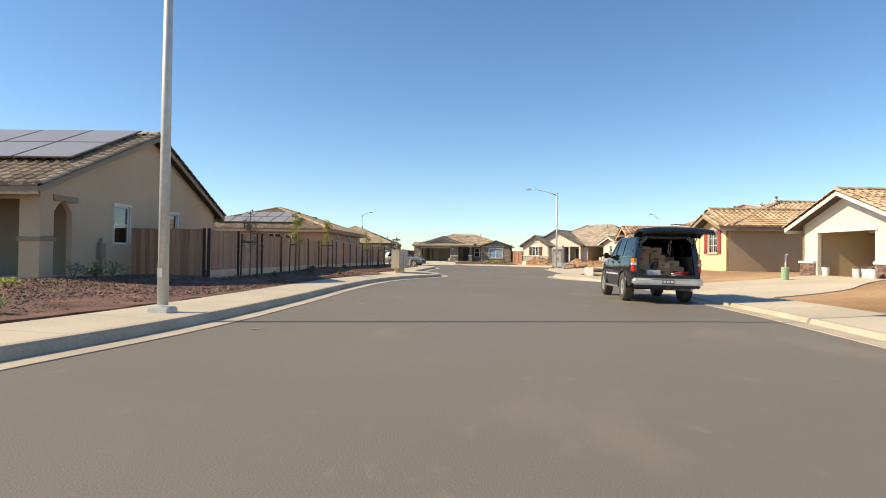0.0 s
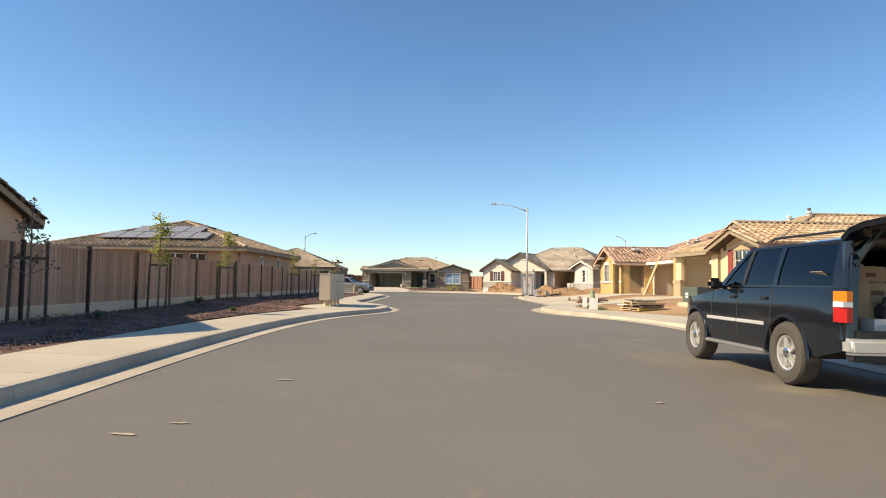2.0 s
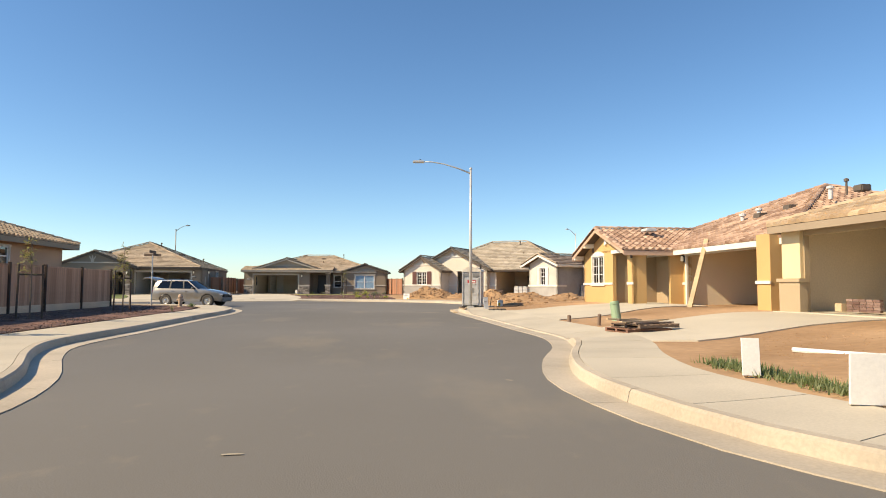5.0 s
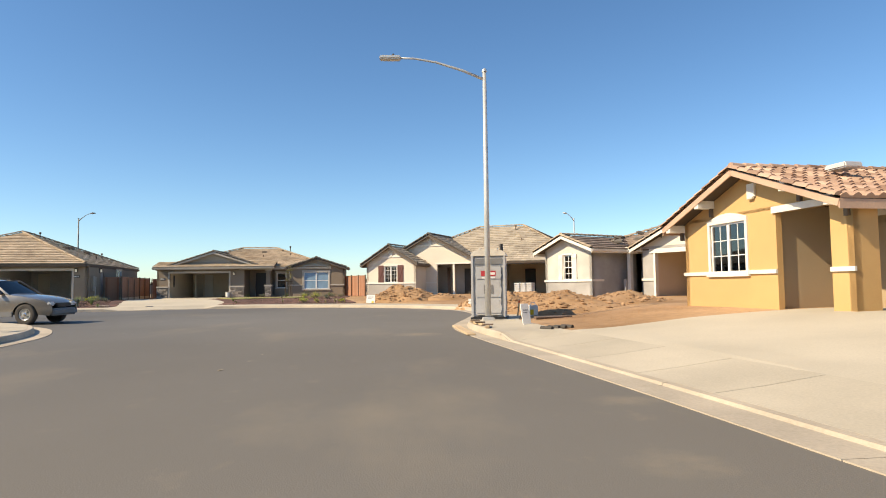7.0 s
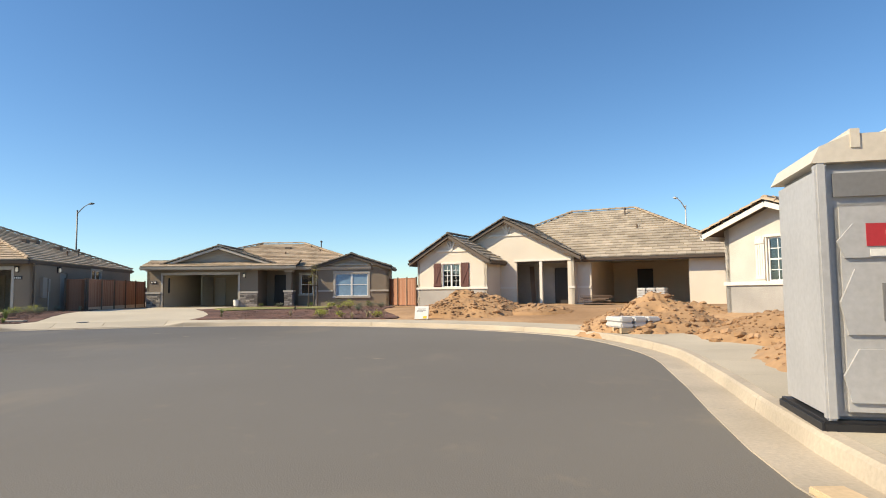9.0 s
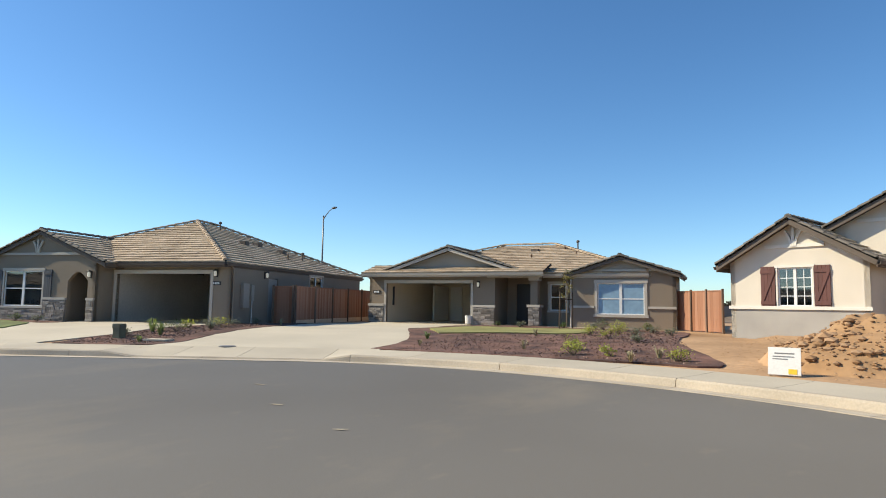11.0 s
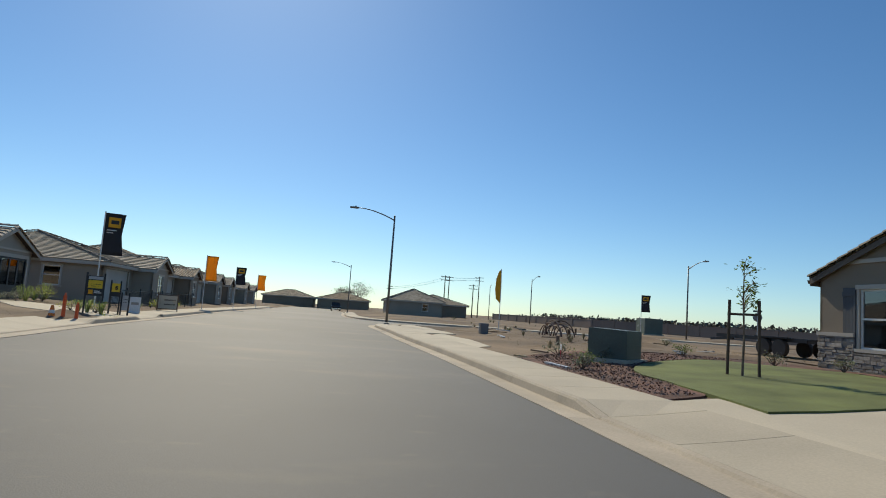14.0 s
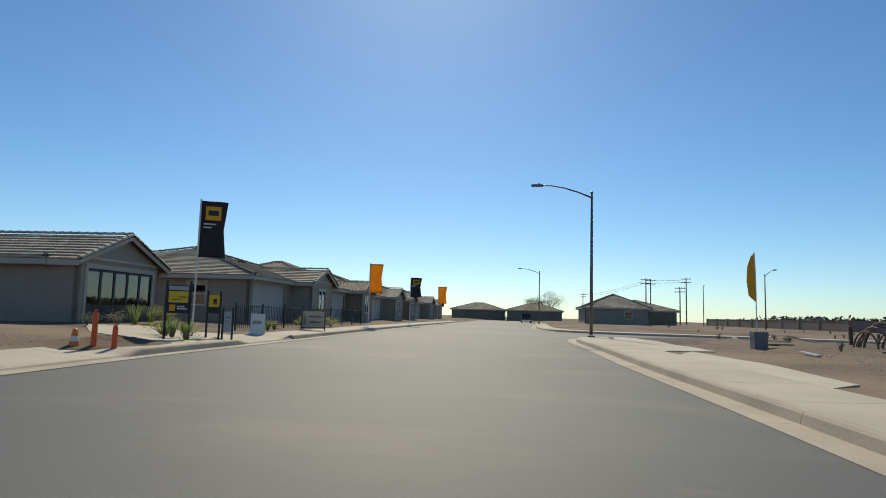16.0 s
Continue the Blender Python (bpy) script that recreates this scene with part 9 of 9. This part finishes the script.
panel_sign(-39.7, 63.5, 124, 0.56, 0.72, 1.5, ((-0.45, 0.45, 0.82, 0.97, "grey_plastic"), (-0.45, 0.45, 0.38, 0.78, "yellow"), (-0.4, -0.12, 0.08, 0.3, "amber"), (-0.05, 0.42, 0.14, 0.18, "white"), (-0.05, 0.3, 0.22, 0.26, "white"), (-0.3, 0.35, 0.56, 0.6, "black"), (-0.25, 0.2, 0.47, 0.5, "black")), "black framed sales sign with a yellow panel")
panel_sign(-41.2, 63.6, 122, 0.3, 0.75, 1.3, ((-0.5, 0.5, 0.35, 1.0, "yellow"), (-0.1, 0.25, 0.5, 0.8, "black")), "small yellow sign on a dark stand")
panel_sign(-41.5, 63.9, 122, 0.22, 0.2, 0.82, ((-0.5, 0.5, 0, 1, "grey_plastic"), (-0.4, 0.4, 0.7, 0.75, "black"), (-0.4, 0.3, 0.5, 0.55, "black")), "small grey sign with dark bars on legs")
panel_sign(-51.2, 61.9, 112, 1.0, 0.12, 0.95, ((-0.49, 0.49, 0.06, 0.94, "mailbox"), (-0.45, -0.32, 0.2, 0.7, "drywall"), (-0.2, 0.4, 0.6, 0.68, "lumber_dark"), (-0.2, 0.4, 0.3, 0.38, "lumber_dark")), "low tan banner with dark bars beside a hedge", "lumber_dark")
o = thing("a_frame_sign", pose(-45.0, 62.8, lie1(-45.0, 62.8), 0, 0, 110), "white folding pavement sign", "sign")
for sg in (-1, 1):
    m = Matrix.Translation((0, sg * 0.25, 0)) @ Euler((radians(14 * sg), 0, 0)).to_matrix().to_4x4()
    part("leaf", bevel_all(box(B(), -0.23, 0.23, -0.02, 0.02, 0, 0.88, m), 0.008), "white", o)
    part("text_bar", box(B(), -0.16, 0.16, sg * 0.03 - 0.005, sg * 0.03 + 0.005, 0.5, 0.62, m), "gable_board", o)
for x, y in ((-35.95, 64.9), (-35.7, 64.6)):
    o = thing("delineator_post", pose(x, y, lie1(x, y)), "orange-red plastic delineator post", "barrier", "delineator posts")
    part("post", lathe(B(), [(0.06, 0), (0.055, 0.82), (0.035, 0.86)], 10), "orange", o)
    part("foot", lathe(B(), [(0.2, 0), (0.2, 0.04), (0.08, 0.08)], 12), "rubber", o)
    part("handle", tube(B(), [(-0.03, 0, 0.84), (-0.025, 0, 0.91), (0.025, 0, 0.91), (0.03, 0, 0.84)], 0.015, 6), "orange", o)
o = thing("traffic_cone", pose(-35.4, 64.4, lie1(-35.4, 64.4)), "faded orange traffic cone", "cone")
part("cone", lathe(B(), [(0.13, 0.02), (0.045, 0.5), (0.03, 0.51)], 14), "tail_amber", o)
part("base", bevel_all(box(B(), -0.2, 0.2, -0.2, 0.2, 0, 0.03), 0.008), "orange", o)
part("white_band", lathe(B(), [(0.093, 0.25), (0.074, 0.36)], 14), "white", o)
# low iron railing before the show houses
o = thing("iron_railing", pose(-46.5, 60.9, lie1(-46.5, 60.9), 0, 0, 189.5), "low black iron railing before show houses", "railing")
for z in (0.15, 0.95):
    part("rail", box(B(), 0, 22, -0.015, 0.015, z, z + 0.03), "iron", o)
for k in range(110):
    part("baluster", box(B(), k * 0.2, k * 0.2 + 0.016, -0.008, 0.008, 0.05, 1.0), "iron", o)
for k in range(9):
    part("post", box(B(), k * 2.75 - 0.03, k * 2.75 + 0.03, -0.03, 0.03, -0.1, 1.1), "iron", o)


# ---- show houses and far houses ----
def show_house(x, y, yaw, z, w=11.0, d=14, wing=(6.0, 11.0), stucco="brown_stucco", tile="tile_grey", style="flat", k=0.36, glazed=False, lab="taupe stucco show house with grey-brown tiled roofs", gk=0.36):
    h = thing("house", place(x, y, yaw, z), lab, "house")
    tr = "greige_trim"
    floor_slab(h, 0, w, 0.6, d)
    a_, b_ = wing
    yb = 1.4
    F = frame_of((a_, 0), (b_, 0))
    ww = b_ - a_
    if glazed:
        wall(h, (a_, 0), (b_, 0), -0.4, 2.6, stucco, [(0.5, ww - 0.5, 0.0, 2.25)])
        garage_trim(h, F, 0.5, ww - 0.5, 2.25, tr)
        n = 5
        for i in range(n):
            p0, p1 = 0.5 + (ww - 1) * i / n, 0.5 + (ww - 1) * (i + 1) / n
            bm = B()
            box(bm, p0, p0 + 0.06, 0.02, 0.08, 0, 2.25, F), box(bm, p1 - 0.06, p1, 0.02, 0.08, 0, 2.25, F), box(bm, p0, p1, 0.02, 0.08, 0, 0.9, F), box(bm, p0, p1, 0.02, 0.08, 2.15, 2.25, F)
            g = part("glazed_door", bm, "black", h)
            part("pane", box(B(), p0 + 0.06, p1 - 0.06, 0.045, 0.052, 0.9, 2.15, F), "glass", g)
        part("blind", box(B(), a_ + 0.6, b_ - 0.6, 0.35, 0.36, 0.3, 2.25), "white_trim", h)
    else:
        wall(h, (a_, 0), (b_, 0), -0.4, 2.6, stucco, [(ww / 2 - 0.8, ww / 2 + 0.8, 0.7, 2.1)])
        window(h, F, ww / 2 - 0.8, ww / 2 + 0.8, 0.7, 2.1, tr, "double")
    gable(h, (a_, 0), (b_, 0), 2.6, gk * (ww / 2), "gable_board")
    band(h, F, 0, ww, 2.58, tr, 0.1)
    if a_ > 0.5:
        G = frame_of((0, yb), (a_, yb))
        g0, g1 = 0.5, min(a_ - 0.4, 5.3)
        wall(h, (0, yb), (a_, yb), -0.4, 2.6, stucco, [(g0, g1, 0, 2.15)])
        garage_trim(h, G, g0, g1, 2.15, tr)
        part("garage_door", box(B(), g0, g1, yb + 0.08, yb + 0.14, 0, 2.15), "dark_inside", h)
        wall(h, (a_, yb), (a_, 0), -0.4, 2.6, stucco)
        wall(h, (0, d), (0, yb), -0.4, 2.6, stucco, [(d - yb - 3.4, d - yb - 2.4, 0.9, 2.1)])
        window(h, frame_of((0, d), (0, yb)), d - yb - 3.4, d - yb - 2.4, 0.9, 2.1, tr, "hung")
    else:
        wall(h, (a_, d), (a_, 0), -0.4, 2.6, stucco, [(d - 6.6, d - 5.2, 0.9, 2.1), (d - 10.6, d - 9.2, 0.9, 2.1)])
        for q in (d - 6.6, d - 10.6):
            window(h, frame_of((a_, d), (a_, 0)), q, q + 1.4, 0.9, 2.1, tr, "slider")
    if b_ < w - 0.5:
        G = frame_of((b_, yb), (w, yb))
        wall(h, (b_, yb), (w, yb), -0.4, 2.6, stucco, [(0.4, min(w - b_ - 0.4, 5.3), 0, 2.15)])
        garage_trim(h, G, 0.4, min(w - b_ - 0.4, 5.3), 2.15, tr)
        part("garage_door", box(B(), b_ + 0.4, b_ + min(w - b_ - 0.4, 5.3), yb + 0.08, yb + 0.14, 0, 2.15), "dark_inside", h)
        wall(h, (b_, 0), (b_, yb), -0.4, 2.6, stucco)
        wall(h, (w, yb), (w, d), -0.4, 2.6, stucco)
    else:
        wall(h, (w, 0), (w, d), -0.4, 2.6, stucco)
    wall(h, (w, d), (0, d), -0.4, 2.6, stucco)
    hip_roof(h, -0.45, w + 0.45, yb - 0.45, d + 0.45, 2.58, k, style, tile, "cap_dark" if style == "flat" else "tile_tan", "greige_trim", int(abs(x)) + 1, gutter=False)
    gable_roof(h, a_ - 0.4, b_ + 0.4, -0.3, 8, 2.56, gk, style, tile, tile, "greige_trim", seed=int(abs(x)), gutter=False)
    vents(h, [(w * 0.4, 4.5, 2.6 + k * 3.4, "stub"), (w * 0.55, 5.2, 2.6 + k * 4.0, "low")])
    return h


show_house(-43.05, 56.6, 189, 0.14, 5.2, 15, (0.0, 5.2), glazed=True, lab="taupe stucco sales office with glazed doors under a gable", k=0.02, gk=0.4)
show_house(-54.2, 58.1, 189, 0.3, 13.6, 14.6, (6.2, 10.8), k=0.29)
show_house(-68.5, 55.9, 189, 0.3, 12.0, 14, (5.0, 9.0), "taupe_stucco", "tile_flat", "s", lab="taupe stucco show house with barrel tile roofs")
show_house(-83.5, 53.4, 189, 0.3, 12.0, 14, (6.0, 11.0), "brown_stucco", "tile_grey")
show_house(-98.5, 51.0, 189, 0.3, 12.0, 14, (1.0, 6.0), "taupe_stucco", "tile_grey")
show_house(-114, 48.5, 189, 0.3, 13.0, 14, (6.0, 11.0), "brown_stucco", "tile_grey")
show_house(-135, 45, 189, 0.3, 13.0, 14, (0.5, 5.5), "brown_stucco", "tile_grey", k=0.4)
show_house(-120.5, 82.0, 186, 0.3, 16.0, 10.5, (9.0, 14.5), "brown_stucco", "tile_grey", k=0.42, lab="taupe stucco house across the side street")
show_house(-151, 71.2, 9, 0.3, 14.0, 13, (8.0, 13.0), "taupe_stucco", "tile_flat", k=0.3, lab="taupe stucco house far down the street")
show_house(-205, 46, -84, 0.3, 14.0, 13, (8.0, 13.0), "taupe_stucco", "tile_flat", k=0.3, lab="taupe stucco house closing the far street")
show_house(-200, 62, -84, 0.3, 14.0, 13, (1.0, 6.0), "taupe_stucco", "tile_tan", k=0.3, lab="taupe stucco house closing the far street")

# ---- distance: boundary wall, orchard, poles ----
bl = [(-175, 96), (-120, 106), (-78, 121), (-45, 142), (10, 165), (80, 178)]
o = thing("boundary_wall", Matrix(), "long low brown block wall round the estate", "wall", kind="structure")
for p, q in zip(bl, bl[1:]):
    p, q = Vector(p), Vector(q)
    m = frame_of(p, q)
    L = (q - p).length
    part("wall_run", box(B(), 0, L - 0.05, 0, 0.2, -0.2, 1.75, m), "wall_brown", o)
    part("coping", box(B(), 0, L - 0.05, -0.04, 0.24, 1.75, 1.85, m), "wall_brown", o)
    for k in range(int(L / 6)):
        part("pier", box(B(), k * 6, k * 6 + 0.4, -0.08, 0.28, -0.2, 1.95, m), "wall_brown", o)


def orchard(seed=8):
    """Far orchard: many small leafy clumps with an uneven top line."""
    r_ = random.Random(seed)
    verts, faces = [], []
    for k in range(1200):
        t = r_.random()
        i = min(int(t * (len(bl) - 1)), len(bl) - 2)
        f = t * (len(bl) - 1) - i
        x = bl[i][0] * (1 - f) + bl[i + 1][0] * f - r_.uniform(4, 40) * 0.35
        y = bl[i][1] * (1 - f) + bl[i + 1][1] * f + r_.uniform(8, 60)
        hh = r_.uniform(2.0, 2.9)
        for _ in range(40):
            c = Vector((x + r_.gauss(0, 1.5), y + r_.gauss(0, 1.2), hh * r_.uniform(0.2, 1.0)))
            d = Vector((r_.uniform(-1, 1), r_.uniform(-1, 1), r_.uniform(-1, 1))).normalized() * r_.uniform(0.3, 0.55)
            s = d.cross(Vector((0.2, 0.5, 1))).normalized() * r_.uniform(0.16, 0.34)
            b = len(verts)
            verts.extend([tuple(c - d), tuple(c + s), tuple(c + d), tuple(c - s)])
            faces.append((b, b + 1, b + 2, b + 3))
    me_ = bpy.data.meshes.new("orchard")
    me_.from_pydata(verts, [], faces)
    # orchard leaves carry painted haze in their colour
    ob = part("orchard", me_, "leaf_far", None, "dark line of orchard trees beyond the wall", kind="stuff")
    ob["category"] = "trees"


orchard()


def round_tree(x, y, h, r, seed):
    r_ = random.Random(seed)
    o = thing("tree", pose(x, y, 0.2), "broad dark green tree beyond the roofs", "tree")
    part("trunk", tube(B(), [(0, 0, -0.2), (0.1, 0, h * 0.3), (0, 0.1, h * 0.6)], [0.3, 0.22, 0.1], 8), "bark", o)
    bm, lf = B(), B()
    for k in range(14):
        d = Vector((r_.uniform(-1, 1), r_.uniform(-1, 1), r_.uniform(0.1, 0.9))).normalized() * r * r_.uniform(0.6, 1.0)
        c = Vector((0, 0, h * 0.5)) + Vector((d.x, d.y, d.z * h * 0.5 / r))
        tube(bm, [(0, 0, h * 0.35), c * 0.6 + Vector((0, 0, h * 0.15)), c], [0.1, 0.06, 0.02], 5, False)
        leaves(lf, c, 120, r * 0.42, 0.35, r_)
    part("limb", bm, "bark", o)
    part("crown", lf, "leaf_dark", o, kind="stuff")


round_tree(-214, 57.5, 8.3, 5.0, 3)
round_tree(-219, 53, 7.2, 4.0, 4)


def utility_pole(x, y, h, yaw):
    o = thing("utility_pole", pose(x, y, 0, 0, 0, yaw), "dark wooden utility pole with crossarms", "utility pole", "utility poles")
    part("pole", tube(B(), [(0, 0, -0.3), (0, 0, h)], [0.17, 0.11], 8), "utility", o)
    for z in (h - 0.4, h - 1.3):
        part("crossarm", box(B(), -1.2, 1.2, -0.06, 0.06, z, z + 0.14), "utility", o)
        for k in range(4):
            part("insulator", lathe(B(), [(0.05, 0), (0.06, 0.1), (0.03, 0.16)], 6, Matrix.Translation((-1.05 + k * 0.7, 0, z + 0.14))), "galv", o)
    return o


poles = [(-182.1, 83.5, 11.2), (-187.6, 84.9, 11.4), (-195, 94, 12.3), (-184.4, 91.4, 9.4), (-250, 66, 10), (-120, 160, 8), (-95, 175, 8)]
for x, y, h in poles:
    utility_pole(x, y, h, 80)
for dz in (0.5, 1.1):
    o = thing("overhead_wire", Matrix(), "thin overhead wire sagging between poles", "wire", "overhead wires")
    pts = []
    for (x0, y0, h0), (x1, y1, h1) in (((-195, 94, 12.3), (-182.1, 83.5, 11.2)), ((-182.1, 83.5, 11.2), (-250, 66, 10)), ):
        for k in range(9):
            t = k / 8
            pts.append((x0 + (x1 - x0) * t, y0 + (y1 - y0) * t, h0 + (h1 - h0) * t - dz - 3.2 * t * (1 - t) * abs(x1 - x0) / 87))
    part("wire", tube(B(), pts, 0.03, 4), "wire", o)


def trailer():
    o = thing("flat_trailer", pose(-39.5, 91.4, lie1(-39.5, 91.4), 0, 0, 15), "dark twin-axle flatbed trailer", "trailer")
    part("bed", bevel_all(box(B(), -3.2, 1.6, -0.95, 0.95, 0.62, 0.78), 0.02), "black", o)
    for x in (-0.35, 0.45):
        for sgn in (-1, 1):
            wheel_ = part("wheel", lathe(B(), [(0.2, -0.1), (0.34, -0.1), (0.36, 0), (0.34, 0.1), (0.2, 0.1)], 20, Matrix.Translation((x, sgn * 1.05, 0.36)) @ Euler((radians(90), 0, 0)).to_matrix().to_4x4()), "rubber", o)
            part("rim", lathe(B(), [(0.19, -0.09), (0.19, 0.09), (0.06, 0.07)], 14, Matrix.Translation((x, sgn * 1.05, 0.36)) @ Euler((radians(90), 0, 0)).to_matrix().to_4x4()), "white", wheel_)
    part("mudguard", bevel_all(box(B(), -0.8, 0.9, -1.18, -0.95, 0.74, 0.8), 0.02), "black", o)
    part("drawbar", bar(B(), (-3.2, 0, 0.6), (-4.6, 0, 0.5), 0.1), "black", o)


trailer()
o = thing("stop_sign", pose(-63.6, 103.4, 0.3, 0, 0, 40), "octagonal stop sign on a post, seen from behind", "sign")
part("post", tube(B(), [(0, 0, -0.2), (0, 0, 2.9)], 0.03, 6), "galv", o)
part("octagon", lathe(B(), [(0.38, -0.01), (0.38, 0.01)], 8, Matrix.Translation((0, 0, 2.3)) @ Euler((radians(90), 0, 0)).to_matrix().to_4x4()), "cladding", o)
part("name_blade", box(B(), -0.35, 0.35, -0.01, 0.01, 2.72, 2.86), "green_box", o)


# ---- single roof tiles on the slopes nearest the street ----
for me, deck, m in ROOF_PIECES:
    ob = new("roof_tile", me)
    ob.parent, ob.matrix_local = deck, m
